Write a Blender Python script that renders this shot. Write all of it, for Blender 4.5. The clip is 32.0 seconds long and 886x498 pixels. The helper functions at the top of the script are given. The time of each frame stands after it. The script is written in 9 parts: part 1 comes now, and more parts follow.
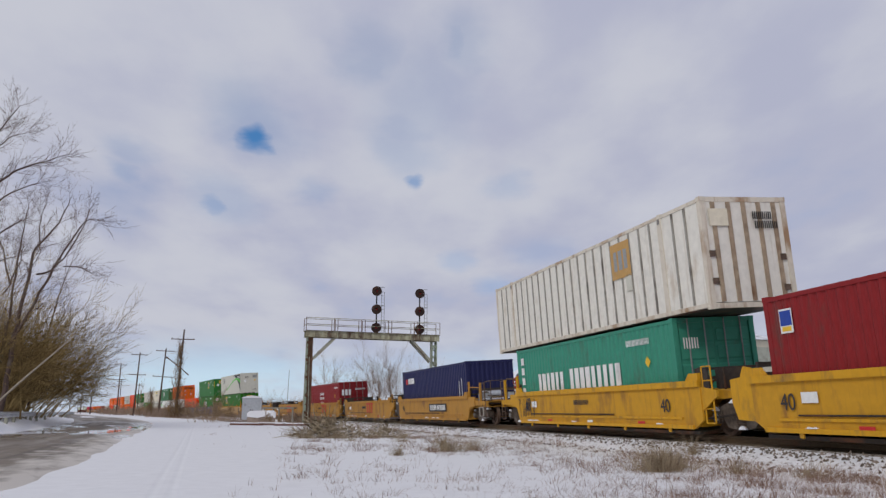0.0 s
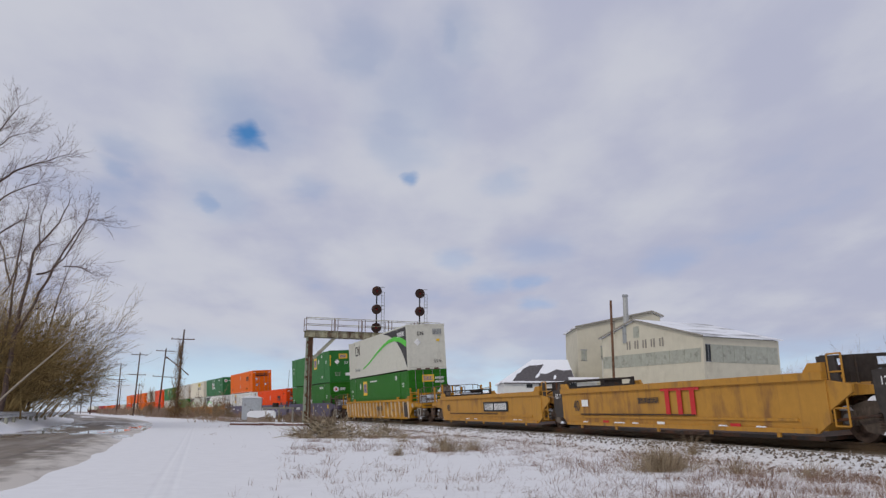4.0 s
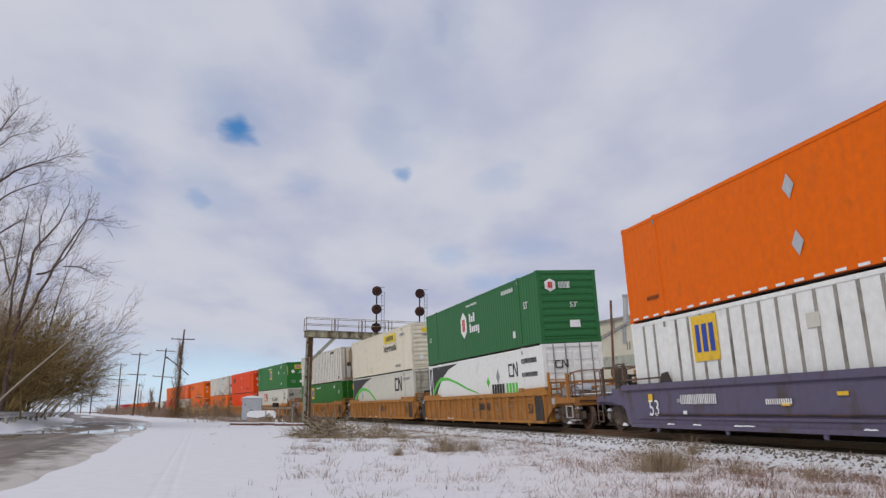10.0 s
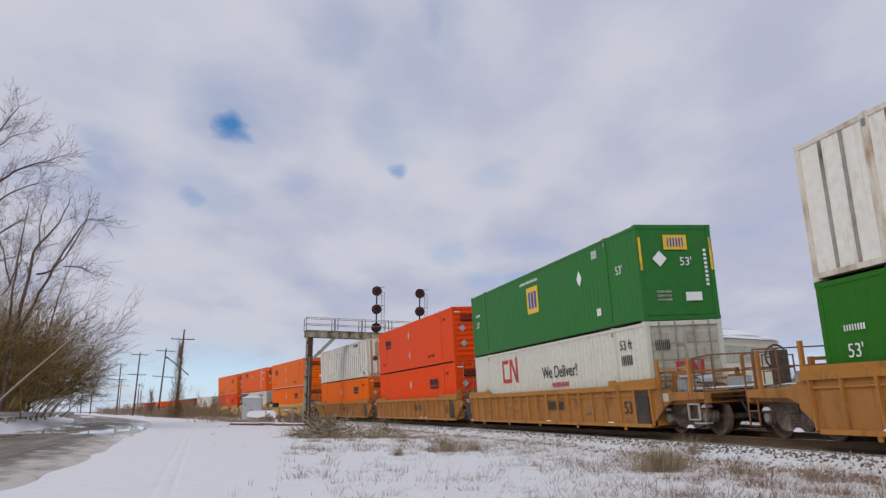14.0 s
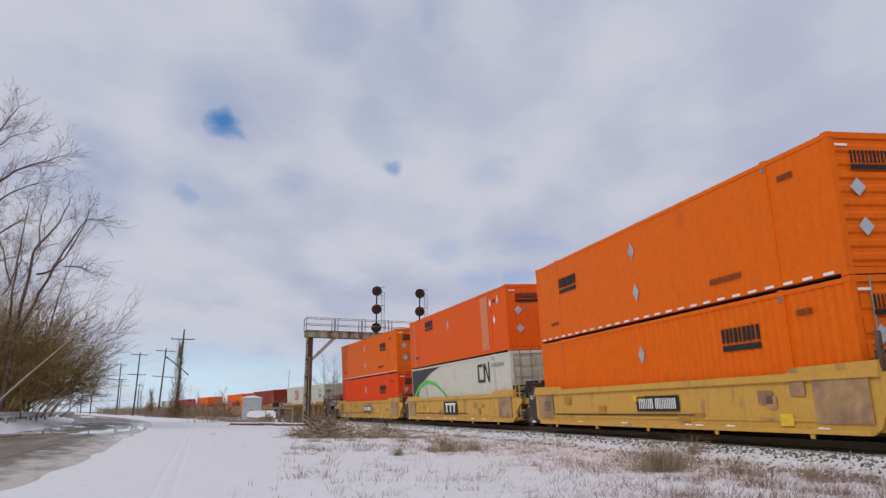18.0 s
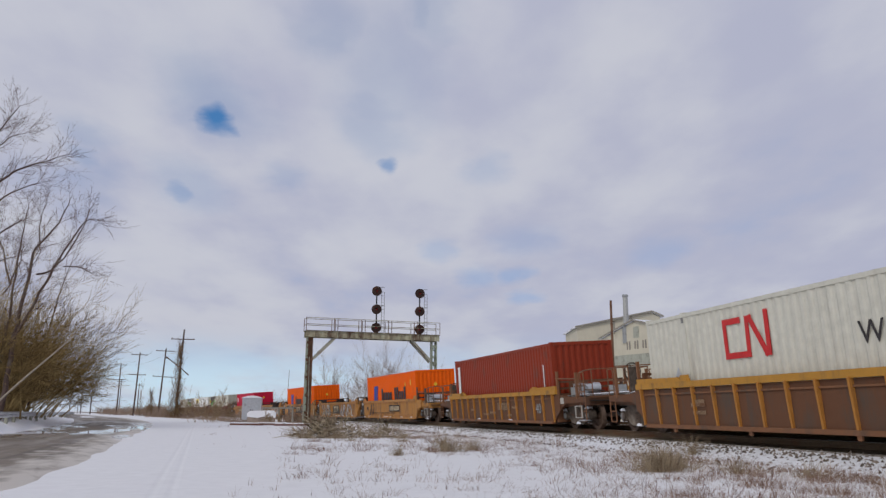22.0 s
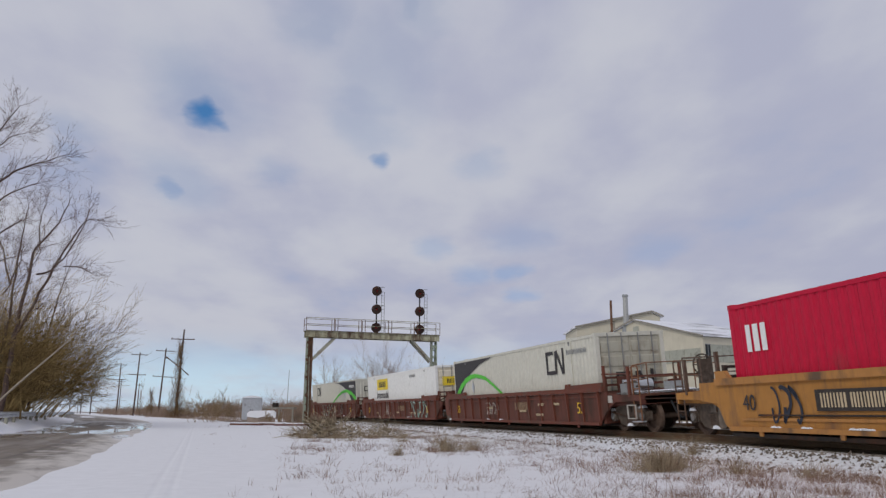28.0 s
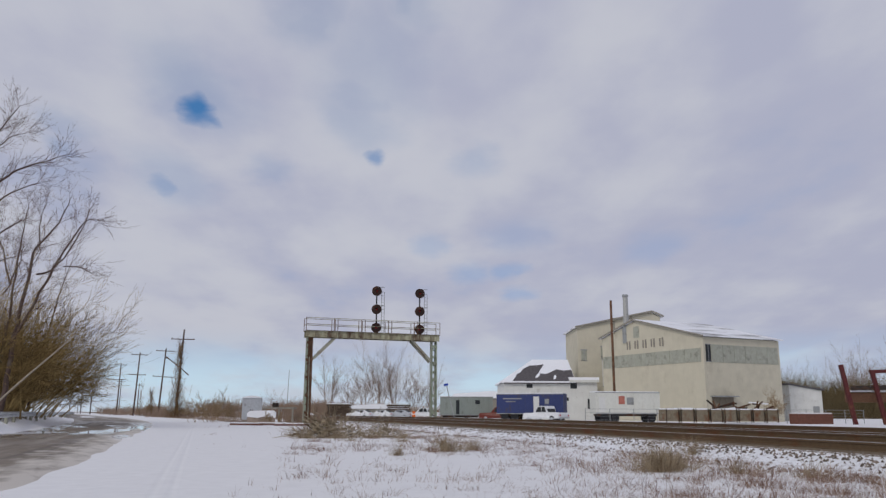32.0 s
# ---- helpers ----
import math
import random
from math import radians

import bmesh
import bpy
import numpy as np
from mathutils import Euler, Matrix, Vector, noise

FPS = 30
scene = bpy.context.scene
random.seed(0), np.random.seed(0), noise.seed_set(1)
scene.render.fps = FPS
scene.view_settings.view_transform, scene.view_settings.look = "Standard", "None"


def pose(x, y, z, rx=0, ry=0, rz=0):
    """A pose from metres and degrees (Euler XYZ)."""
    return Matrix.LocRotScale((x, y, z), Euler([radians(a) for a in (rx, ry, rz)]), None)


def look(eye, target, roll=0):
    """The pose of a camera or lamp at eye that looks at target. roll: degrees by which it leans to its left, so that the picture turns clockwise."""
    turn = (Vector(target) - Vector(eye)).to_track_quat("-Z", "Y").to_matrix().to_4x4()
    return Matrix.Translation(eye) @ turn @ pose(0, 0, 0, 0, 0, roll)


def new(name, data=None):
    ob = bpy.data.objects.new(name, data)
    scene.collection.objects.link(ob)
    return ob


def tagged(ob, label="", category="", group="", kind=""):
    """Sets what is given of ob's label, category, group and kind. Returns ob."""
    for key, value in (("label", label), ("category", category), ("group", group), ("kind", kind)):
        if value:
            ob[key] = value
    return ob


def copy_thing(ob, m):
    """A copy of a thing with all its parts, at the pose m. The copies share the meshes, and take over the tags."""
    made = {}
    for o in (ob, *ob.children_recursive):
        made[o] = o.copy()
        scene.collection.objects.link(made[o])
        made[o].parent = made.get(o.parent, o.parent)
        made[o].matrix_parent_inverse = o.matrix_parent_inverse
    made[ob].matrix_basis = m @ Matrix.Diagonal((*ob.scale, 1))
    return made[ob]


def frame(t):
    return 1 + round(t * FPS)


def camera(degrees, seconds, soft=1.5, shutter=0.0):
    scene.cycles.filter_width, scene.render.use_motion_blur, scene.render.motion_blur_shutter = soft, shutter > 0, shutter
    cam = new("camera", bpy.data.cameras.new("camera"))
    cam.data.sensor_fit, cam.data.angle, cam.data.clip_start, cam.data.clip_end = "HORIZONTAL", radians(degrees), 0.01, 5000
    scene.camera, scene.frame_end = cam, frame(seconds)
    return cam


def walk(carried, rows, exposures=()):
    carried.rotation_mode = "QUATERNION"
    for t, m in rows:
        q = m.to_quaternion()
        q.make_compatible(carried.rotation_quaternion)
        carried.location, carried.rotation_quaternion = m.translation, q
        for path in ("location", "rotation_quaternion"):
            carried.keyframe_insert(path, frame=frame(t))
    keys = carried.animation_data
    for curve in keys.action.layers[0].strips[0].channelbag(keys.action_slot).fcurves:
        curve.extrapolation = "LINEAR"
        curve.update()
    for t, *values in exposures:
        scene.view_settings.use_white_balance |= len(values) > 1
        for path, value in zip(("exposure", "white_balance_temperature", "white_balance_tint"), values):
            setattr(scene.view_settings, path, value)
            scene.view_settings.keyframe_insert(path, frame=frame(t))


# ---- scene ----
# ---------------------------------------------------------------- camera
EYE = 1.05
cam = camera(59.24, 32.0, soft=1.4)
_aim = radians(11.853)
CAM_POSE = look((0, 0, EYE), (0, math.cos(_aim), EYE + math.sin(_aim)), 0.195)
walk(cam, [(0.0, CAM_POSE), (32.0, CAM_POSE)], [(0.0, -0.09), (3.2, -0.09), (6.0, -0.01), (12.0, 0.0), (19.0, -0.03), (24.0, -0.13), (32.0, -0.17)])

# ---------------------------------------------------------------- sky and sun
SUN_EL, SUN_AZ = radians(34), radians(215)
sun = new("sun", bpy.data.lights.new("sun", "SUN"))
sun.data.energy, sun.data.angle, sun.data.color = 1.1, radians(14), (1.0, 0.95, 0.88)
sun.matrix_world = look((0, 0, 0), (-math.sin(SUN_AZ) * math.cos(SUN_EL), -math.cos(SUN_AZ) * math.cos(SUN_EL), -math.sin(SUN_EL)))

drift = new("cloud_drift")


def build_sky():
    w = bpy.data.worlds.new("sky")
    scene.world = w
    w.use_nodes = True
    nt = w.node_tree
    nt.nodes.clear()
    N, K = nt.nodes.new, nt.links.new

    def math_(op, a, b=None, clamp=False):
        n = N("ShaderNodeMath")
        n.operation, n.use_clamp = op, clamp
        for i, v in enumerate((a, b)):
            if v is None:
                continue
            if hasattr(v, "links"):
                K(v, n.inputs[i])
            else:
                n.inputs[i].default_value = v
        return n.outputs[0]

    def vec(op, a, b=None, scale=None):
        n = N("ShaderNodeVectorMath")
        n.operation = op
        for i, v in enumerate((a, b)):
            if v is None:
                continue
            if hasattr(v, "links"):
                K(v, n.inputs[i])
            else:
                n.inputs[i].default_value = v
        if scale is not None:
            if hasattr(scale, "links"):
                K(scale, n.inputs["Scale"])
            else:
                n.inputs["Scale"].default_value = scale
        return n.outputs["Value"] if op in ("DISTANCE", "LENGTH", "DOT_PRODUCT") else n.outputs[0]

    def ramp(v, a, b, lo=0.0, hi=1.0):
        n = N("ShaderNodeMapRange")
        n.interpolation_type = "SMOOTHSTEP"
        K(v, n.inputs[0])
        for i, x in zip((1, 2, 3, 4), (a, b, lo, hi)):
            n.inputs[i].default_value = x
        return n.outputs[0]

    def noise_(v, scale, detail=5, rough=0.55):
        n = N("ShaderNodeTexNoise")
        K(v, n.inputs["Vector"])
        n.inputs["Scale"].default_value, n.inputs["Detail"].default_value, n.inputs["Roughness"].default_value = scale, detail, rough
        return n.outputs["Fac"]

    def mix(f, a, b):
        n = N("ShaderNodeMix")
        n.data_type = "RGBA"
        if hasattr(f, "links"):
            K(f, n.inputs[0])
        else:
            n.inputs[0].default_value = f
        for i, v in ((6, a), (7, b)):
            if hasattr(v, "links"):
                K(v, n.inputs[i])
            else:
                n.inputs[i].default_value = (*v, 1)
        return n.outputs[2]

    tc = N("ShaderNodeTexCoord")
    tc.object = drift
    way = tc.outputs["Generated"]
    shift = vec("SUBTRACT", way, tc.outputs["Object"])
    sep = N("ShaderNodeSeparateXYZ")
    K(way, sep.inputs[0])
    up = math_("MAXIMUM", sep.outputs[2], 0.0)
    flat = N("ShaderNodeCombineXYZ")
    high = math_("ADD", up, 0.16)
    K(math_("DIVIDE", sep.outputs[0], high), flat.inputs[0])
    K(math_("DIVIDE", sep.outputs[1], high), flat.inputs[1])
    at = vec("SUBTRACT", flat.outputs[0], shift)
    stretch = N("ShaderNodeMapping")
    K(at, stretch.inputs[0])
    stretch.inputs["Scale"].default_value = (1.0, 0.62, 1)
    at2 = stretch.outputs[0]
    big = noise_(at2, 1.1, 6, 0.5)
    wob = vec("SCALE", vec("SUBTRACT", N_col(nt, at2, 3.6), (0.5, 0.5, 0.5)), None, 0.22)
    fray = vec("SCALE", vec("SUBTRACT", N_col(nt, at, 13.0), (0.5, 0.5, 0.5)), None, 0.07)
    wob = vec("ADD", wob, fray)
    mid = noise_(vec("ADD", at2, (4.1, 2.3, 0)), 2.9, 7, 0.5)
    puff = noise_(vec("ADD", vec("MULTIPLY", vec("ADD", at, wob), (1.0, 0.55, 0)), (1.7, 6.2, 0)), 5.0, 4, 0.45)
    hole = None
    for (hx, hy, r, amount) in HOLES:
        d = vec("DISTANCE", vec("MULTIPLY", vec("ADD", at, wob), (1.35, 0.82, 0)), (hx * 1.35, hy * 0.82, 0))
        h = math_("MULTIPLY", ramp(d, r, r * 0.15), amount)
        hole = h if hole is None else math_("MAXIMUM", hole, h)
    thin = ramp(math_("ADD", math_("MULTIPLY", big, 0.6), math_("MULTIPLY", mid, 0.4)), 0.44, 0.28, 0.0, 0.3)
    gap = math_("MAXIMUM", thin, hole)
    low = math_("MULTIPLY", ramp(sep.outputs[2], 0.11, 0.035), ramp(noise_(at2, 0.9, 5), 0.42, 0.62, 0.28, 0.95))
    gap = math_("MAXIMUM", gap, low)
    sky = N("ShaderNodeTexSky")
    sky.sky_type, sky.sun_disc, sky.sun_elevation, sky.sun_rotation = "NISHITA", False, SUN_EL, SUN_AZ
    lift = N("ShaderNodeCombineXYZ")
    K(sep.outputs[0], lift.inputs[0])
    K(sep.outputs[1], lift.inputs[1])
    K(math_("ADD", up, 0.22), lift.inputs[2])
    K(vec("NORMALIZE", lift.outputs[0]), sky.inputs[0])
    blue = vec("SCALE", sky.outputs[0], None, 0.15)
    hs = N("ShaderNodeHueSaturation")
    hs.inputs["Saturation"].default_value = 1.35
    hs.inputs["Value"].default_value = 1.12
    K(blue, hs.inputs["Color"])
    blue = mix(ramp(sep.outputs[2], 0.16, 0.02), hs.outputs[0], (0.60, 0.775, 0.90))
    shade = ramp(math_("ADD", math_("MULTIPLY", sep.outputs[0], -0.09), math_("ADD", math_("ADD", math_("MULTIPLY", mid, 0.48), math_("MULTIPLY", big, 0.40)), math_("MULTIPLY", puff, 0.12))), 0.39, 0.605)
    cloud = mix(shade, CLOUD_DARK, CLOUD_LIGHT)
    out = mix(gap, cloud, blue)
    bg = N("ShaderNodeBackground")
    K(out, bg.inputs[0])
    bg.inputs[1].default_value = 1.0
    K(bg.outputs[0], N("ShaderNodeOutputWorld").inputs[0])


def N_col(nt, v, scale):
    n = nt.nodes.new("ShaderNodeTexNoise")
    nt.links.new(v, n.inputs["Vector"])
    n.inputs["Scale"].default_value, n.inputs["Detail"].default_value = scale, 4
    return n.outputs["Color"]


CLOUD_DARK, CLOUD_LIGHT = (0.462, 0.482, 0.615), (0.585, 0.60, 0.68)
HOLES = ((-0.520, 1.80, 0.105, 1.0), (-0.50, 1.72, 0.24, 0.30), (-0.128, 2.05, 0.07, 0.6), (-0.16, 1.88, 0.2, 0.22), (-0.74, 2.19, 0.09, 0.45), (-0.70, 2.15, 0.22, 0.22),
         (-0.93, 1.95, 0.10, 0.3), (-0.22, 1.50, 0.10, 0.25), (-0.03, 1.42, 0.08, 0.3), (-0.10, 1.62, 0.28, 0.18), (0.16, 3.0, 0.16, 0.3), (0.30, 2.6, 0.2, 0.18),
         (-0.213, 1.470, 0.15, 0.22), (-0.136, 1.746, 0.16, 0.22), (-0.018, 1.412, 0.15, 0.22), (0.136, 2.094, 0.13, 0.22), (-0.442, 2.146, 0.12, 0.2), (0.277, 2.985, 0.12, 0.35), (0.345, 3.267, 0.12, 0.3), (0.783, 2.706, 0.2, 0.2), (0.003, 2.720, 0.14, 0.25), (-0.864, 1.846, 0.13, 0.22))
build_sky()

# ---------------------------------------------------------------- mesh and material helpers
class Solid:
    """Collects boxes, bars and strips into one mesh."""

    def __init__(self):
        self.v, self.f = [], []

    def add(self, verts, faces):
        n = len(self.v)
        self.v += [tuple(p) for p in verts]
        self.f += [tuple(i + n for i in f) for f in faces]
        return self

    def box(self, x0, y0, z0, x1, y1, z1):
        v = [(x0, y0, z0), (x1, y0, z0), (x1, y1, z0), (x0, y1, z0), (x0, y0, z1), (x1, y0, z1), (x1, y1, z1), (x0, y1, z1)]
        return self.add(v, [(3, 2, 1, 0), (4, 5, 6, 7), (0, 1, 5, 4), (1, 2, 6, 5), (2, 3, 7, 6), (3, 0, 4, 7)])

    def prism(self, pts, a, b, axis="y"):
        """A polygon in the plane across axis, drawn out from a to b."""
        n = len(pts)
        def put(p, d):
            return {"x": (d, p[0], p[1]), "y": (p[0], d, p[1]), "z": (p[0], p[1], d)}[axis]
        v = [put(p, a) for p in pts] + [put(p, b) for p in pts]
        f = [tuple(range(n)), tuple(range(2 * n - 1, n - 1, -1))] + [(i, i + n, (i + 1) % n + n, (i + 1) % n) for i in range(n)]
        return self.add(v, f)

    def bar(self, p, q, r, r2=None, n=6):
        """A round bar from p to q."""
        p, q = Vector(p), Vector(q)
        d = (q - p)
        if d.length < 1e-6:
            return self
        d.normalize()
        a = d.orthogonal().normalized()
        b = d.cross(a)
        r2 = r if r2 is None else r2
        v = []
        for c, rr in ((p, r), (q, r2)):
            v += [c + (a * math.cos(2 * math.pi * i / n) + b * math.sin(2 * math.pi * i / n)) * rr for i in range(n)]
        return self.add(v, [(i, (i + 1) % n, (i + 1) % n + n, i + n) for i in range(n)] + [tuple(range(n - 1, -1, -1)), tuple(range(n, 2 * n))])

    def beam(self, p, q, w, h):
        """A square bar from p to q: w across, h upwards."""
        p, q = Vector(p), Vector(q)
        d = (q - p).normalized()
        side = d.cross(Vector((0, 0, 1)))
        side = side.normalized() if side.length > 1e-4 else Vector((1, 0, 0))
        up = side.cross(d)
        v = []
        for c in (p, q):
            v += [c + side * sx * w / 2 + up * sz * h / 2 for sx, sz in ((-1, -1), (1, -1), (1, 1), (-1, 1))]
        return self.add(v, [(0, 3, 2, 1), (4, 5, 6, 7), (0, 1, 5, 4), (1, 2, 6, 5), (2, 3, 7, 6), (3, 0, 4, 7)])

    def disc(self, c, r, a, b, axis="y", n=20, hole=0.0):
        pts = [(c[0] + r * math.cos(2 * math.pi * i / n), c[1] + r * math.sin(2 * math.pi * i / n)) for i in range(n)]
        return self.prism(pts, a, b, axis)

    def mesh(self, name, *materials, smooth=False):
        me = bpy.data.meshes.new(name)
        me.from_pydata(self.v, [], self.f)
        for m in materials:
            me.materials.append(m)
        if smooth:
            me.polygons.foreach_set("use_smooth", [True] * len(me.polygons))
        bm = bmesh.new()
        bm.from_mesh(me)
        bmesh.ops.recalc_face_normals(bm, faces=bm.faces)
        bm.to_mesh(me)
        bm.free()
        me.update()
        return me


def part(name, solid, material, parent=None, label="", smooth=False, m=None):
    me = solid if isinstance(solid, bpy.types.Mesh) else solid.mesh(name, material, smooth=smooth)
    ob = new(name, me)
    if parent is not None:
        ob.parent = parent
    if m is not None:
        ob.matrix_basis = m
    if label:
        ob["label"] = label
    return ob


def thing(name, label, category, group="", m=None, kind=""):
    ob = tagged(new(name), label, category, group, kind)
    if m is not None:
        ob.matrix_basis = m
    return ob


def surface(name, base, rough=0.6, metal=0.0, vary=0.12, grain=8.0, dirt=None, dirt_amount=0.0, dirt_scale=(1, 1, 1), streak=0.0,
            bump=0.0, bump_scale=60.0, world_space=False, low=None):
    """A procedural surface: base colour with grain at two scales, stains of a second colour and a fine relief."""
    m = bpy.data.materials.new(name)
    m.use_nodes = True
    nt = m.node_tree
    N, K = nt.nodes.new, nt.links.new
    b = nt.nodes["Principled BSDF"]
    b.inputs["Roughness"].default_value, b.inputs["Metallic"].default_value = rough, metal
    b.inputs["Specular IOR Level"].default_value = 0.22
    tc = N("ShaderNodeTexCoord")
    if world_space:
        pos = N("ShaderNodeNewGeometry").outputs["Position"]
    else:
        pos = tc.outputs["Object"]
        rnd = N("ShaderNodeObjectInfo")
        sh = N("ShaderNodeVectorMath")
        sh.operation = "MULTIPLY_ADD"
        K(rnd.outputs["Random"], sh.inputs[0])
        sh.inputs[1].default_value = (37.0, 17.0, 23.0)
        K(pos, sh.inputs[2])
        pos = sh.outputs[0]

    def nz(scale, detail=4, vec_scale=None):
        v = pos
        if vec_scale:
            mp = N("ShaderNodeMapping")
            K(pos, mp.inputs[0])
            mp.inputs["Scale"].default_value = vec_scale
            v = mp.outputs[0]
        n = N("ShaderNodeTexNoise")
        K(v, n.inputs["Vector"])
        n.inputs["Scale"].default_value, n.inputs["Detail"].default_value, n.inputs["Roughness"].default_value = scale, detail, 0.6
        return n.outputs["Fac"]

    def rng(v, a, c, lo, hi):
        n = N("ShaderNodeMapRange")
        K(v, n.inputs[0])
        for i, x in zip((1, 2, 3, 4), (a, c, lo, hi)):
            n.inputs[i].default_value = x
        return n.outputs[0]

    def mixc(f, a, c, blend="MIX"):
        n = N("ShaderNodeMix")
        n.data_type, n.blend_type = "RGBA", blend
        if hasattr(f, "links"):
            K(f, n.inputs[0])
        else:
            n.inputs[0].default_value = f
        for i, v in ((6, a), (7, c)):
            if hasattr(v, "links"):
                K(v, n.inputs[i])
            else:
                n.inputs[i].default_value = (*v, 1)
        return n.outputs[2]

    fine = nz(grain)
    coarse = nz(grain * 0.13, 3)
    dark = tuple(c * (1 - vary * 1.6) for c in base)
    lite = tuple(min(1, c * (1 + vary) + vary * 0.02) for c in base)
    col = mixc(rng(fine, 0.3, 0.7, 0, 1), dark, lite)
    col = mixc(rng(coarse, 0.35, 0.65, 0, 0.5), col, base)
    if dirt and dirt_amount > 0:
        d = nz(1.1, 6, dirt_scale)
        col = mixc(rng(d, 0.62 - 0.3 * dirt_amount, 0.72 - 0.1 * dirt_amount, 0, min(0.85, 0.15 + 3 * dirt_amount)), col, dirt)
    if dirt and streak > 0:
        s = nz(2.2, 4, (3.0, 3.0, 0.22))
        col = mixc(rng(s, 0.55, 0.78, 0, streak), col, dirt)
    K(col, b.inputs["Base Color"])
    K(rng(fine, 0.2, 0.8, max(0, rough - 0.1), min(1, rough + 0.1)), b.inputs["Roughness"])
    if bump > 0:
        bp = N("ShaderNodeBump")
        bp.inputs["Strength"].default_value, bp.inputs["Distance"].default_value = min(1.0, bump), 0.02
        K(nz(bump_scale, 3), bp.inputs["Height"])
        K(bp.outputs[0], b.inputs["Normal"])
    return m


RUST = (0.16, 0.065, 0.03)
GRIME = (0.09, 0.07, 0.055)


def paint(name, col, streak=0.25, rust=0.15, rough=0.5, dirt=GRIME, vary=0.07):
    m = surface(name, col, rough=rough, vary=vary, grain=5.0, dirt=dirt, dirt_amount=rust, dirt_scale=(1.3, 1.3, 0.6), streak=streak, bump=0.12, bump_scale=4)
    m.node_tree.nodes["Principled BSDF"].inputs["Specular IOR Level"].default_value = 0.14
    return m


M_STEEL = surface("dark_steel", (0.045, 0.036, 0.03), 0.6, 0.3, 0.3, 20, RUST, 0.5)
M_CAST = surface("dusty_cast_steel", (0.095, 0.072, 0.055), 0.75, 0.1, 0.35, 9, (0.30, 0.25, 0.20), 0.3)
M_RAIL = surface("rail_steel", (0.15, 0.10, 0.058), 0.55, 0.25, 0.2, 12, RUST, 0.4)
M_RAILTOP = surface("worn_rail_head", (0.5, 0.48, 0.46), 0.3, 0.9, 0.1, 12)
M_WHEEL = surface("wheel_steel", (0.14, 0.095, 0.07), 0.65, 0.2, 0.3, 9, (0.09, 0.05, 0.03), 0.4)
M_BLACK = surface("black_paint", (0.018, 0.018, 0.02), 0.55, 0, 0.2, 10)
M_WHITE = surface("white_lettering", (0.80, 0.80, 0.78), 0.5, 0, 0.06, 12, GRIME, 0.08)
M_GREY = surface("grey_paint", (0.30, 0.31, 0.31), 0.55, 0, 0.1, 10, GRIME, 0.2)
M_SILVER = surface("galvanised_sheet", (0.52, 0.54, 0.56), 0.4, 0.5, 0.1, 6, GRIME, 0.15, streak=0.2)
M_DULL = surface("dirty_white_paint", (0.46, 0.43, 0.38), 0.6, 0, 0.15, 8, GRIME, 0.3)
M_ROD = surface("dull_grey_rod", (0.26, 0.26, 0.25), 0.5, 0.3, 0.15, 8, RUST, 0.2)
M_YELLOW = surface("yellow_marking", (0.80, 0.50, 0.04), 0.5, 0, 0.1, 10, GRIME, 0.15)
M_BANNER = surface("lemon_yellow_banner", (0.80, 0.60, 0.045), 0.5, 0, 0.08, 10, GRIME, 0.1)
M_RED = surface("red_marking", (0.55, 0.03, 0.03), 0.5, 0, 0.1, 10, GRIME, 0.15)
M_DBLUE = surface("blue_marking", (0.03, 0.07, 0.35), 0.5, 0, 0.1, 10)
M_LIME = surface("bright_green_marking", (0.10, 0.55, 0.05), 0.5, 0, 0.08, 10)
M_DKGREY = surface("charcoal_marking", (0.045, 0.04, 0.04), 0.55, 0, 0.1, 10)
M_SNOW = surface("settled_snow", (0.86, 0.87, 0.90), 0.7, 0, 0.03, 6, bump=0.3, bump_scale=9)

# ---------------------------------------------------------------- the railway's line
KAPPA_AT = (-700, -60, 0, 40, 80, 120, 170, 900)
KAPPA = (0.0, 0.0, 0.00291, 0.00275, 0.00190, 0.00030, 0.00017, 0.00010)
U0, STEP = -700.0, 1.0
_u = np.arange(U0, 900.0, STEP)
_k = np.interp(_u, KAPPA_AT, KAPPA)
_h = np.concatenate([[0], np.cumsum((_k[1:] + _k[:-1]) / 2 * STEP)])
_i0 = int(-U0 / STEP)
_h = _h - _h[_i0] + 0.18705
_x = np.concatenate([[0], np.cumsum(-(np.sin(_h[1:]) + np.sin(_h[:-1])) / 2 * STEP)])
_y = np.concatenate([[0], np.cumsum((np.cos(_h[1:]) + np.cos(_h[:-1])) / 2 * STEP)])
_x += 10.884 * math.cos(0.18705) - _x[_i0]
_y += 10.884 * math.sin(0.18705) - _y[_i0]
CANT = 0.0657
RAIL = 0.47          # height of the rail heads over the snow
HALF = 1.295         # half a container's width


def line(u):
    """Near edge of the train's line at u metres along it, and the heading."""
    return float(np.interp(u, _u, _x)), float(np.interp(u, _u, _y)), float(np.interp(u, _u, _h))


def rail_point(u, w, z):
    """A point w metres beyond the train's near face and z over the rail heads, leaning with the cant."""
    x, y, h = line(u)
    c, s = math.cos(CANT), math.sin(CANT)
    zc = z + RAIL - 0.05
    w2, z2 = w * c - zc * s, w * s + zc * c + 0.05
    return Vector((x + math.cos(h) * w2, y + math.sin(h) * w2, z2))


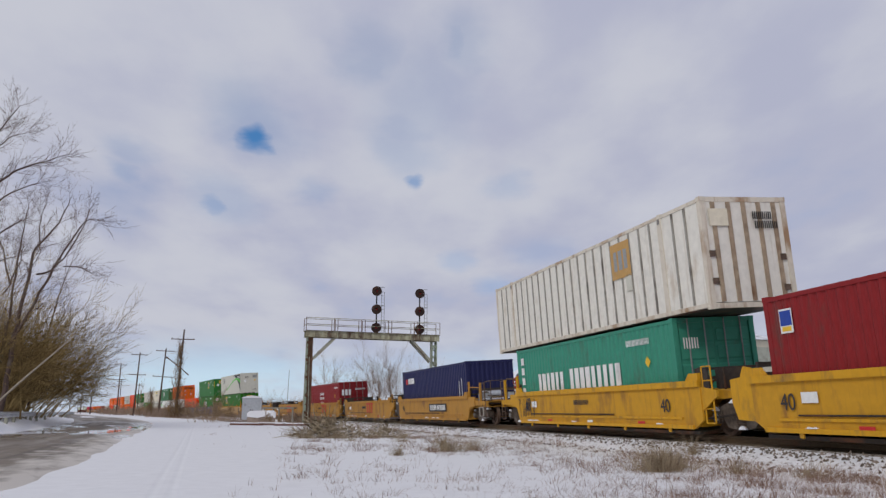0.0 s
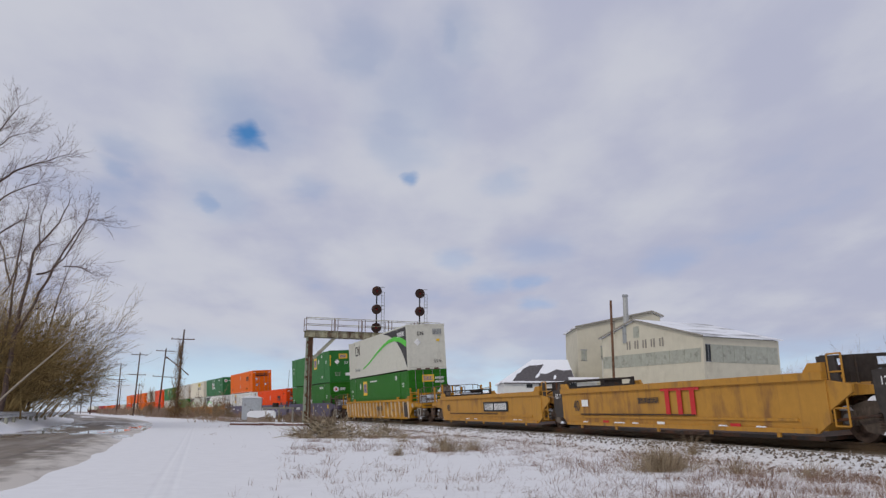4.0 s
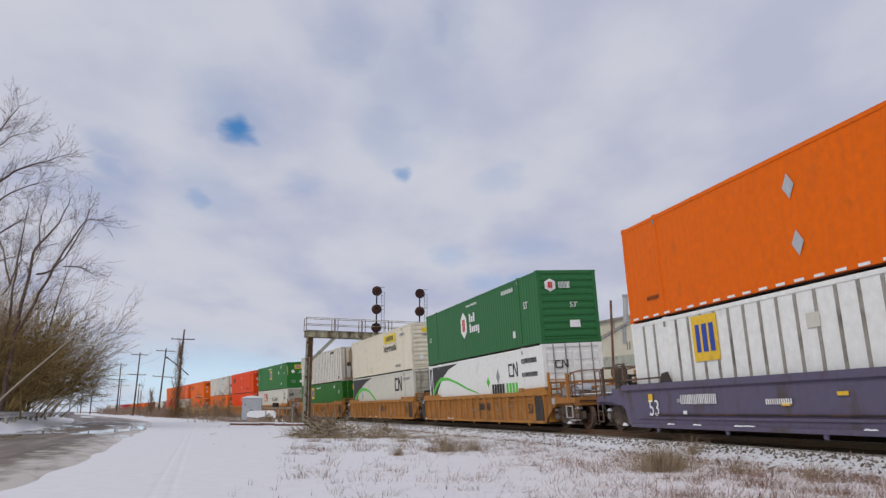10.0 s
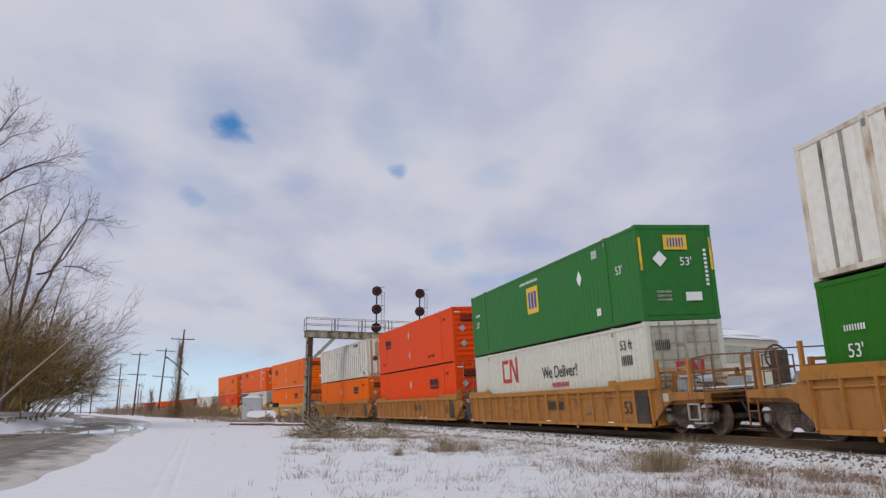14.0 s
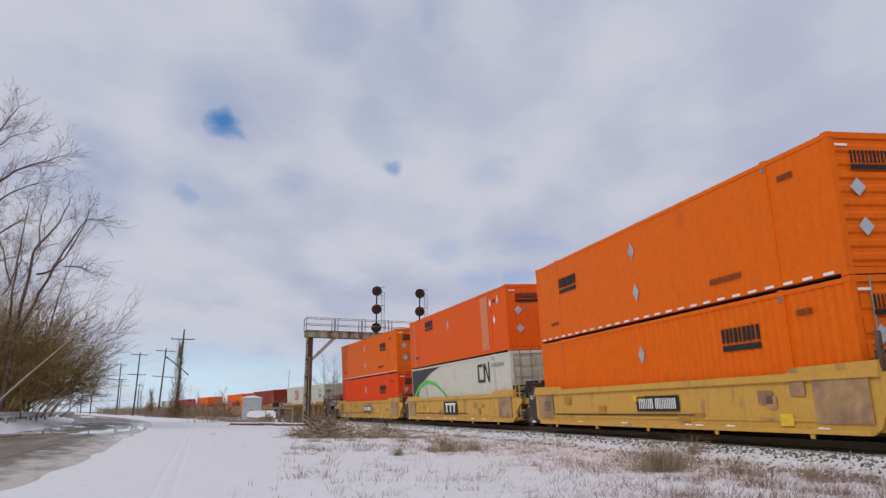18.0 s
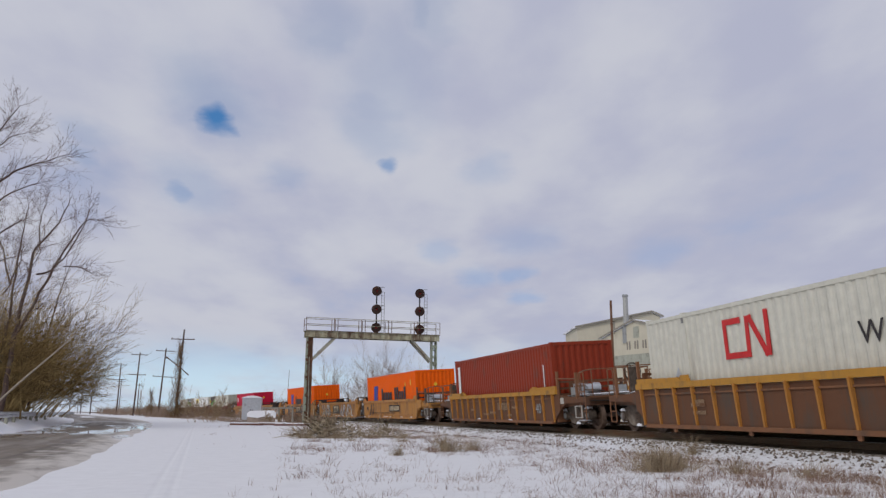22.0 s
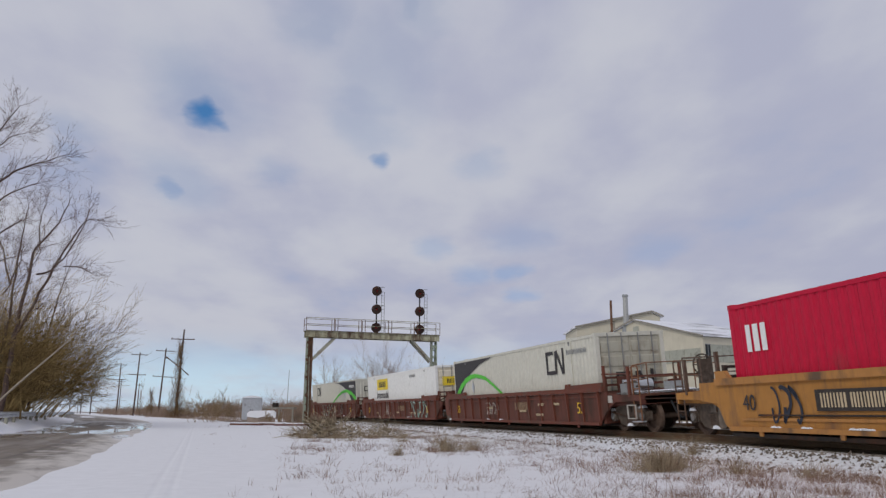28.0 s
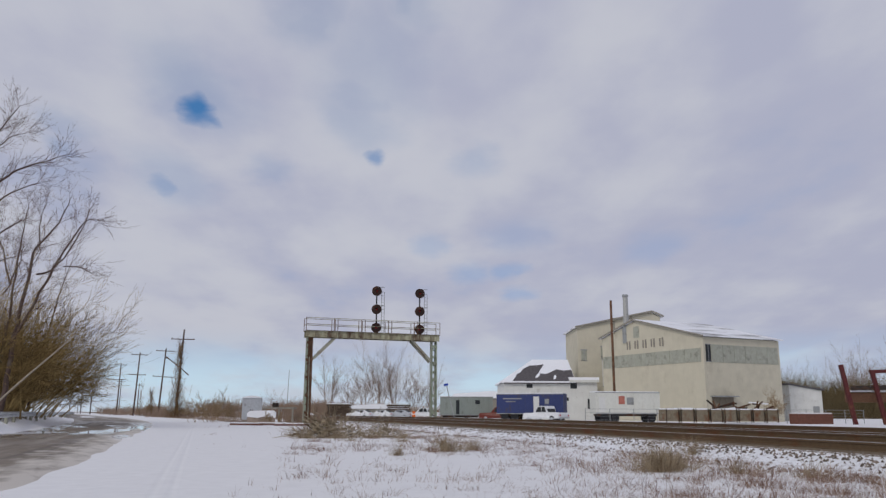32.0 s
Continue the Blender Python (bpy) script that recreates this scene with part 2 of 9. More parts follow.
def rail_pose(ua, ub):
    """The pose of a rigid car whose ends stand at ua (front) and ub: x forwards, z up, origin on the track's middle at rail height."""
    a, b = rail_point(ua, HALF, 0.0), rail_point(ub, HALF, 0.0)
    d = (a - b).normalized()
    up = (rail_point((ua + ub) / 2, HALF, 1.0) - rail_point((ua + ub) / 2, HALF, 0.0)).normalized()
    left = up.cross(d).normalized()
    up = d.cross(left)
    m = Matrix((d, left, up)).transposed().to_4x4()
    m.translation = (a + b) / 2
    return m


# ---------------------------------------------------------------- ground, road
def ground_z(x, y):
    """Height of the snow: nearly flat, a little higher across the road."""
    k = min(1, max(0, (-x - 12) / 25)) * min(1, max(0, (y - 45) / 50))
    n = noise.noise((x * 0.09, y * 0.09, 1.0)) * 0.05 + noise.noise((x * 0.5, y * 0.5, 5.0)) * 0.025
    r = math.hypot(x, y)
    f = min(1, max(0, (-18.75 - (0.272 if y < 33 else 0.395) * (y - 33) - x) / 1.3))
    bank = 0.62 * f * f * (3 - 2 * f) * min(1, max(0, (y + 5) / 12)) * min(1, max(0, (125 - y) / 18))
    return max(0.22 * k, bank) + n * min(1, 60 / (r + 20)) * min(1, r / 6)


def build_ground():
    s = Solid()
    radii = [0.0] + [1.5 * 1.075 ** i for i in range(110)]
    na = 220
    s.v.append((0, 0, 0))
    for r in radii[1:]:
        for j in range(na):
            a = 2 * math.pi * j / na
            x, y = r * math.cos(a), r * math.sin(a)
            s.v.append((x, y, ground_z(x, y)))
    for j in range(na):
        s.f.append((0, 1 + j, 1 + (j + 1) % na))
    for i in range(len(radii) - 2):
        for j in range(na):
            a, b = 1 + i * na + j, 1 + i * na + (j + 1) % na
            s.f.append((a, a + na, b + na, b))
    g = part("ground", s, ground_material(), smooth=True)
    tagged(g, "snow-covered rough ground with dry grass showing through", "snow", kind="structure")


def ground_material():
    """Snow with the two ruts of one old wheel track running beside the road."""
    m = surface("snow_ground", (0.765, 0.765, 0.775), 0.75, 0, 0.04, 3.0, world_space=True, dirt=(0.33, 0.27, 0.20), dirt_amount=0.0, bump=0.5, bump_scale=5)
    nt = m.node_tree
    N, K = nt.nodes.new, nt.links.new

    def calc(op, a, b, c=None):
        n = N("ShaderNodeMath")
        n.operation = op
        for i, v in enumerate((a, b) if c is None else (a, b, c)):
            if hasattr(v, "links"):
                K(v, n.inputs[i])
            else:
                n.inputs[i].default_value = v
        return n.outputs[0]

    sep = N("ShaderNodeSeparateXYZ")
    K(N("ShaderNodeNewGeometry").outputs["Position"], sep.inputs[0])
    across = calc("ADD", sep.outputs[0], calc("MULTIPLY_ADD", sep.outputs[1], 0.305, 0.55))
    rut = calc("MINIMUM", calc("ABSOLUTE", across, 0), calc("ABSOLUTE", calc("SUBTRACT", across, 0.24), 0))
    depth = N("ShaderNodeMapRange")
    depth.interpolation_type = "SMOOTHSTEP"
    K(rut, depth.inputs[0])
    for i, v in zip((1, 2, 3, 4), (0.0, 0.09, 0.0, 1.0)):
        depth.inputs[i].default_value = v
    old = [n for n in nt.nodes if n.type == "BUMP"][0]
    bp = N("ShaderNodeBump")
    bp.inputs["Strength"].default_value, bp.inputs["Distance"].default_value = 0.35, 0.02
    K(depth.outputs[0], bp.inputs["Height"])
    K(old.outputs[0], bp.inputs["Normal"])
    K(bp.outputs[0], nt.nodes["Principled BSDF"].inputs["Normal"])
    return m


ROAD = ((-3.6, -20), (-4.5, 0), (-5.7, 10.5), (-6.9, 15), (-9.0, 21.5), (-13.5, 35), (-20.3, 56), (-29.6, 80), (-46, 112), (-70, 160), (-112, 240), (-200, 400), (-600, 1100))


def smooth_line(pts, n=10):
    out = []
    for i in range(len(pts) - 1):
        p0, p1, p2, p3 = (Vector(pts[max(0, min(len(pts) - 1, i + k))]) for k in (-1, 0, 1, 2))
        for j in range(n):
            t = j / n
            out.append(0.5 * ((2 * p1) + (p2 - p0) * t + (2 * p0 - 5 * p1 + 4 * p2 - p3) * t * t + (3 * p1 - p0 - 3 * p2 + p3) * t ** 3))
    out.append(Vector(pts[-1]))
    return out


def road_material():
    """Wet asphalt with slush in long bands along the wheel tracks and puddles that mirror the sky."""
    m = surface("wet_asphalt", (0.165, 0.13, 0.096), 0.5, 0, 0.25, 3.0, world_space=True, bump=0.2, bump_scale=40)
    nt = m.node_tree
    N, K = nt.nodes.new, nt.links.new
    b = nt.nodes["Principled BSDF"]
    col = b.inputs["Base Color"].links[0].from_socket
    uv = N("ShaderNodeUVMap")
    mp = N("ShaderNodeMapping")
    mp.inputs["Scale"].default_value = (1.15, 0.05, 1)
    K(uv.outputs[0], mp.inputs[0])
    def nz(scale, v, detail=5):
        n = N("ShaderNodeTexNoise")
        n.inputs["Scale"].default_value, n.inputs["Detail"].default_value = scale, detail
        K(v, n.inputs["Vector"])
        return n.outputs["Fac"]
    def rng(v, a, c, lo, hi):
        n = N("ShaderNodeMapRange")
        K(v, n.inputs[0])
        for i, x in zip((1, 2, 3, 4), (a, c, lo, hi)):
            n.inputs[i].default_value = x
        return n.outputs[0]
    band = rng(nz(1.3, mp.outputs[0]), 0.50, 0.64, 0, 0.5)
    mx = N("ShaderNodeMix")
    mx.data_type = "RGBA"
    K(band, mx.inputs[0])
    K(col, mx.inputs[6])
    mx.inputs[7].default_value = (0.37, 0.33, 0.28, 1)
    dk = N("ShaderNodeMix")
    dk.data_type = "RGBA"
    mp2 = N("ShaderNodeMapping")
    mp2.inputs["Scale"].default_value = (1.6, 0.03, 1)
    mp2.inputs["Location"].default_value = (3.3, 0.7, 0)
    K(uv.outputs[0], mp2.inputs[0])
    K(rng(nz(1.2, mp2.outputs[0]), 0.56, 0.66, 0, 0.7), dk.inputs[0])
    K(mx.outputs[2], dk.inputs[6])
    dk.inputs[7].default_value = (0.085, 0.066, 0.05, 1)
    verge = N("ShaderNodeMix")
    verge.data_type = "RGBA"
    ux = N("ShaderNodeSeparateXYZ")
    K(uv.outputs[0], ux.inputs[0])
    mp4 = N("ShaderNodeMapping")
    mp4.inputs["Scale"].default_value = (0.8, 0.35, 1)
    K(uv.outputs[0], mp4.inputs[0])
    rag = N("ShaderNodeMath")
    rag.operation = "ADD"
    K(rng(ux.outputs[0], 0.0, 2.9, 0.55, -0.15), rag.inputs[0])
    K(nz(2.2, mp4.outputs[0]), rag.inputs[1])
    K(rng(rag.outputs[0], 0.70, 0.98, 0, 0.9), verge.inputs[0])
    K(dk.outputs[2], verge.inputs[6])
    verge.inputs[7].default_value = (0.60, 0.555, 0.50, 1)
    K(verge.outputs[2], b.inputs["Base Color"])
    mp3 = N("ShaderNodeMapping")
    mp3.inputs["Scale"].default_value = (0.5, 0.09, 1)
    K(uv.outputs[0], mp3.inputs[0])
    sx = N("ShaderNodeSeparateXYZ")
    K(uv.outputs[0], sx.inputs[0])
    pool = N("ShaderNodeMath")
    pool.operation = "MULTIPLY"
    K(rng(sx.outputs[1], 42, 58, 0, 1), pool.inputs[0])
    K(rng(nz(1.0, mp3.outputs[0]), 0.47, 0.53, 0, 1), pool.inputs[1])
    far = N("ShaderNodeMath")
    far.operation = "MULTIPLY"
    K(pool.outputs[0], far.inputs[0])
    K(rng(sx.outputs[1], 75, 95, 1, 0.35), far.inputs[1])
    pool = far
    K(rng(pool.outputs[0], 0, 1, 0.6, 0.04), b.inputs["Roughness"])
    for l in list(b.inputs["Normal"].links):
        bp = l.from_node
        K(rng(pool.outputs[0], 0, 1, 0.25, 0.0), bp.inputs["Strength"])
    b.inputs["Specular IOR Level"].default_value = 0.4
    return m


def build_road():
    line_ = smooth_line(ROAD, 12)
    s = Solid()
    wid = 5.7
    cols = [-wid * i / 12 for i in range(13)]
    for i, p in enumerate(line_):
        wider = 1 + 0.3 * min(1, max(0, (p.y - 33) / 40))
        q = line_[min(i + 1, len(line_) - 1)] - line_[max(i - 1, 0)]
        nrm = Vector((q.y, -q.x)).normalized()
        for c in cols:
            e = p + nrm * (c * wider + (0.25 * noise.noise((p.x * 0.4, p.y * 0.4, 0)) if c in (cols[0], cols[-1]) else 0))
            s.v.append((e.x, e.y, ground_z(e.x, e.y) + 0.035 + (0.03 if cols[0] > c > cols[-1] else -0.05)))
    n = len(cols)
    for i in range(len(line_) - 1):
        for j in range(n - 1):
            a = i * n + j
            s.f.append((a, a + 1, a + n + 1, a + n))
    me = s.mesh("road", road_material(), smooth=True)
    uv = me.uv_layers.new(name="along")
    lay = []
    run = 0.0
    for i, p in enumerate(line_):
        run += (p - line_[i - 1]).length if i else 0
        lay += [(-c, run) for c in cols]
    for lp in me.loops:
        uv.data[lp.index].uv = lay[lp.vertex_index]
    tagged(part("road", me, None),
           "wet grey asphalt road with slush between the wheel tracks", "road", kind="structure")


build_ground()
build_road()


# ---------------------------------------------------------------- the two tracks
def sweep(profile, u_list, w0, z0):
    """A profile (across, up) drawn along the line."""
    s = Solid()
    n = len(profile)
    for u in u_list:
        for (a, b) in profile:
            s.v.append(tuple(rail_point(u, w0 + a, z0 + b)))
    for i in range(len(u_list) - 1):
        for j in range(n - 1):
            a = i * n + j
            s.f.append((a, a + 1, a + n + 1, a + n))
    return s


TRACK_U = list(range(-620, -40, 20)) + list(range(-40, 160, 3)) + list(range(160, 640, 20)) + [640]
M_SHOULDER = surface("snowy_ballast", (0.78, 0.79, 0.82), 0.85, 0, 0.05, 4.0, dirt=(0.17, 0.135, 0.11), dirt_amount=0.14, dirt_scale=(4, 4, 4), world_space=True, bump=0.9, bump_scale=12)
M_BALLAST = surface("ballast_stone", (0.17, 0.13, 0.085), 0.9, 0, 0.4, 9.0, dirt=(0.16, 0.12, 0.09), dirt_amount=0.3, world_space=True, bump=1.0, bump_scale=14)
M_TIE = surface("creosoted_wood", (0.06, 0.045, 0.035), 0.85, 0, 0.3, 15, dirt=(0.2, 0.17, 0.14), dirt_amount=0.3)


def build_track(name, off, drop, label):
    tr = thing(name, label, "railway track", kind="structure")
    mid = HALF + off
    bed = sweep([(-1.5, -0.29), (-1.36, -0.165), (-0.85, -0.16), (-0.8, -0.195), (0.8, -0.195), (1.55, -0.19), (2.1, -0.32), (3.0, -0.95)], TRACK_U, mid, -drop)
    part("ballast_bed", bed, M_BALLAST, tr)
    part("ballast_shoulder", sweep([(-3.3, -0.62), (-2.7, -0.49), (-2.0, -0.33), (-1.46, -0.215), (-1.33, -0.158)], TRACK_U, mid, -drop), M_SHOULDER, tr, "stony shoulder half covered with snow")
    prof = [(-0.07, -0.17), (-0.07, -0.155), (-0.012, -0.14), (-0.012, -0.045), (-0.036, -0.035), (-0.036, 0.0), (0.036, 0.0), (0.036, -0.035), (0.012, -0.045), (0.012, -0.14), (0.07, -0.155), (0.07, -0.17)]
    for g in (-0.7535, 0.7535):
        part("rail", sweep(prof, TRACK_U, mid + g, -drop), M_RAIL, tr)
        part("rail_head", sweep([(-0.03, 0.003), (0.03, 0.003)], TRACK_U, mid + g, -drop), M_RAILTOP, tr, "worn shiny running surface")
    tie = Solid().box(-0.115, -1.3, -0.18, 0.115, 1.3, 0.0).mesh("sleeper", M_TIE)
    u = 8.0
    while u < 8 + 0.52 * 240:
        p = rail_pose(u - 0.3, u + 0.3)
        o = new("sleeper", tie)
        o.parent = tr
        o.matrix_basis = p @ pose(0, off, -0.188 - drop, 0, 0, random.uniform(-0.6, 0.6))
        u += 0.52
    return tr


build_track("track_1", 0.0, 0.0, "rusty rails on dark sleepers in stone ballast")
build_track("track_2", 4.25, 0.22, "second line of rusty rails on dark sleepers")

# ---------------------------------------------------------------- containers
CW, CH = 2.59, 2.896


def corrugated(length, height, y, out, pitch=0.275, depth=0.03, x0=None):
    """A corrugated wall standing along x; out is -1 for the wall whose outside looks to -y."""
    s = Solid()
    n = max(1, round(length / pitch))
    p = length / n
    xs, ys = [], []
    start = -length / 2 if x0 is None else x0
    for i in range(n):
        for a, d in ((0.0, 0), (0.30, 0), (0.50, depth), (0.80, depth)):
            xs.append(start + (i + a) * p)
            ys.append(y - out * d)
    xs.append(start + length)
    ys.append(y)
    m = len(xs)
    for z in (0.0, height):
        s.v += [(a, b, z) for a, b in zip(xs, ys)]
    s.f = [(i, i + 1, i + 1 + m, i + m) for i in range(m - 1)]
    return s


def posts_wall(length, height, y, out, pitch=0.61):
    """A flat sheet and, apart, the upright posts on it."""
    sheet, posts = Solid(), Solid()
    sheet.box(-length / 2, min(y, y - out * 0.03), 0, length / 2, max(y, y - out * 0.03), height)
    return sheet, posts


_wall_cache = {}


def wall_mesh(key, make, material):
    k = (key, material.name)
    if k not in _wall_cache:
        _wall_cache[k] = make().mesh(key[0], material)
    return _wall_cache[k]


def add_text(parent, body, size, m, material, name="lettering"):
    cu = bpy.data.curves.new(name, "FONT")
    cu.body, cu.size, cu.extrude = body, size, 0.003
    cu.align_x, cu.align_y = "CENTER", "CENTER"
    cu.materials.append(material)
    ob = new(name, cu)
    ob.parent = parent
    ob.matrix_basis = m
    return ob


class Side:
    """Places marks on a thing's flank (a metres back from the front end, b metres up) or on its front end."""

    def __init__(self, ob, length, half, front=None, base=0.0):
        self.lift = 0.0
        self.ob, self.L, self.half, self.front, self.base = ob, length, half, front if front is not None else length / 2, base

    def at(self, a, b, proud=0.006):
        return pose(self.front - a, -self.half - proud, b + self.base, 90, 0, 0)

    def end(self, a, b, proud=0.012):
        """a metres from the near edge of the front end."""
        return pose(self.front + proud, -self.half + a, b + self.base, 90, 0, 90)

    def put(self, name, pts, material, m, label=""):
        return part(name, Solid().prism(pts, -0.002, 0.004, "z"), material, self.ob, label, m=m)

    def rect(self, a, b, w, h, material, name="marking", on="side", label=""):
        up = 0.005 if name == "logo_shape" else 0.0
        m = self.at(a, b, 0.006 + up) if on == "side" else self.end(a, b, 0.012 + up)
        return self.put(name, [(-w / 2, -h / 2), (w / 2, -h / 2), (w / 2, h / 2), (-w / 2, h / 2)], material, m, label)

    def diamond(self, a, b, r, material, name="placard", on="side", r2=None):
        m = self.at(a, b) if on == "side" else self.end(a, b)
        r2 = r2 or r
        return self.put(name, [(-r, 0), (0, -r2), (r, 0), (0, r2)], material, m)

    def bars(self, a, b, w, h, n, material, name="marking", on="side", lean=0.0, rnd=0):
        """A row of n upright bars: writing that is not spelt out."""
        rr = random.Random(rnd + n)
        m = self.at(a, b, 0.011) if on == "side" else self.end(a, b, 0.017)
        s = Solid()
        fine = 1
        if h < 0.32 and n > 2:
            n, fine = n * 2, 0.72
        c = w / n
        for i in range(n):
            x = -w / 2 + (i + 0.5) * c
            k = c * rr.uniform(0.27, 0.42) * fine
            s.prism([(x - k - lean * h / 2, -h / 2), (x + k - lean * h / 2, -h / 2), (x + k + lean * h / 2, h / 2), (x - k + lean * h / 2, h / 2)], -0.002, 0.004, "z")
        return part(name, s, material, self.ob, m=m)

    def word(self, a, b, h, cell, shape, material):
        """Plain bars in a word's outline: t tall, x low, d reaching below, a space for a gap; the first stands rearmost."""
        m = self.at(a, b, 0.011)
        n = len(shape)
        for i, ch in enumerate(shape):
            if ch == " ":
                continue
            x = (i + 0.5 - n / 2) * cell
            z0, z1 = {"t": (0, h), "x": (0, h * 0.68), "d": (-h * 0.28, h * 0.68)}[ch]
            k = cell * 0.36
            part("logo_shape", Solid().prism([(x - k, z0), (x + k, z0), (x + k, z1), (x - k, z1)], -0.002, 0.004, "z"), material, self.ob, m=m)

    def text(self, a, b, body, size, material, on="side"):
        return add_text(self.ob, body, size, self.at(a, b, 0.008) if on == "side" else self.end(a, b, 0.014), material)

    def ribbon(self, pts, width, material, name="stripe"):
        """A band along points (a, b) on the flank; width may be a list."""
        s = Solid()
        n = len(pts)
        ws = width if isinstance(width, (list, tuple)) else [width] * n
        v = []
        for i, (a, b) in enumerate(pts):
            a0, b0 = pts[max(0, i - 1)]
            a1, b1 = pts[min(n - 1, i + 1)]
            d = Vector((-(a1 - a0), b1 - b0)).normalized()
            q = Vector((-d.y, d.x)) * ws[i] / 2
            v += [(-a + q.x, b + q.y, 0.004), (-a - q.x, b - q.y, 0.004)]
        s.add(v, [(2 * i, 2 * i + 1, 2 * i + 3, 2 * i + 2) for i in range(n - 1)])
        s.add([(p[0], p[1], -0.002) for p in v], [(2 * i + 2, 2 * i + 3, 2 * i + 1, 2 * i) for i in range(n - 1)])
        return part(name, s, material, self.ob, m=self.at(0, 0, 0.006 + self.lift))

    def area(self, pts, material, name="panel_colour"):
        return self.put(name, [(-a, b) for a, b in pts], material, self.at(0, 0))


def container(label, length, skin, kind="corrugated", front="ribs", trim=None, post=None, end_post=None, group="containers on the train", H=CH, door=None):
    """An intermodal container: x forwards, origin under its middle."""
    trim = trim or skin
    door = door or skin
    ob = thing("shipping_container", label, "shipping container", group)
    L, hw = length, CW / 2
    T = 0.13
    # walls
    if kind in ("corrugated", "deep"):
        for out, nm in ((-1, "near"), (1, "far")):
            me = wall_mesh(("side_wall", H, kind, L, out), lambda: corrugated(L - 0.3, H - 0.28, 0, out, depth=0.009 if L > 14 and kind != "deep" else 0.024), skin)
            part("side_wall", me, skin, ob, m=pose(0, out * (hw - 0.012), 0.16))
    elif kind == "posts":
        for out in (-1, 1):
            sh = wall_mesh(("side_wall", H, "p", L, out), lambda: posts_wall(L - 0.3, H - 0.28, 0, out)[0], skin)
            w = part("side_wall", sh, skin, ob, m=pose(0, out * (hw - 0.022), 0.16))
            po = wall_mesh(("side_post", H,), lambda: Solid().box(-0.045, -0.01, 0.02, 0.045, 0.01, H - 0.30), post)
            n = round((L - 0.3) / 0.61)
            for i in range(1, n):
                part("side_post", po, post, w, m=pose(-(L - 0.3) / 2 + i * (L - 0.3) / n, out * 0.012, 0))
    else:
        for out in (-1, 1):
            me = wall_mesh(("side_wall", H, "f", L, out), lambda: Solid().box(-(L - 0.3) / 2, -0.02, 0, (L - 0.3) / 2, 0.02, H - 0.28), skin)
            part("side_wall", me, skin, ob, m=pose(0, out * (hw - 0.024), 0.16))
    rail = wall_mesh(("long_rail", H, L), lambda: Solid().box(-L / 2 + 0.17, -0.05, -0.06, L / 2 - 0.17, 0.05, 0.035), trim)
    sill = wall_mesh(("long_sill", H, L), lambda: Solid().box(-L / 2 + 0.17, -0.05, -0.03, L / 2 - 0.17, 0.05, 0.08), trim)
    for sy in (-1, 1):
        part("top_rail", rail, trim, ob, m=pose(0, sy * (hw - 0.05), H - 0.065))
        part("bottom_rail", sill, trim, ob, m=pose(0, sy * (hw - 0.05), 0.085))
    roof = wall_mesh(("roof", H, L), lambda: corrugated(L - 0.3, CW - 0.2, 0, -1, 0.4, 0.02), skin)
    part("roof", roof, skin, ob, m=pose(0, hw - 0.1, H - 0.03, 90, 0, 0))
    part("floor_frame", wall_mesh(("floor", H, L), lambda: Solid().box(-L / 2 + 0.15, -hw + 0.1, 0.03, L / 2 - 0.15, hw - 0.1, 0.15), M_STEEL), M_STEEL, ob)
    # corner posts and castings
    stand = wall_mesh(("corner_post", H,), lambda: Solid().box(-0.075, -0.075, 0.118, 0.075, 0.075, H - 0.118), trim)
    cast = wall_mesh(("corner_casting", H,), lambda: Solid().box(-0.089, -0.081, 0, 0.089, 0.081, 0.118), trim)
    for sx in (-1, 1):
        for sy in (-1, 1):
            part("corner_post", stand, trim, ob, m=pose(sx * (L / 2 - 0.085), sy * (hw - 0.08), 0))
            for z in (0.0, H - 0.118):
                part("corner_casting", cast, trim, ob, m=pose(sx * (L / 2 - 0.089), sy * (hw - 0.079), z))
    if L > 14:
        mid = wall_mesh(("lift_post", H,), lambda: Solid().box(-0.10, -0.03, 0.118, 0.10, 0.03, H - 0.118), trim)
        for sx in (-1, 1):
            for sy in (-1, 1):
                part("lift_post", mid, trim, ob, m=pose(sx * 6.05, sy * (hw - 0.026), 0))
                if sy < 0:
                    part("latch", wall_mesh(("latch", H), lambda: Solid().box(-0.05, -0.03, 0, 0.05, 0.03, 0.14), M_ROD), M_ROD, ob, m=pose(sx * 6.05, -hw + 0.01, H - 0.27))
                part("corner_casting", cast, trim, ob, m=pose(sx * 6.05, sy * (hw - 0.077), H - 0.118))
    # ends
    w = CW - 0.3
    if front == "doors":
        leaf = wall_mesh(("door", H,), lambda: door_leaf(w / 2 - 0.01, H), door)
        panel = wall_mesh(("door_panel", H,), lambda: door_panel(w / 2 - 0.01, H), door)
        rod = wall_mesh(("locking_rod", H,), lambda: Solid().bar((0, 0, 0.05), (0, 0, H - 0.1), 0.02), M_ROD)
        bracket = wall_mesh(("rod_handle", H,), lambda: Solid().box(-0.005, -0.28, -0.03, 0.03, 0.03, 0.03), M_ROD)
        for sy in (-1, 1):
            d = part("door", leaf, skin, ob, m=pose(L / 2 - 0.06, sy * w / 4, 0.16))
            for k in range(5):
                part("door_panel", panel, skin, d, m=pose(0, 0, 0.12 + k * (H - 0.48) / 5))
            for k in (-0.26, 0.26):
                r = part("locking_rod", rod, M_ROD, d, m=pose(0.06, k, -0.08))
                r["label"] = "steel locking rod"
            part("rod_handle", bracket, M_ROD, d, m=pose(0.06, 0.26, 1.0))
    elif front == "posts":
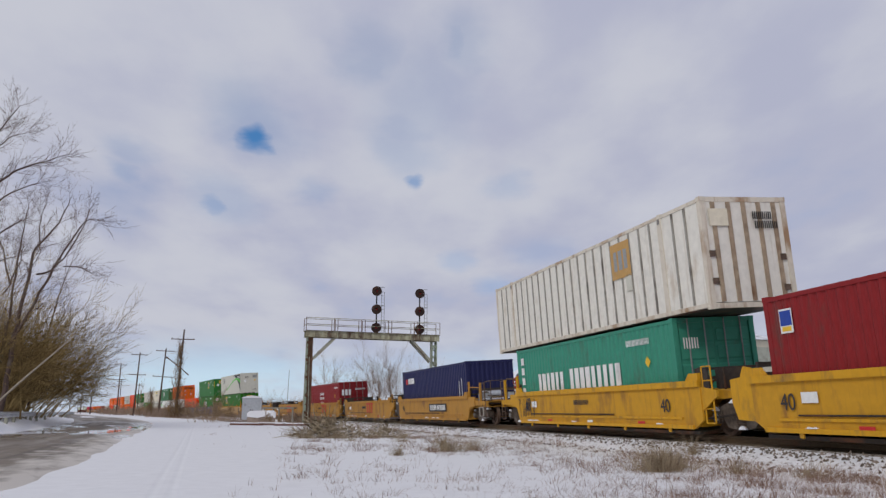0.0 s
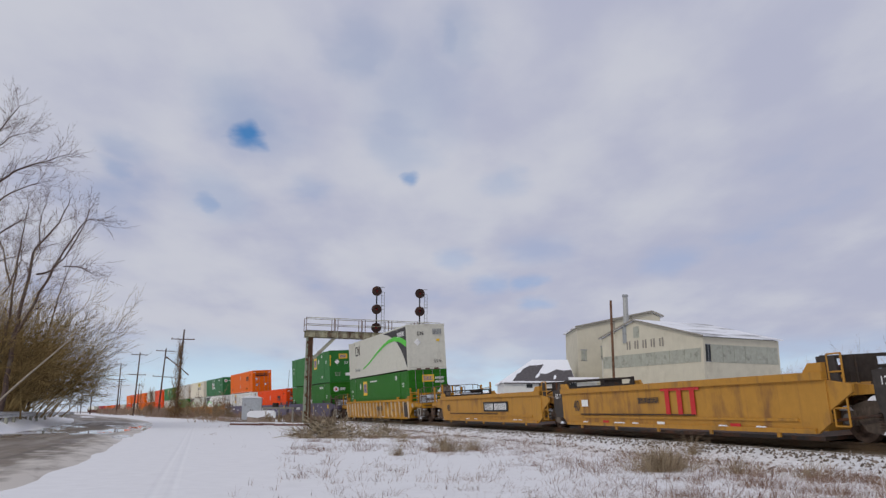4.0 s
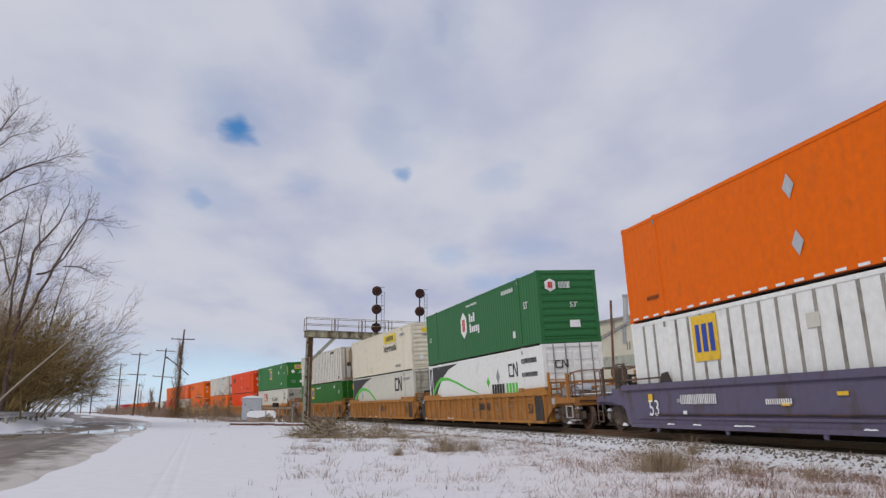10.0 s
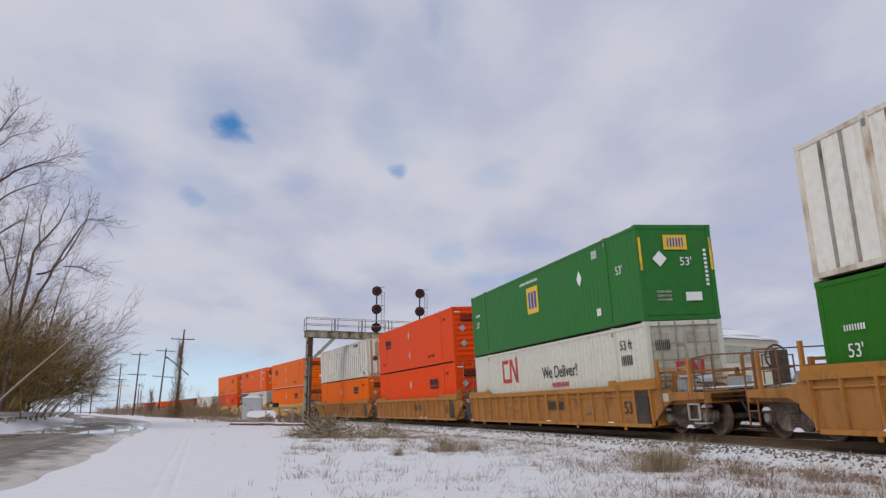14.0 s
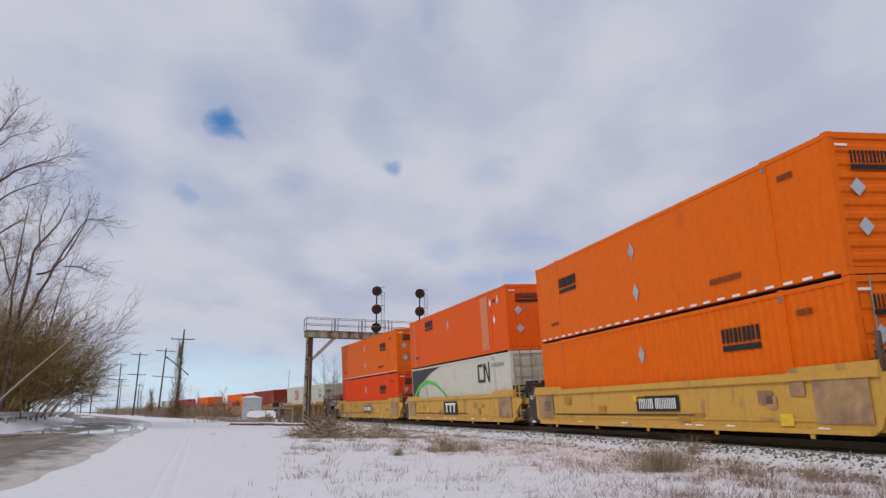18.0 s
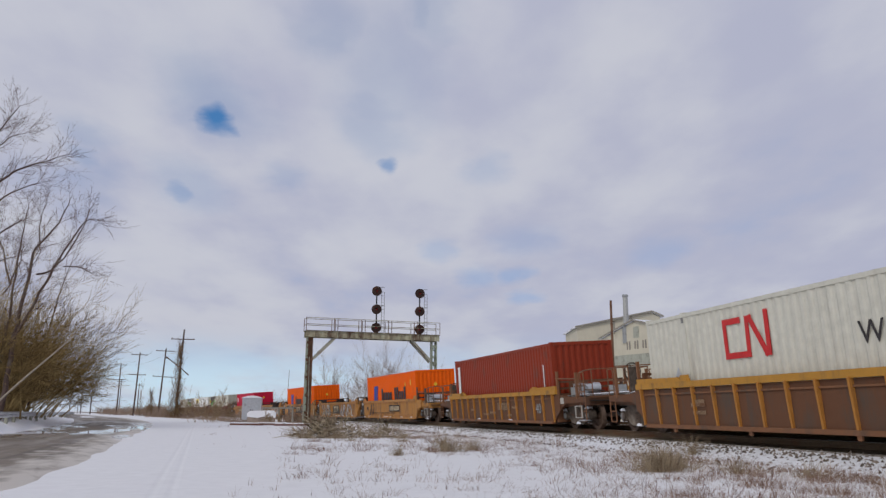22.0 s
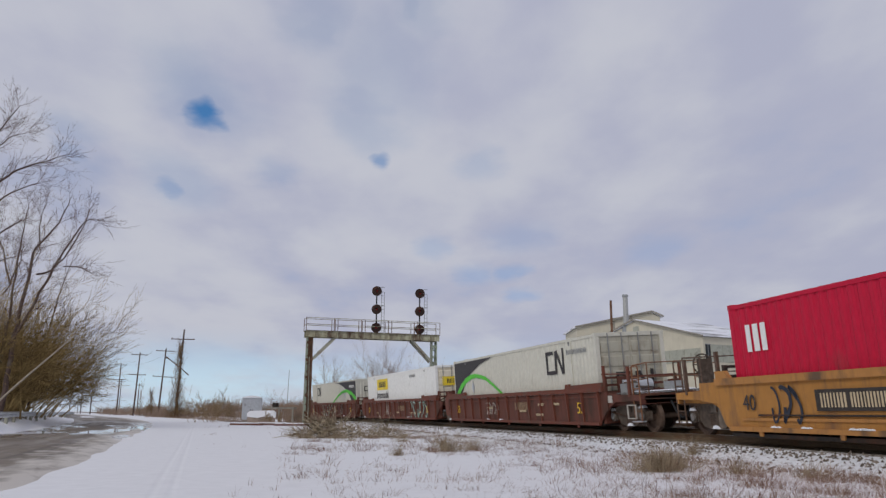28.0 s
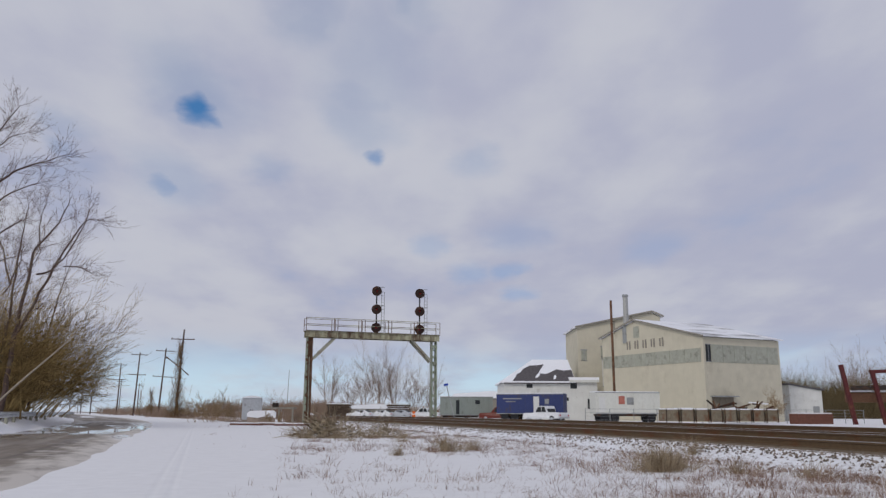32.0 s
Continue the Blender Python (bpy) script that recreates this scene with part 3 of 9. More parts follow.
        part("front_wall", wall_mesh(("front_wall", H, "p"), lambda: Solid().box(-0.02, -w / 2, 0, 0.02, w / 2, H - 0.28), skin), skin, ob, m=pose(L / 2 - 0.05, 0, 0.16))
        ps = wall_mesh(("end_post", H,), lambda: Solid().box(0, -0.06, 0.02, 0.03, 0.06, H - 0.3), end_post or post)
        for k in range(5):
            part("end_post", ps, end_post or post, ob, m=pose(L / 2 - 0.03, -w / 2 + (k + 0.5) * w / 5, 0.16))
    elif front == "ribs":
        part("front_wall", wall_mesh(("front_wall", H, "r"), lambda: ribbed_end(w, H), skin), skin, ob, m=pose(L / 2 - 0.05, 0, 0.16))
    elif front == "corrugated":
        part("front_wall", wall_mesh(("front_wall", H, "c"), lambda: corrugated(w, H - 0.28, 0, -1, 0.25, 0.04), skin), skin, ob, m=pose(L / 2 - 0.03, 0, 0.16, 0, 0, 90))
    else:
        part("front_wall", wall_mesh(("front_wall", H, "f"), lambda: Solid().box(-0.02, -w / 2, 0, 0.02, w / 2, H - 0.28), skin), skin, ob, m=pose(L / 2 - 0.05, 0, 0.16))
    part("rear_wall", wall_mesh(("rear_wall", H, "c"), lambda: corrugated(w, H - 0.28, 0, 1, 0.25, 0.04), skin), skin, ob, m=pose(-L / 2 + 0.03, 0, 0.16, 0, 0, 90))
    hdr = wall_mesh(("header", H,), lambda: Solid().box(-0.06, -w / 2, -0.065, 0.06, w / 2, 0.065), trim)
    for sx in (-1, 1):
        part("header", hdr, trim, ob, m=pose(sx * (L / 2 - 0.075), 0, H - 0.066))
        part("end_sill", hdr, trim, ob, m=pose(sx * (L / 2 - 0.075), 0, 0.08))
    return ob


def door_leaf(w, H):
    s = Solid()
    h = H - 0.28
    s.box(-0.025, -w / 2, 0, 0.0, w / 2, h)
    return s


def door_panel(w, H):
    z = (H - 0.48) / 5
    return Solid().prism([(-0.002, 0), (0.022, 0.05), (0.022, z - 0.14), (-0.002, z - 0.09)], -w / 2 + 0.06, w / 2 - 0.06, "y")


def ribbed_end(w, H):
    s = Solid()
    h = H - 0.28
    n = 9
    prof = [(0.0, 0.0)]
    for i in range(n):
        z = 0.08 + i * (h - 0.12) / n
        prof += [(0.0, z), (0.035, z + 0.05), (0.035, z + 0.15), (0.0, z + 0.2)]
    prof.append((0.0, h))
    m = len(prof)
    for y in (-w / 2, w / 2):
        s.v += [(a, y, b) for a, b in prof]
    s.f = [(i, i + 1, i + 1 + m, i + m) for i in range(m - 1)]
    return s


P_GREEN = paint("green_container_paint", (0.023, 0.145, 0.009), 0.06, 0.05, 0.5)
P_DEEP = paint("deep_green_container_paint", (0.034, 0.15, 0.05), 0.06, 0.05, 0.5)
P_ORANGE = paint("orange_container_paint", (0.78, 0.135, 0.001), 0.18, 0.05, 0.55, dirt=(0.25, 0.08, 0.03))
P_ORANGE_RED = paint("orange_red_container_paint", (0.76, 0.066, 0.004), 0.18, 0.05, 0.55, dirt=(0.3, 0.08, 0.04))
P_FADED = paint("faded_orange_container_paint", (0.78, 0.105, 0.006), 0.15, 0.1, 0.6, dirt=(0.5, 0.14, 0.05))
P_BLAZE = paint("bright_orange_container_paint", (0.82, 0.118, 0.001), 0.16, 0.05, 0.55, dirt=(0.3, 0.12, 0.04))
P_BRIGHT = paint("bright_white_paint", (0.80, 0.80, 0.76), 0.12, 0.06, 0.5, dirt=(0.45, 0.42, 0.36))
P_TAN = paint("tan_stained_patch", (0.42, 0.30, 0.17), 0.3, 0.3, 0.7, dirt=(0.2, 0.1, 0.05))
P_HUE = paint("mid_green_container_paint", (0.03, 0.165, 0.032), 0.06, 0.05, 0.5)
P_WHITE = paint("white_container_paint", (0.76, 0.73, 0.655), 0.42, 0.12, 0.55, dirt=(0.40, 0.28, 0.16))
P_PALE = paint("pale_grey_container_paint", (0.60, 0.585, 0.50), 0.25, 0.08, 0.5, dirt=(0.36, 0.33, 0.27))
P_CREAM = paint("cream_container_paint", (0.73, 0.67, 0.53), 0.2, 0.08, 0.5, dirt=(0.32, 0.25, 0.17))
P_TEAL = paint("teal_container_paint", (0.05, 0.265, 0.18), 0.10, 0.1, 0.45)
P_RED = paint("dark_red_container_paint", (0.25, 0.020, 0.022), 0.08, 0.1, 0.45)
P_MAROON = paint("maroon_container_paint", (0.25, 0.034, 0.013), 0.08, 0.1, 0.45)
P_CRIMSON = paint("crimson_container_paint", (0.52, 0.012, 0.045), 0.06, 0.06, 0.45)
P_NAVY = paint("navy_container_paint", (0.022, 0.024, 0.085), 0.06, 0.1, 0.45)
P_POST = surface("dull_aluminium_post", (0.35, 0.325, 0.28), 0.5, 0.3, 0.15, 8, GRIME, 0.3)
P_STAINED = paint("rust_stained_white_trim", (0.66, 0.60, 0.50), 0.7, 0.38, 0.6, dirt=(0.30, 0.16, 0.07))
P_RUSTPOST = surface("rusty_end_post", (0.38, 0.29, 0.20), 0.7, 0.1, 0.25, 5, (0.16, 0.07, 0.03), 0.4, streak=0.6)
P_FADEDLOGO = paint("faded_tan_logo", (0.52, 0.31, 0.11), 0.4, 0.2, 0.6, dirt=(0.4, 0.33, 0.24))
P_GREYEND = paint("worn_beige_door_paint", (0.44, 0.42, 0.34), 0.5, 0.3, 0.55, dirt=(0.24, 0.19, 0.13))


def marks_green(ob, logo=11.1, dia=12.55, b=2.05, doors=True):
    s = Side(ob, 16.15, CW / 2)
    s.rect(logo, b, 1.15, 1.05, M_YELLOW, "logo_panel")
    s.bars(logo, b, 0.9, 0.66, 3, M_DBLUE, "logo_shape")
    s.diamond(dia, b + 0.15, 0.2, M_WHITE, r2=0.28)
    s.bars(8.6, 2.5, 1.9, 0.1, 14, M_WHITE)
    s.bars(2.75, 2.5, 0.4, 0.26, 3, M_WHITE)
    s.text(1.2, b - 0.05, "53'", 0.38, M_WHITE)
    s.bars(15.2, 1.9, 0.6, 0.12, 4, M_WHITE)
    s.text(15.25, 1.45, "53'", 0.38, M_WHITE)
    s.bars(2.75, 0.6, 0.3, 0.24, 2, M_WHITE)
    s.rect(1.3, 2.35, 0.8, 0.45, M_YELLOW, "logo_panel", "end")
    s.bars(1.3, 2.35, 0.6, 0.28, 3, M_DBLUE, "logo_shape", "end")
    if doors:
        s.text(0.6, 1.15, "53'", 0.3, M_WHITE, "end")
        s.diamond(2.1, 1.5, 0.22, M_WHITE, on="end")
        for k in range(2):
            s.bars(2.05, 2.35 - 0.24 * k, 0.6, 0.15, 5, M_WHITE, on="end")
    else:
        s.diamond(0.72, 1.85, 0.24, M_WHITE, on="end")
        s.text(1.6, 1.75, "53'", 0.36, M_WHITE, "end")
        for k in range(9):
            s.rect(2.28, 2.1 - 0.13 * k, 0.1, 0.08, M_WHITE, on="end")
        s.rect(1.75, 0.7, 0.55, 0.26, M_WHITE, "notice", "end")
        for k in range(3):
            s.bars(0.75, 0.86 - 0.12 * k, 0.5, 0.07, 4, M_DULL, on="end")
        for a in (0.09, 2.5):
            s.rect(a, 2.0, 0.08, 1.0, M_YELLOW, "reflector", "end")


def marks_hex(ob):
    s = Side(ob, 16.15, CW / 2)
    a = 9.3
    hexa = [(0, 0.66), (0.46, 0.34), (0.46, -0.34), (0, -0.66), (-0.46, -0.34), (-0.46, 0.34)]
    s.put("logo_panel", hexa, M_WHITE, s.at(a, 1.66))
    s.bars(a, 1.66, 0.42, 0.6, 2, M_RED, "logo_shape")
    s.word(a - 1.3, 1.72, 0.42, 0.3, "txt", M_WHITE)
    s.word(a - 1.6, 1.22, 0.42, 0.29, "txxxd", M_WHITE)
    s.bars(8.0, 2.55, 1.6, 0.1, 13, M_WHITE)
    s.bars(3.2, 2.5, 1.4, 0.18, 9, M_WHITE)
    s.text(1.3, 1.65, "53'", 0.4, M_WHITE)
    s.text(15.4, 1.4, "53'", 0.36, M_WHITE)
    s.bars(2.7, 0.6, 0.3, 0.28, 2, M_WHITE)
    s.put("logo_panel", [(p[0] * 0.5, p[1] * 0.4) for p in hexa], M_WHITE, s.end(0.55, 2.3))
    s.bars(0.55, 2.3, 0.2, 0.25, 2, M_RED, "logo_shape", "end")
    s.bars(1.15, 2.3, 0.5, 0.26, 4, M_WHITE, "logo_shape", "end")
    s.text(1.5, 1.5, "53'", 0.3, M_WHITE, "end")
    s.rect(1.5, 0.75, 0.45, 0.28, M_WHITE, "notice", "end")


def marks_orange(ob, logo=3.3, low=False, dashes=True, b=1.9, end=True):
    s = Side(ob, 16.15, CW / 2)
    s.bars(logo, b + 0.1, 1.5, 0.34, 9, M_BLACK, "logo_shape")
    s.rect(logo, b - 0.2, 1.45, 0.13, M_BLACK, "logo_shape")
    s.diamond(8.35, 2.1 if not low else 1.95, 0.19, M_SILVER, r2=0.28)
    if not low:
        s.diamond(8.3, 0.87, 0.19, M_SILVER, r2=0.28)
        s.bars(3.9, 0.55, 1.3, 0.15, 9, RUSTY_MARK)
    s.bars(1.35, 2.35, 0.5, 0.14, 5, RUSTY_MARK)
    s.bars(14.6, 0.6, 0.7, 0.12, 6, RUSTY_MARK)
    if dashes:
        for i in range(26):
            s.rect(0.5 + i * 0.61, 0.1, 0.3, 0.06, M_WHITE, "reflector")
    s.bars(1.3, 2.38, 1.7, 0.26, 9, M_BLACK, "logo_shape", "end")
    s.rect(1.3, 2.16, 1.7, 0.1, M_BLACK, "logo_shape", "end")
    s.diamond(0.55, 1.75, 0.19, M_SILVER, on="end")
    s.diamond(0.6, 0.95, 0.19, M_SILVER, on="end")
    s.rect(1.75, 1.0, 0.2, 0.24, M_WHITE, "notice", "end")
    s.rect(0.3, 2.62, 0.3, 0.05, M_WHITE, "reflector", "end")
    s.rect(2.3, 2.62, 0.3, 0.05, M_WHITE, "reflector", "end")


RUSTY_MARK = surface("faded_dark_marking", (0.16, 0.05, 0.02), 0.6, 0, 0.1, 10)


def loop_logo(s, a, b, h, material, on="side"):
    """A round-cornered open loop joined to a zigzag, in one line of even width."""
    t = h * 0.15
    m = s.at(a, b) if on == "side" else s.end(a, b)
    sol = Solid()
    def seg(p, q):
        d = (Vector(q) - Vector(p)).normalized() * t / 2
        n = Vector((-d.y, d.x))
        p, q = Vector(p) - d, Vector(q) + d
        k = len(sol.v) / 8 * 0.0007
        sol.prism([tuple(p + n), tuple(p - n), tuple(q - n), tuple(q + n)], -0.002 - k, 0.004 + k, "z")
    w = h * 0.62
    pts = [(-0.16 * h, h / 2 - t / 2), (-w - 0.16 * h, h / 2 - t / 2), (-w - 0.16 * h, -h / 2 + t / 2), (0.14 * h, -h / 2 + t / 2), (0.18 * h, h / 2 - t / 2), (0.3 * h, h / 2 - t / 2), (0.82 * h, -h / 2 + t / 2), (0.92 * h, -h / 2 + t / 2), (0.94 * h, h / 2)]
    for p, q in zip(pts, pts[1:]):
        seg(p, q)
    return part("logo_shape", sol, material, s.ob, m=m)


def swoosh(ob, flip=True):
    """Charcoal corner and a green arc on the flank; flip puts them at the rear end."""
    s = Side(ob, 16.15, CW / 2)
    t = CH - 0.13
    if flip:
        edge = ((15.75, 0.2), (15.35, 0.8), (14.95, 1.25), (14.35, 1.72), (13.4, 2.16), (12.0, 2.52), (10.2, t))
        s.area([(16.0, 0.18)] + list(edge) + [(16.0, t)], M_DKGREY)
        arc = [(15.98, 0.85), (15.5, 1.25), (14.9, 1.58), (14.2, 1.84), (13.4, 1.99), (12.8, 2.02), (12.0, 1.96), (11.2, 1.84), (10.3, 1.54), (9.5, 1.24), (8.7, 0.9), (8.0, 0.6)]
        s.lift = 0.005
        s.ribbon(arc, [0.34, 0.31, 0.28, 0.25, 0.22, 0.2, 0.18, 0.16, 0.14, 0.12, 0.09, 0.05], M_LIME, "green_stripe")
    else:
        edge = ((5.6, t), (4.4, 2.58), (3.2, 2.3), (2.1, 1.85), (1.25, 1.3), (0.65, 0.75), (0.2, 0.2))
        s.area([(0.15, t)] + list(edge) + [(0.15, 0.2)], M_DKGREY)
        arc = [(0.15, 1.66), (0.8, 1.88), (1.6, 2.08), (2.8, 2.2), (4.2, 2.14), (5.6, 1.94), (7.0, 1.64), (8.4, 1.3), (9.6, 1.0), (10.6, 0.78), (11.5, 0.62)]
        s.lift = 0.005
        s.ribbon(arc, [0.42, 0.38, 0.34, 0.28, 0.22, 0.19, 0.17, 0.15, 0.13, 0.11, 0.08], M_LIME, "green_stripe")
    s.lift = 0.0
    return s


def make_containers():
    """One of each look; returns them by a short key."""
    c = {}
    o = c["red40"] = container("dark red corrugated container in a yellow well car", 12.19, P_RED, front="doors")
    s = Side(o, 12.19, CW / 2)
    s.rect(11.45, 2.3, 0.42, 0.52, M_WHITE, "logo_panel")
    s.rect(11.45, 2.36, 0.37, 0.32, M_DBLUE, "logo_shape")
    s.rect(11.45, 2.13, 0.3, 0.1, M_YELLOW, "logo_shape")
    o = c["teal40"] = container("teal green corrugated container with large white lettering", 12.19, P_TEAL, front="doors")
    s = Side(o, 12.19, CW / 2)
    s.bars(8.75, 1.42, 2.5, 0.8, 6, M_WHITE, "logo_shape", rnd=2)
    s.bars(5.1, 1.48, 3.9, 0.8, 9, M_WHITE, "logo_shape", rnd=4)
    for k in range(4):
        s.rect(11.55, 2.4 - 0.4 * k, 0.3, 0.28, M_WHITE, "logo_shape")
    s.bars(2.0, 2.4, 1.4, 0.18, 9, M_WHITE)
    s.diamond(1.5, 1.8, 0.16, M_YELLOW)
    s.bars(0.5, 2.2, 0.5, 0.3, 3, M_WHITE, on="end")
    o = c["white_square"] = container("weathered white container with upright grey posts and an orange square logo", 16.15, P_WHITE, "posts", "posts", trim=P_STAINED, post=P_POST, end_post=P_RUSTPOST)
    s = Side(o, 16.15, CW / 2)
    s.rect(4.4, 2.05, 1.2, 1.1, P_FADEDLOGO, "logo_panel")
    s.bars(4.4, 2.05, 0.95, 0.6, 3, M_GREY, "logo_shape")
    s.rect(4.0, 1.3, 0.35, 0.5, P_PALE, "notice")
    s.bars(1.8, 2.4, 0.6, 0.2, 5, M_BLACK, on="end")
    s.bars(1.9, 2.15, 0.7, 0.2, 6, M_BLACK, on="end")
    s.rect(0.5, 2.35, 0.55, 0.45, P_CREAM, "patch", "end")
    for (a, b) in ((0.2, 1.4), (0.2, 0.7), (2.3, 1.3), (2.3, 0.5)):
        s.rect(a, b, 0.18, 0.16, M_WHEEL, "hinge", "end")
    o = c["white_low"] = container("clean white container with grey posts and an orange square logo", 16.15, P_BRIGHT, "posts", "posts", post=P_POST)
    s = Side(o, 16.15, CW / 2)
    s.rect(12.2, 2.15, 1.15, 1.15, M_YELLOW, "logo_panel")
    s.bars(12.2, 2.15, 0.95, 0.7, 3, M_DBLUE, "logo_shape")
    s.bars(3.9, 2.3, 1.7, 0.22, 9, M_DKGREY)
    s.rect(8.2, 2.15, 0.4, 0.3, P_PALE, "notice")
    s.rect(1.3, 1.55, 0.4, 0.3, P_PALE, "notice")
    o = c["white_posts"] = container("weathered white container with upright grey posts and rust stains", 16.15, P_WHITE, "posts", "posts", trim=P_STAINED, post=P_POST, end_post=P_RUSTPOST)
    s = Side(o, 16.15, CW / 2)
    s.put("patch", [(-1.75, -1.0), (1.75, -1.0), (1.75, 1.0), (-1.75, 1.0)], P_CREAM, s.at(12.0, 1.45, -0.017), "square of bare cream primer")
    s.put("patch", [(-1.1, -0.55), (1.1, -0.55), (1.1, 0.6), (-1.1, 0.6)], P_WHITE, s.at(12.0, 1.4, -0.012), "paler middle of the bare square")
    s.diamond(8.6, 1.4, 0.2, M_SILVER, r2=0.28)
    s.bars(3.2, 2.58, 1.3, 0.2, 7, M_BLACK)
    s.bars(1.0, 0.35, 0.3, 0.22, 2, M_BLACK)
    s.bars(2.35, 2.0, 0.14, 0.9, 1, M_BLACK, on="end")
    s.rect(1.2, 2.1, 1.1, 1.0, P_TAN, "patch", "end")
    s.rect(0.35, 1.4, 0.12, 2.3, P_TAN, "patch", "end")
    s.rect(1.3, 0.18, 2.2, 0.2, P_TAN, "patch", "end")
    s.put("rust_hole", [(0.2 * math.cos(i * 0.7854), 0.2 * math.sin(i * 0.7854)) for i in range(8)], M_WHEEL, s.end(0.65, 1.4))
    o = c["navy40"] = container("navy blue corrugated container with small white lettering", 12.19, P_NAVY, front="corrugated")
    s = Side(o, 12.19, CW / 2)
    s.bars(10.15, 2.25, 1.35, 0.34, 5, M_WHITE, "logo_shape")
    s.rect(11.15, 2.22, 0.38, 0.32, M_RED, "logo_shape")
    s.bars(0.7, 1.2, 0.1, 1.7, 1, M_WHITE)
    s.bars(1.1, 1.2, 0.1, 1.5, 1, M_WHITE)
    o = c["maroon40"] = container("dark red corrugated container with white lettering", 12.19, P_RED, front="doors")
    s = Side(o, 12.19, CW / 2)
    for k in range(4):
        s.rect(6.9 - 0.42 * k, 2.0, 0.24, 0.22, M_WHITE, "logo_shape")
        s.rect(6.9 - 0.42 * k, 1.62, 0.24, 0.22, M_WHITE, "logo_shape")
    s.bars(6.2, 1.15, 1.5, 0.18, 8, M_WHITE)
    s.bars(11.4, 2.37, 0.7, 0.18, 5, M_WHITE)
    s.bars(1.0, 2.45, 1.3, 0.14, 11, M_WHITE)
    s.diamond(1.4, 1.75, 0.14, M_YELLOW)
    s.bars(0.65, 2.0, 0.9, 0.5, 3, M_WHITE, "logo_shape", "end")
    s.bars(1.9, 2.25, 0.9, 0.14, 9, M_WHITE, on="end")
    o = c["green_square"] = container("green corrugated container with a yellow square logo", 16.15, P_GREEN, front="doors")
    marks_green(o)
    o = c["green_square_top"] = container("green corrugated container with a yellow logo and plain ribbed front", 16.15, P_HUE, front="flat")
    marks_green(o, 5.3, 4.0, 1.95, False)
    o = c["green_square_mid"] = container("green corrugated container with a yellow logo amid its side", 16.15, P_HUE, front="flat")
    marks_green(o, 8.3, 4.0, 1.75, False)
    o = c["hex_low"] = container("green container with a white hexagon logo near its bottom", 16.15, P_GREEN, front="ribs")
    marks_hex(o)
    o = c["hex_top"] = container("deep green container with a white hexagon logo", 16.15, P_DEEP, front="ribs")
    marks_hex(o)
    o = c["loop_smooth"] = container("pale grey smooth container with a charcoal corner and green arc", 16.15, P_PALE, "flat", "flat")
    s = swoosh(o, flip=False)
    loop_logo(s, 13.2, 2.1, 0.72, M_DKGREY)
    s.text(13.2, 0.62, "We Deliver", 0.36, M_GREY)
    s.bars(1.3, 2.38, 1.6, 0.28, 9, M_WHITE)
    loop_logo(s, 0.9, 2.3, 0.22, M_DKGREY, "end")
    s.bars(2.05, 2.4, 0.6, 0.36, 6, M_GREY, on="end")
    s.diamond(0.7, 1.75, 0.24, M_WHITE, on="end")
    s.rect(2.1, 1.85, 0.22, 0.16, M_YELLOW, "notice", "end")
    s.text(2.0, 0.5, "53 ft", 0.28, M_DKGREY, "end")
    for k in (0.7, 1.3, 1.9):
        s.rect(k, 0.03, 0.3, 0.12, M_WHEEL, "vent", "end")
    o = c["orange"] = container("orange corrugated container with black lettering blocks", 16.15, P_ORANGE, front="doors")
    marks_orange(o)
    o = c["orange_ribs"] = container("orange corrugated container with horizontal ribs on its front", 16.15, P_ORANGE, front="ribs")
    marks_orange(o, logo=13.2)
    o = c["orange_low"] = container("orange corrugated container in the well of a car", 16.15, P_ORANGE, "deep", front="doors")
    marks_orange(o, logo=3.6, low=True, dashes=False, b=2.0)
    o = c["orange_red"] = container("orange-red corrugated container with black lettering blocks", 16.15, P_ORANGE_RED, "deep", front="doors")
    marks_orange(o, logo=3.7, low=True, dashes=False, b=1.87)
    o = c["red_top"] = container("orange-red corrugated container with black lettering and horizontal front ribs", 16.15, P_ORANGE_RED, front="ribs")
    marks_orange(o, logo=13.4, dashes=False)
    o = c["faded_top"] = container("faded orange corrugated container with pale worn stripes", 16.15, P_FADED, front="flat")
    marks_orange(o, logo=11.9, low=True, dashes=False, b=2.3)
    s = Side(o, 16.15, CW / 2)
    s.rect(2.75, 1.45, 0.95, 2.45, paint("bare_pink_patch", (0.68, 0.22, 0.10), 0.3, 0.2), "patch", label="pale worn band")
    s.rect(15.0, 1.4, 0.3, 2.5, paint("bare_pink_patch_b", (0.60, 0.20, 0.10), 0.3, 0.2), "patch")
    for a, b in ((1.9, 2.3), (1.0, 2.35), (1.5, 1.5)):
        s.diamond(a, b, 0.14, M_WHITE, r2=0.2)
    s.rect(2.0, 2.3, 0.3, 0.36, M_WHITE, "notice", "end")
    o = c["loop_reefer"] = container("clean white smooth refrigerated container with a green wave and charcoal corner", 16.15, P_BRIGHT, "flat", "doors")
    s = Side(o, 16.15, CW / 2)
    top = [(15.35 - x, y) for x, y in ((0.3, 0.9), (0.9, 1.5), (1.8, 2.1), (3.0, 2.52), (4.6, CH - 0.14))]
    s.area([(15.35, 0.2), (15.1, 0.5)] + top + [(15.35, CH - 0.14)], M_DKGREY)
    s.lift = 0.006
    s.ribbon([(15.35, 1.3), (14.7, 1.75), (13.8, 2.08), (12.5, 2.04), (11.0, 1.8), (9.4, 1.45), (7.7, 1.18)], [0.26, 0.22, 0.18, 0.14, 0.11, 0.08, 0.04], M_LIME, "green_stripe")
    s.rect(15.72, 1.45, 0.58, 2.5, M_DKGREY, "frame_recess")
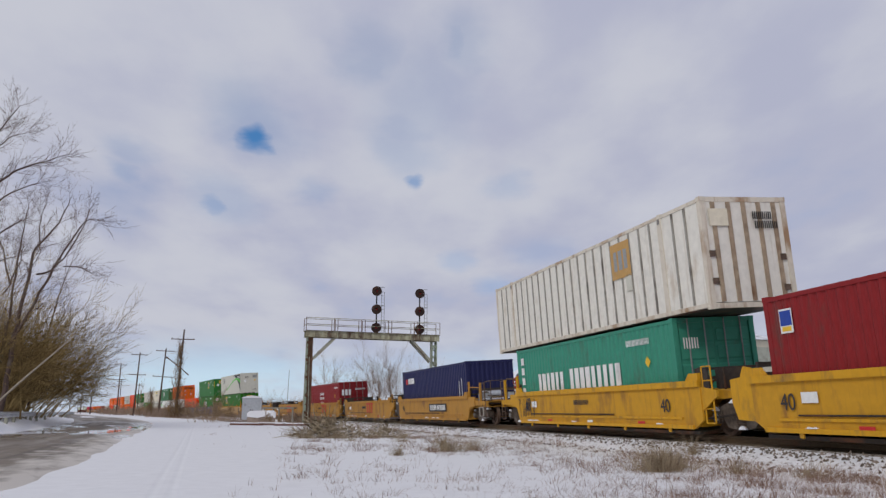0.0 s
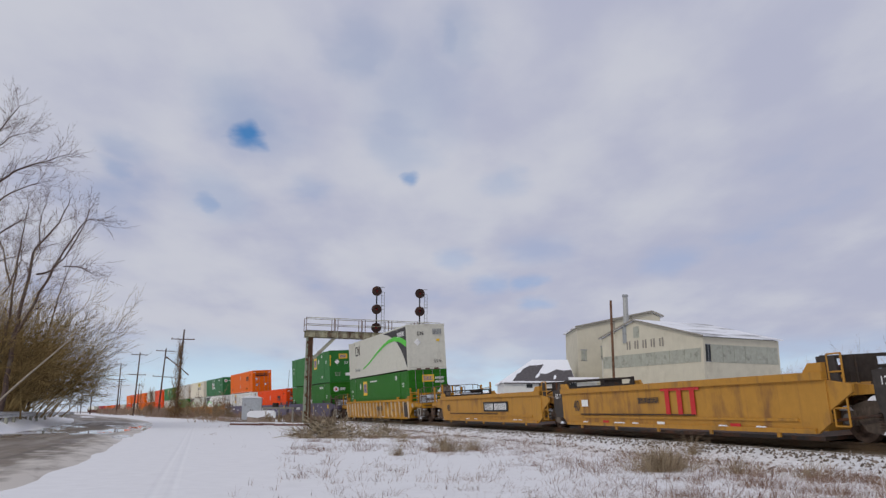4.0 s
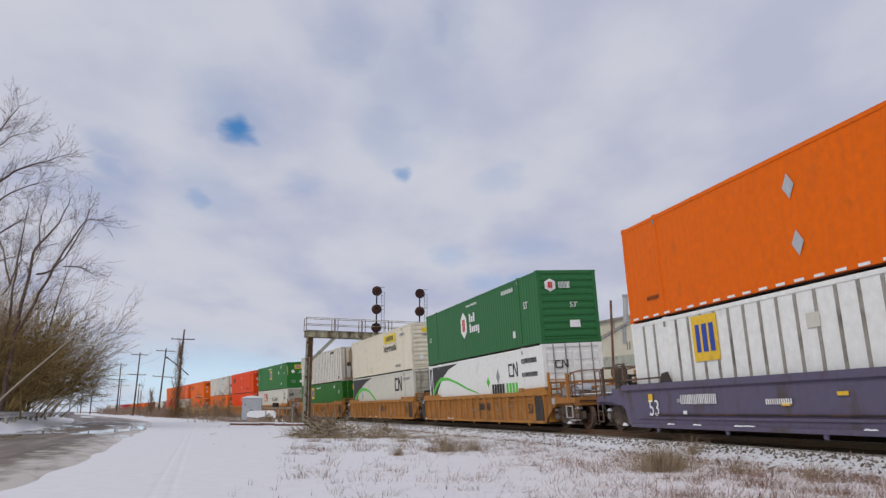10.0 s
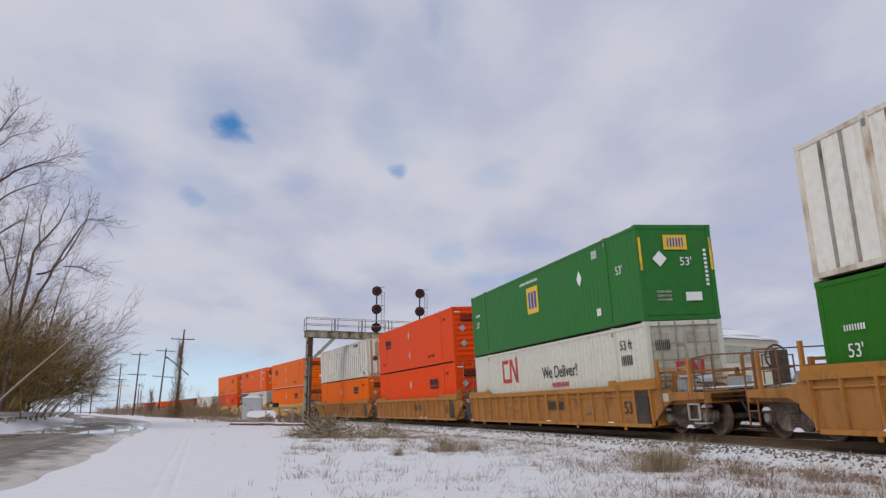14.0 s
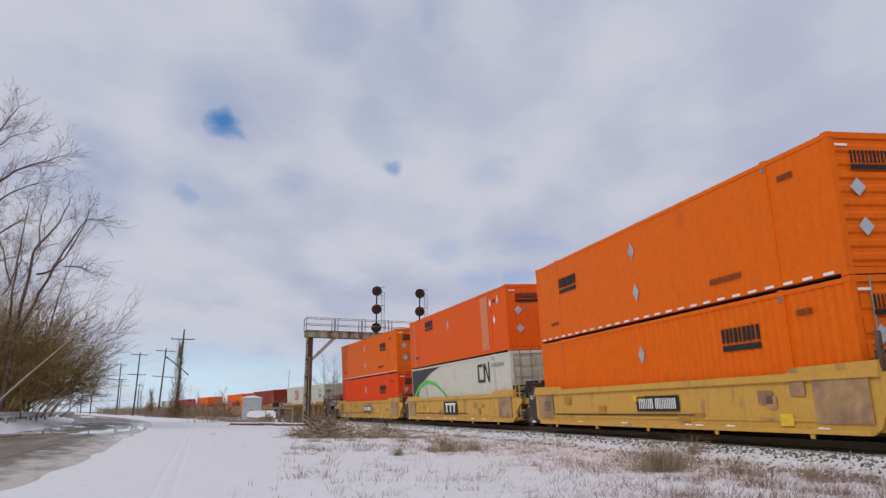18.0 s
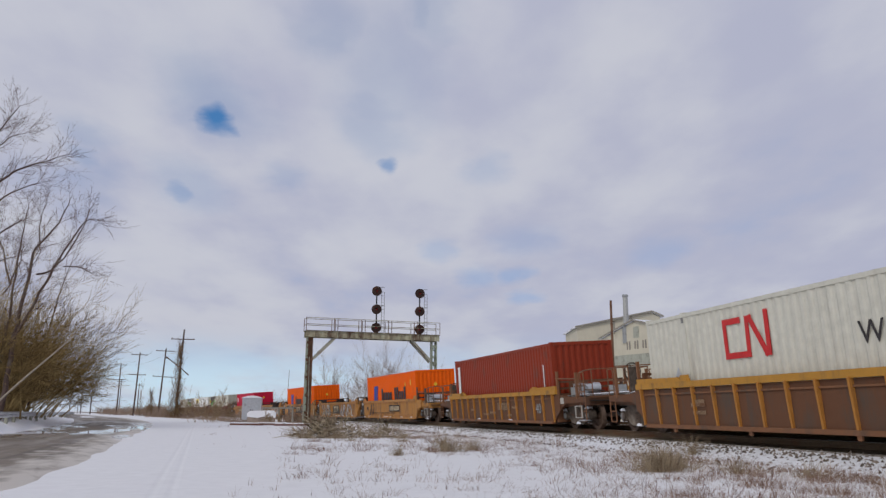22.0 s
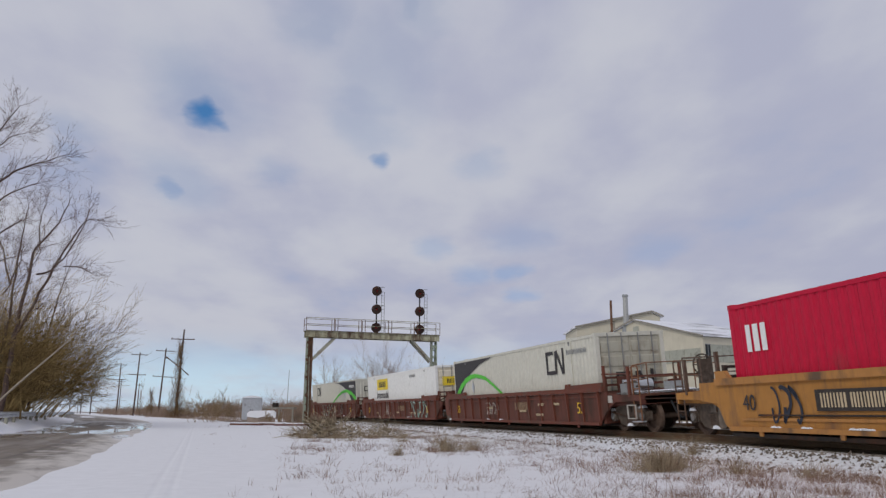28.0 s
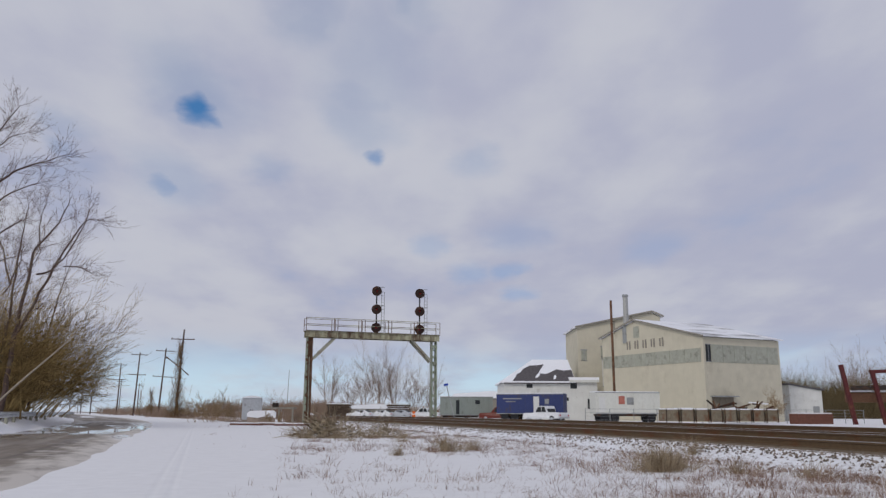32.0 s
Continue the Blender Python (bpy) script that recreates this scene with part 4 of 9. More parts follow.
    s.lift = 0.006
    for pts in (((15.42, 0.2), (15.42, 2.7)), ((15.98, 0.2), (15.98, 2.7)), ((15.46, 0.45), (15.94, 1.5)), ((15.46, 2.55), (15.94, 1.5))):
        s.ribbon(pts, 0.1, P_BRIGHT, "frame_bar")
    s.lift = 0.0
    loop_logo(s, 3.2, 2.05, 0.55, M_DKGREY)
    s.diamond(5.0, 1.85, 0.22, M_GREY, r2=0.32)
    s.bars(5.05, 1.3, 1.6, 0.45, 5, M_DKGREY, "logo_shape")
    s.bars(3.4, 1.3, 1.4, 0.45, 4, M_LIME, "logo_shape")
    s.diamond(6.3, 1.65, 0.22, M_LIME)
    s.bars(1.4, 2.35, 1.6, 0.2, 9, M_DKGREY)
    s.bars(1.4, 1.8, 1.6, 0.18, 9, M_DKGREY)
    loop_logo(s, 0.75, 2.1, 0.3, M_DKGREY, "end")
    o = c["loop_arc"] = container("pale grey corrugated container with charcoal corner and bright green arc", 16.15, P_PALE, "deep", "doors", door=P_GREYEND)
    s = swoosh(o, flip=True)
    loop_logo(s, 3.4, 2.1, 0.85, M_DKGREY)
    s.bars(1.5, 2.4, 1.6, 0.16, 10, M_GREY)
    s.diamond(13.1, 1.5, 0.2, M_SILVER, r2=0.3)
    loop_logo(s, 1.3, 1.2, 0.75, M_DKGREY, "end")
    o = c["loop_arc_front"] = container("pale grey corrugated container with charcoal front corner and green arc", 16.15, P_PALE, "deep", "corrugated")
    s = Side(o, 16.15, CW / 2)
    top = [(x, y) for x, y in ((7.0, CH - 0.14), (5.6, 2.68), (4.2, 2.45), (3.0, 2.1), (2.1, 1.65), (1.4, 1.1), (0.7, 0.4), (0.5, 0.2))]
    s.area([(0.14, CH - 0.14)] + top + [(0.14, 0.2)], M_DKGREY)
    s.lift = 0.006
    s.ribbon([(0.14, 1.3), (1.4, 1.78), (3.0, 2.02), (4.4, 1.96), (5.8, 1.68), (7.2, 1.26), (8.4, 0.84), (9.2, 0.5)], [0.34, 0.3, 0.25, 0.21, 0.17, 0.14, 0.11, 0.06], M_LIME, "green_stripe")
    s.lift = 0.0
    loop_logo(s, 13.2, 2.15, 0.75, M_DKGREY)
    s.diamond(3.5, 1.68, 0.22, M_SILVER, r2=0.32)
    s.bars(1.4, 2.35, 1.5, 0.22, 8, M_WHITE)
    loop_logo(s, 1.0, 2.1, 0.4, M_DKGREY, "end")
    o = c["loop_deliver"] = container("pale grey corrugated container with a red looped logo and slogan", 16.15, P_PALE, "deep", "doors", door=P_GREYEND)
    s = Side(o, 16.15, CW / 2)
    loop_logo(s, 11.5, 2.02, 0.95, M_RED)
    s.text(6.35, 1.75, "We Deliver!", 0.62, M_DKGREY)
    s.bars(6.3, 1.3, 1.5, 0.16, 8, M_RED)
    s.text(1.25, 2.3, "53 ft", 0.42, M_DKGREY)
    s.bars(1.25, 1.85, 0.7, 0.3, 3, M_DKGREY)
    s.diamond(14.6, 1.2, 0.2, M_SILVER, r2=0.28)
    loop_logo(s, 1.3, 1.45, 0.5, M_RED, "end")
    s.bars(1.3, 0.85, 1.6, 0.2, 10, M_DKGREY, on="end")
    s.bars(0.5, 2.2, 0.5, 0.3, 4, M_DKGREY, on="end")
    o = c["banner_top"] = container("cream corrugated container with a yellow banner and horizontal front ribs", 16.15, P_CREAM, "deep", "ribs")
    s = Side(o, 16.15, CW / 2)
    s.rect(4.95, 2.32, 3.0, 0.55, M_BANNER, "banner")
    s.bars(4.95, 2.32, 1.9, 0.32, 7, M_DKGREY, "logo_shape")
    s.text(4.95, 1.68, "Intermodal", 0.72, M_DKGREY)
    s.bars(3.2, 0.4, 1.2, 0.16, 9, M_GREY)
    s.bars(2.0, 2.35, 1.1, 0.16, 8, M_GREY)
    s.rect(1.2, 2.45, 0.95, 0.28, M_BANNER, "banner", "end")
    s.text(1.3, 2.15, "Intermodal", 0.26, M_DKGREY, "end")
    s.diamond(0.6, 0.75, 0.2, M_WHITE, on="end")
    s.rect(1.9, 0.7, 0.2, 0.2, M_YELLOW, "notice", "end")
    o = c["banner_low"] = container("white corrugated container with a yellow banner", 16.15, P_BRIGHT, "corrugated", "doors", door=P_CREAM)
    s = Side(o, 16.15, CW / 2)
    s.rect(11.85, 2.2, 2.9, 0.75, M_BANNER, "banner")
    s.bars(11.85, 2.2, 1.9, 0.4, 7, M_DKGREY, "logo_shape")
    s.text(11.85, 1.47, "Intermodal", 0.72, M_DKGREY)
    s.bars(4.5, 2.5, 1.3, 0.16, 9, M_GREY)
    s.rect(1.2, 2.0, 1.6, 0.5, M_BANNER, "banner", "end")
    s.bars(1.2, 2.0, 1.1, 0.26, 6, M_DKGREY, "logo_shape", "end")
    o = c["brown40"] = container("dull maroon corrugated container with a white upright strip", 12.19, P_MAROON, front="corrugated")
    s = Side(o, 12.19, CW / 2)
    s.rect(11.5, 1.65, 0.34, 1.8, M_WHITE, "marking")
    s.bars(0.8, 1.3, 0.12, 1.6, 1, M_WHITE)
    o = c["blaze40"] = container("bright orange corrugated container with dark lettering blocks", 12.19, P_BLAZE, front="corrugated")
    s = Side(o, 12.19, CW / 2)
    s.put("logo_shape", [(-0.5, -0.6), (0.1, -0.6), (0.35, 0.6), (-0.3, 0.6)], M_DBLUE, s.at(9.8, 1.6))
    s.put("logo_shape", [(0.15, -0.6), (0.6, -0.6), (0.6, -0.3), (0.5, -0.3), (0.75, 0.6), (0.45, 0.6)], M_DBLUE, s.at(9.8, 1.6))
    s.word(5.15, 1.12, 0.86, 0.55, "txdxd ttxdt", M_DKGREY)
    s.diamond(2.2, 2.1, 0.14, M_YELLOW)
    s.rect(1.05, 2.2, 0.2, 0.34, M_YELLOW, "notice")
    s.diamond(1.3, 2.0, 0.14, M_YELLOW, on="end")
    o = c["crimson40"] = container("bright crimson corrugated container with a white block logo", 12.19, P_CRIMSON, front="corrugated")
    s = Side(o, 12.19, CW / 2)
    s.bars(11.2, 2.05, 0.85, 0.62, 3, M_WHITE, "logo_shape")
    s.rect(1.1, 1.55, 0.14, 1.7, M_WHITE)
    s.bars(0.65, 1.6, 0.14, 1.5, 1, M_WHITE)
    s.diamond(1.3, 2.2, 0.14, M_YELLOW, on="end")
    return c

# ---------------------------------------------------------------- well cars
W_YELLOW = paint("yellow_car_paint", (0.62, 0.32, 0.02), 0.45, 0.18, 0.5)
W_WORN = paint("worn_pale_yellow_paint", (0.66, 0.54, 0.38), 0.6, 0.35, 0.6)
W_STRIPE = paint("dirty_yellow_car_paint", (0.47, 0.225, 0.015), 0.5, 0.3, 0.55)
W_OCHRE = paint("ochre_car_paint", (0.45, 0.225, 0.04), 0.5, 0.18, 0.55)
W_PALE = paint("pale_ochre_car_paint", (0.62, 0.35, 0.07), 0.4, 0.2, 0.55, dirt=(0.27, 0.17, 0.11))
W_BROWN = paint("weathered_orange_brown_paint", (0.41, 0.18, 0.04), 0.4, 0.2, 0.6)
W_RUST = paint("rust_brown_car_paint", (0.21, 0.098, 0.05), 0.4, 0.3, 0.65)
W_DIRTY = paint("dirty_orange_car_paint", (0.43, 0.205, 0.065), 0.5, 0.3, 0.6)
W_MAROON = paint("maroon_car_paint", (0.155, 0.052, 0.034), 0.5, 0.35, 0.6)
W_PURPLE = paint("slate_purple_car_paint", (0.125, 0.108, 0.165), 0.5, 0.3, 0.6)

SHEETS = {
    W_BROWN.name: paint("grimy_orange_brown_sheet", (0.36, 0.16, 0.046), 0.7, 0.35, 0.65, dirt=(0.13, 0.065, 0.03)),
    W_RUST.name: paint("grimy_rust_brown_sheet", (0.14, 0.066, 0.036), 0.6, 0.4, 0.7),
    W_MAROON.name: paint("grimy_maroon_sheet", (0.13, 0.05, 0.036), 0.7, 0.45, 0.65, dirt=(0.06, 0.035, 0.025)),
    W_DIRTY.name: paint("grimy_orange_sheet", (0.42, 0.20, 0.055), 0.7, 0.42, 0.65, dirt=(0.20, 0.11, 0.06)),
    W_YELLOW.name: paint("grimy_yellow_sheet", (0.58, 0.30, 0.025), 0.6, 0.3, 0.6, dirt=(0.25, 0.12, 0.04)),
    W_OCHRE.name: paint("grimy_ochre_sheet", (0.46, 0.235, 0.045), 0.6, 0.32, 0.6, dirt=(0.22, 0.11, 0.045)),
}


def bogie(parent, x, name="truck"):
    t = new(name)
    t.parent = parent
    t.matrix_basis = pose(x, 0, 0)
    t["label"] = "four-wheeled cast steel truck"
    if "wheel" not in _gear:
        w = Solid()
        prof = [(0.0, 0.08), (0.46, 0.08), (0.48, 0.06), (0.46, -0.06), (0.36, -0.05), (0.30, 0.02), (0.12, 0.02), (0.12, -0.08), (0.0, -0.08)]
        n = 22
        for (r, y) in prof:
            for i in range(n):
                a = 2 * math.pi * i / n
                w.v.append((r * math.cos(a), y, r * math.sin(a)))
        for j in range(len(prof) - 1):
            for i in range(n):
                a, b = j * n + i, j * n + (i + 1) % n
                w.f.append((a, b, b + n, a + n))
        _gear["wheel"] = w.mesh("wheel", M_WHEEL, smooth=False)
        _gear["axle"] = Solid().bar((0, -1.0, 0), (0, 1.0, 0), 0.085, n=10).mesh("axle", M_WHEEL)
        f = Solid()
        top = [(-1.15, 0.42), (-1.15, 0.62), (-0.85, 0.72), (-0.4, 0.84), (0.4, 0.84), (0.85, 0.72), (1.15, 0.62), (1.15, 0.42), (0.72, 0.46), (0.52, 0.24), (0.32, 0.2), (-0.32, 0.2), (-0.52, 0.24), (-0.72, 0.46)]
        f.prism(top, -0.07, 0.07, "y")
        for sx in (-0.89, 0.89):
            f.disc((sx, 0.48), 0.16, -0.13, 0.0, "y", 12)
            f.box(sx - 0.2, -0.1, 0.36, sx + 0.2, 0.1, 0.64)
        f.box(-0.2, -0.12, 0.6, 0.2, 0.12, 0.8)
        _gear["frame"] = f.mesh("side_frame", M_CAST)
        _gear["clod"] = Solid().prism([(-0.17, -0.02), (0.18, -0.02), (0.11, 0.05), (0.0, 0.07), (-0.08, 0.05)], -0.10, 0.05, "y").mesh("snow_clod", M_SNOW)
        cap = Solid().disc((0, 0.48), 0.10, -0.17, -0.13, "y", 12)
        _gear["cap"] = cap.mesh("axle_cap", M_ROD)
        shoe = Solid()
        for q in (-0.46, 0.46):
            shoe.beam((q, 0, 0.22), (q, 0, 0.74), 0.09, 0.12)
        shoe.bar((-0.46, -0.15, 0.3), (0.46, -0.15, 0.34), 0.025)
        _gear["shoe"] = shoe.mesh("brake_shoe", M_ROD)
        sp = Solid()
        for k in (-0.13, 0.0, 0.13):
            for j in range(6):
                sp.disc((0, 0), 0.06, 0, 0.02, "z", 10)
                for q in range(len(sp.v) - 20, len(sp.v)):
                    a, b, c = sp.v[q]
                    sp.v[q] = (a + k, b, c + 0.28 + j * 0.05)
        _gear["springs"] = sp.mesh("springs", M_WHEEL)
        _gear["bolster"] = Solid().box(-0.2, -1.05, 0.5, 0.2, 1.05, 0.78).mesh("bolster", M_STEEL)
    for sx in (-0.89, 0.89):
        part("axle", _gear["axle"], M_WHEEL, t, m=pose(sx, 0, 0.46))
        for sy in (-1, 1):
            part("wheel", _gear["wheel"], M_WHEEL, t, m=pose(sx, sy * 0.78, 0.46, 0, 0, 0 if sy < 0 else 180))
    for sy in (-1, 1):
        turn = 0 if sy < 0 else 180
        part("side_frame", _gear["frame"], M_CAST, t, m=pose(0, sy * 1.05, 0, 0, 0, turn))
        for cx, cz in ((-0.98, 0.66), (-0.2, 0.84), (0.05, 0.21), (0.8, 0.74)):
            part("snow_clod", _gear["clod"], M_SNOW, t, "clod of packed snow", m=pose(cx * -sy, sy * 1.05, cz, 0, 0, turn))
        part("brake_shoe", _gear["shoe"], M_ROD, t, m=pose(0, sy * 0.9, 0, 0, 0, turn))
        for k in (-0.89, 0.89):
            part("axle_cap", _gear["cap"], M_ROD, t, m=pose(k, sy * 1.05, 0, 0, 0, turn))
        part("springs", _gear["springs"], M_WHEEL, t, m=pose(0, sy * 1.1, 0))
    part("bolster", _gear["bolster"], M_STEEL, t)
    return t


_gear = {}
M_ENDPLATE = surface("grimy_black_plate", (0.05, 0.042, 0.037), 0.7, 0, 0.25, 8, (0.10, 0.07, 0.05), 0.3)


def well_car(label, slot, skin, style, front, rear, chord=None, post=None, group="cars of the train"):
    """A container well car round a slot of that length: x forwards, origin at rail height under the slot's middle.
    front and rear: 'joint' or 'coupler'; style: 'smooth' or 'ribbed'."""
    ob = thing("well_car", label, "well car", group)
    a = slot / 2 + 0.28
    zb, zt, yo = 0.20, 1.40, 1.50
    chord = chord or skin
    post = post or skin
    key = (slot, style)
    # side walls
    drop = 0.34
    if style == "smooth":
        plain = ((0.1, 0.0), (-0.3, 0.22), (-0.3, zt - zb - 0.02))
        long_end = ((0.1, 0.0), (-0.12, 0.12), (-0.38, 0.62), (-1.12, 0.7), (-1.12, zt - zb - 0.06))
        fore, aft = (long_end if front == "coupler" else plain), (long_end if rear == "coupler" else plain)
        outline = [(a - p, zb + q) for p, q in fore] + [(-a + p, zb + q) for p, q in reversed(aft)]
        key = (slot, style, front, rear)
    else:
        outline = [(-a - 0.5, zb + 0.5), (-a + 0.2, zb), (a - 0.2, zb), (a + 0.5, zb + 0.5), (a + 0.5, zt - 0.15), (-a - 0.5, zt - 0.15)]
    sheet = SHEETS.get(skin.name, skin)
    wall = wall_mesh(("well_side",) + key, lambda: Solid().prism(outline, -0.03, 0.03, "y"), sheet)
    long_ = wall_mesh(("top_chord",) + key, lambda: Solid().box(-a - 0.3, -0.09, -0.08, a + 0.3, 0.09, 0.08), chord)
    sill = wall_mesh(("bottom_sill",) + key, lambda: Solid().box(-a + 0.1, -0.07, -0.05, a - 0.1, 0.07, 0.05), skin)
    rib = wall_mesh(("side_rib",), lambda: Solid().prism([(0.0, zb + 0.06), (0.0, zt - 0.12), (-0.105, zt - 0.12), (-0.05, zb + 0.06)], -0.03, 0.03, "x"), post)
    for sy in (-1, 1):
        w = part("well_side", wall, sheet, ob, m=pose(0, sy * (yo - 0.06), 0))
        c = part("top_chord", long_, chord, ob, m=pose(0, sy * (yo - 0.05), zt - 0.06))
        part("bottom_sill", sill, skin, ob, m=pose(0, sy * (yo - 0.04), zb + 0.05))
        if style == "ribbed":
            n = int(round(2 * a / (0.92 if skin is not W_MAROON else 1.22)))
            for i in range(n + 1):
                x = -a + i * 2 * a / n
                part("rib", rib, post, w, m=pose(x, sy * 0.03, 0, 0, 0, 0 if sy < 0 else 180))
        if style == "ribbed":
            shelf = wall_mesh(("side_ledge", "r", slot), lambda: Solid().box(-a + 0.05, -0.03, -0.02, a - 0.05, 0.03, 0.02), skin)
            part("side_ledge", shelf, skin, ob, m=pose(0, sy * (yo - 0.02), zt - 0.29))
    # well floor
    fz = 0.06 if slot < 14 and style == "smooth" else 0.19
    part("well_floor", wall_mesh(("well_floor", slot, style), lambda: Solid().box(-a, -1.4, fz, a, 1.4, fz + 0.08), M_STEEL), M_STEEL, ob)
    # guides along the chord
    guide = wall_mesh(("corner_guide",), lambda: Solid().prism([(-0.2, 0), (0.2, 0), (0.14, 0.16), (-0.14, 0.16)], -0.05, 0.05, "y"), chord)
    for sx in (-1, 1) if style == "ribbed" else ():
        for sy in (-1, 1):
            for k in (0.72,):
                part("corner_guide", guide, chord, ob, m=pose(sx * (a * k), sy * (yo - 0.05), zt + 0.02))
    if style == "smooth":
        ledge = wall_mesh(("side_ledge", slot), lambda: Solid().box(-a + 0.6, -0.035, -0.03, a - 0.6, 0.0, 0.03), skin)
        part("side_ledge", ledge, skin, ob, m=pose(0, -yo + 0.03, zb + 0.27))
        part("side_ledge", ledge, skin, ob, m=pose(0, yo + 0.005, zb + 0.27))
        pipe = wall_mesh(("side_pipe", slot), lambda: Solid().bar((-a * 0.8, 0, 0), (a * 0.3, 0, 0), 0.02), M_STEEL)
        part("side_pipe", pipe, M_STEEL, ob, m=pose(0, -yo, zb + 0.36))
    tab = wall_mesh(("side_bracket",), lambda: Solid().prism([(-0.07, 0), (0.07, 0), (0.05, -0.12), (-0.05, -0.12)], -0.04, 0.0, "y"), skin)
    for k in range(5):
        part("side_bracket", tab, skin, ob, m=pose(-a * 0.8 + k * a * 0.4, -yo + 0.03, zb + 0.02))
    lump = wall_mesh(("snow_lump",), lambda: Solid().prism([(-0.15, 0), (0.17, 0), (0.1, 0.03), (0.0, 0.02), (-0.09, 0.035)], -0.04, 0.02, "y"), M_SNOW)
    rs = random.Random(int(slot * 10) + len(movers))
    for k in range(6 if style == "smooth" else 2):
        part("snow_lump", lump, M_SNOW, ob, "snow caught on the sill", m=pose(rs.uniform(-a * 0.9, a * 0.9), -yo - 0.01, zb + 0.10))
    # ends
    for sx, how in ((1, front), (-1, rear)):
        e = new("end_platform")
        e.parent = ob
        e.matrix_basis = pose(0, 0, 0, 0, 0, 0 if sx > 0 else 180)
        span = 1.62 if how == "joint" else 3.2
        x1 = slot / 2 + (span if how == "joint" else 2.75)
        deck = wall_mesh(("deck", slot, how), lambda: end_deck(a, x1, how), sheet)
        part("deck", deck, sheet, e)
        bulk = wall_mesh(("bulkhead", slot), lambda: Solid().box(a - 0.02, -1.38, 0.25, a + 0.08, 1.38, 1.18), skin)
        part("bulkhead", bulk, skin, e)
        guide_ = wall_mesh(("end_guide", slot), lambda: Solid().prism([(a - 2.3, zt - 0.01), (a + 0.28, zt - 0.01), (a + 0.28, zt + 0.16), (a - 2.05, zt + 0.13)], -0.05, 0.05, "y"), chord)
        fm = sheet if style == "ribbed" else M_ENDPLATE
        frame_ = wall_mesh(("end_frame", slot), lambda: end_frame_shape(a), fm)
        part("end_frame", frame_, fm, e, "grimy end frame")
        if skin is W_PURPLE:
            lug = wall_mesh(("guide_lug",), lambda: Solid().prism([(-0.26, 0), (0.26, 0), (0.16, 0.24), (-0.1, 0.28)], -0.04, 0.04, "y"), M_ENDPLATE)
            rod_ = wall_mesh(("guide_rod", slot), lambda: Solid().box(a - 2.3, -0.03, zt + 0.14, a + 0.4, 0.03, zt + 0.19), M_WHEEL)
            for y in (-yo + 0.05, yo - 0.05):
                part("guide_lug", lug, M_ENDPLATE, e, m=pose(a - 2.3, y, zt + 0.02))
                part("guide_rod", rod_, M_WHEEL, e, m=pose(0, y, 0))
        elif skin not in (W_YELLOW, W_OCHRE, W_DIRTY, W_STRIPE):
            for y in (-yo + 0.05, yo - 0.05):
                part("end_guide", guide_, chord, e, m=pose(0, y, 0))
        else:
            small = wall_mesh(("small_guide",), lambda: Solid().prism([(-0.3, 0), (0.3, 0), (0.3, 0.2), (-0.1, 0.2)], -0.05, 0.05, "y"), chord)
            for y in (-yo + 0.05, yo - 0.05):
                part("corner_guide", small, chord, e, m=pose(a, y, zt))
        if how == "coupler":
            gm = W_RUST if skin in (W_BROWN, W_RUST, W_MAROON) else M_WHEEL
            slat = wall_mesh(("deck_slat",), lambda: Solid().box(-0.05, -1.2, 0, 0.05, 1.2, 0.035), M_ROD)
            for k in range(6):
                part("deck_slat", slat, M_ROD, e, m=pose(a + 0.72 + k * (x1 - a - 0.9) / 5.5, 0, 1.17))
            part("sill_step", wall_mesh(("sill_step",), lambda: step_shape(), M_DULL), M_DULL, e, "dull white sill step", m=pose(x1 - 0.55, -1.43, 0.42))
            part("brake_cylinder", wall_mesh(("brake_cylinder",), lambda: Solid().bar((0, 0, 0), (0.62, 0, 0), 0.16, n=12).bar((0.62, 0, 0), (1.1, 0.05, -0.05), 0.03), M_CAST), M_CAST, e, m=pose(a + 0.5, -0.75, 1.38))
            part("air_hose", wall_mesh(("air_hose",), lambda: hose_shape(), M_BLACK), M_BLACK, e, m=pose(x1, -0.4, 0.9))
            part("notice_board", wall_mesh(("notice_board",), lambda: Solid().box(-0.16, -0.012, -0.11, 0.16, 0, 0.11), M_DULL), M_DULL, e, "dull white stencilled notice", m=pose(a + 0.62, -1.43, 1.02))
            bogie(ob, sx * (slot / 2 + 1.45))
            part("coupler", wall_mesh(("coupler", slot), lambda: coupler_shape(x1, slot / 2 + 3.6), M_STEEL), M_STEEL, e)
            for y in (-1.4, 1.4):
                part("ladder", wall_mesh(("ladder", slot), lambda: ladder_shape(x1), gm), gm, e, m=pose(0, y, 0))
            rl = wall_mesh(("hand_rail", slot), lambda: rail_shape(x1), gm)
            part("hand_rail", rl, gm, e)
            if sx < 0:
                wm = M_RED if skin is W_YELLOW else M_CAST
                wl = wall_mesh(("brake_wheel", slot), lambda: brake_shape(x1), wm)
                part("brake_wheel", wl, wm, e)
            part("brake_pipe", wall_mesh(("brake_gear", slot), lambda: gear_shape(a), M_STEEL), M_STEEL, e)
            part("air_reservoir", wall_mesh(("air_reservoir",), lambda: Solid().bar((0, -0.55, 0), (0, 0.5, 0), 0.19, n=14), M_SILVER), M_SILVER, e, "dull silver air tank", m=pose(a + 0.34, -0.25, 1.42))
            part("valve_box", wall_mesh(("valve_box",), lambda: Solid().box(-0.2, -0.25, 0, 0.2, 0.25, 0.36), M_GREY), M_GREY, e, m=pose(a + 0.95, -0.85, 1.12))
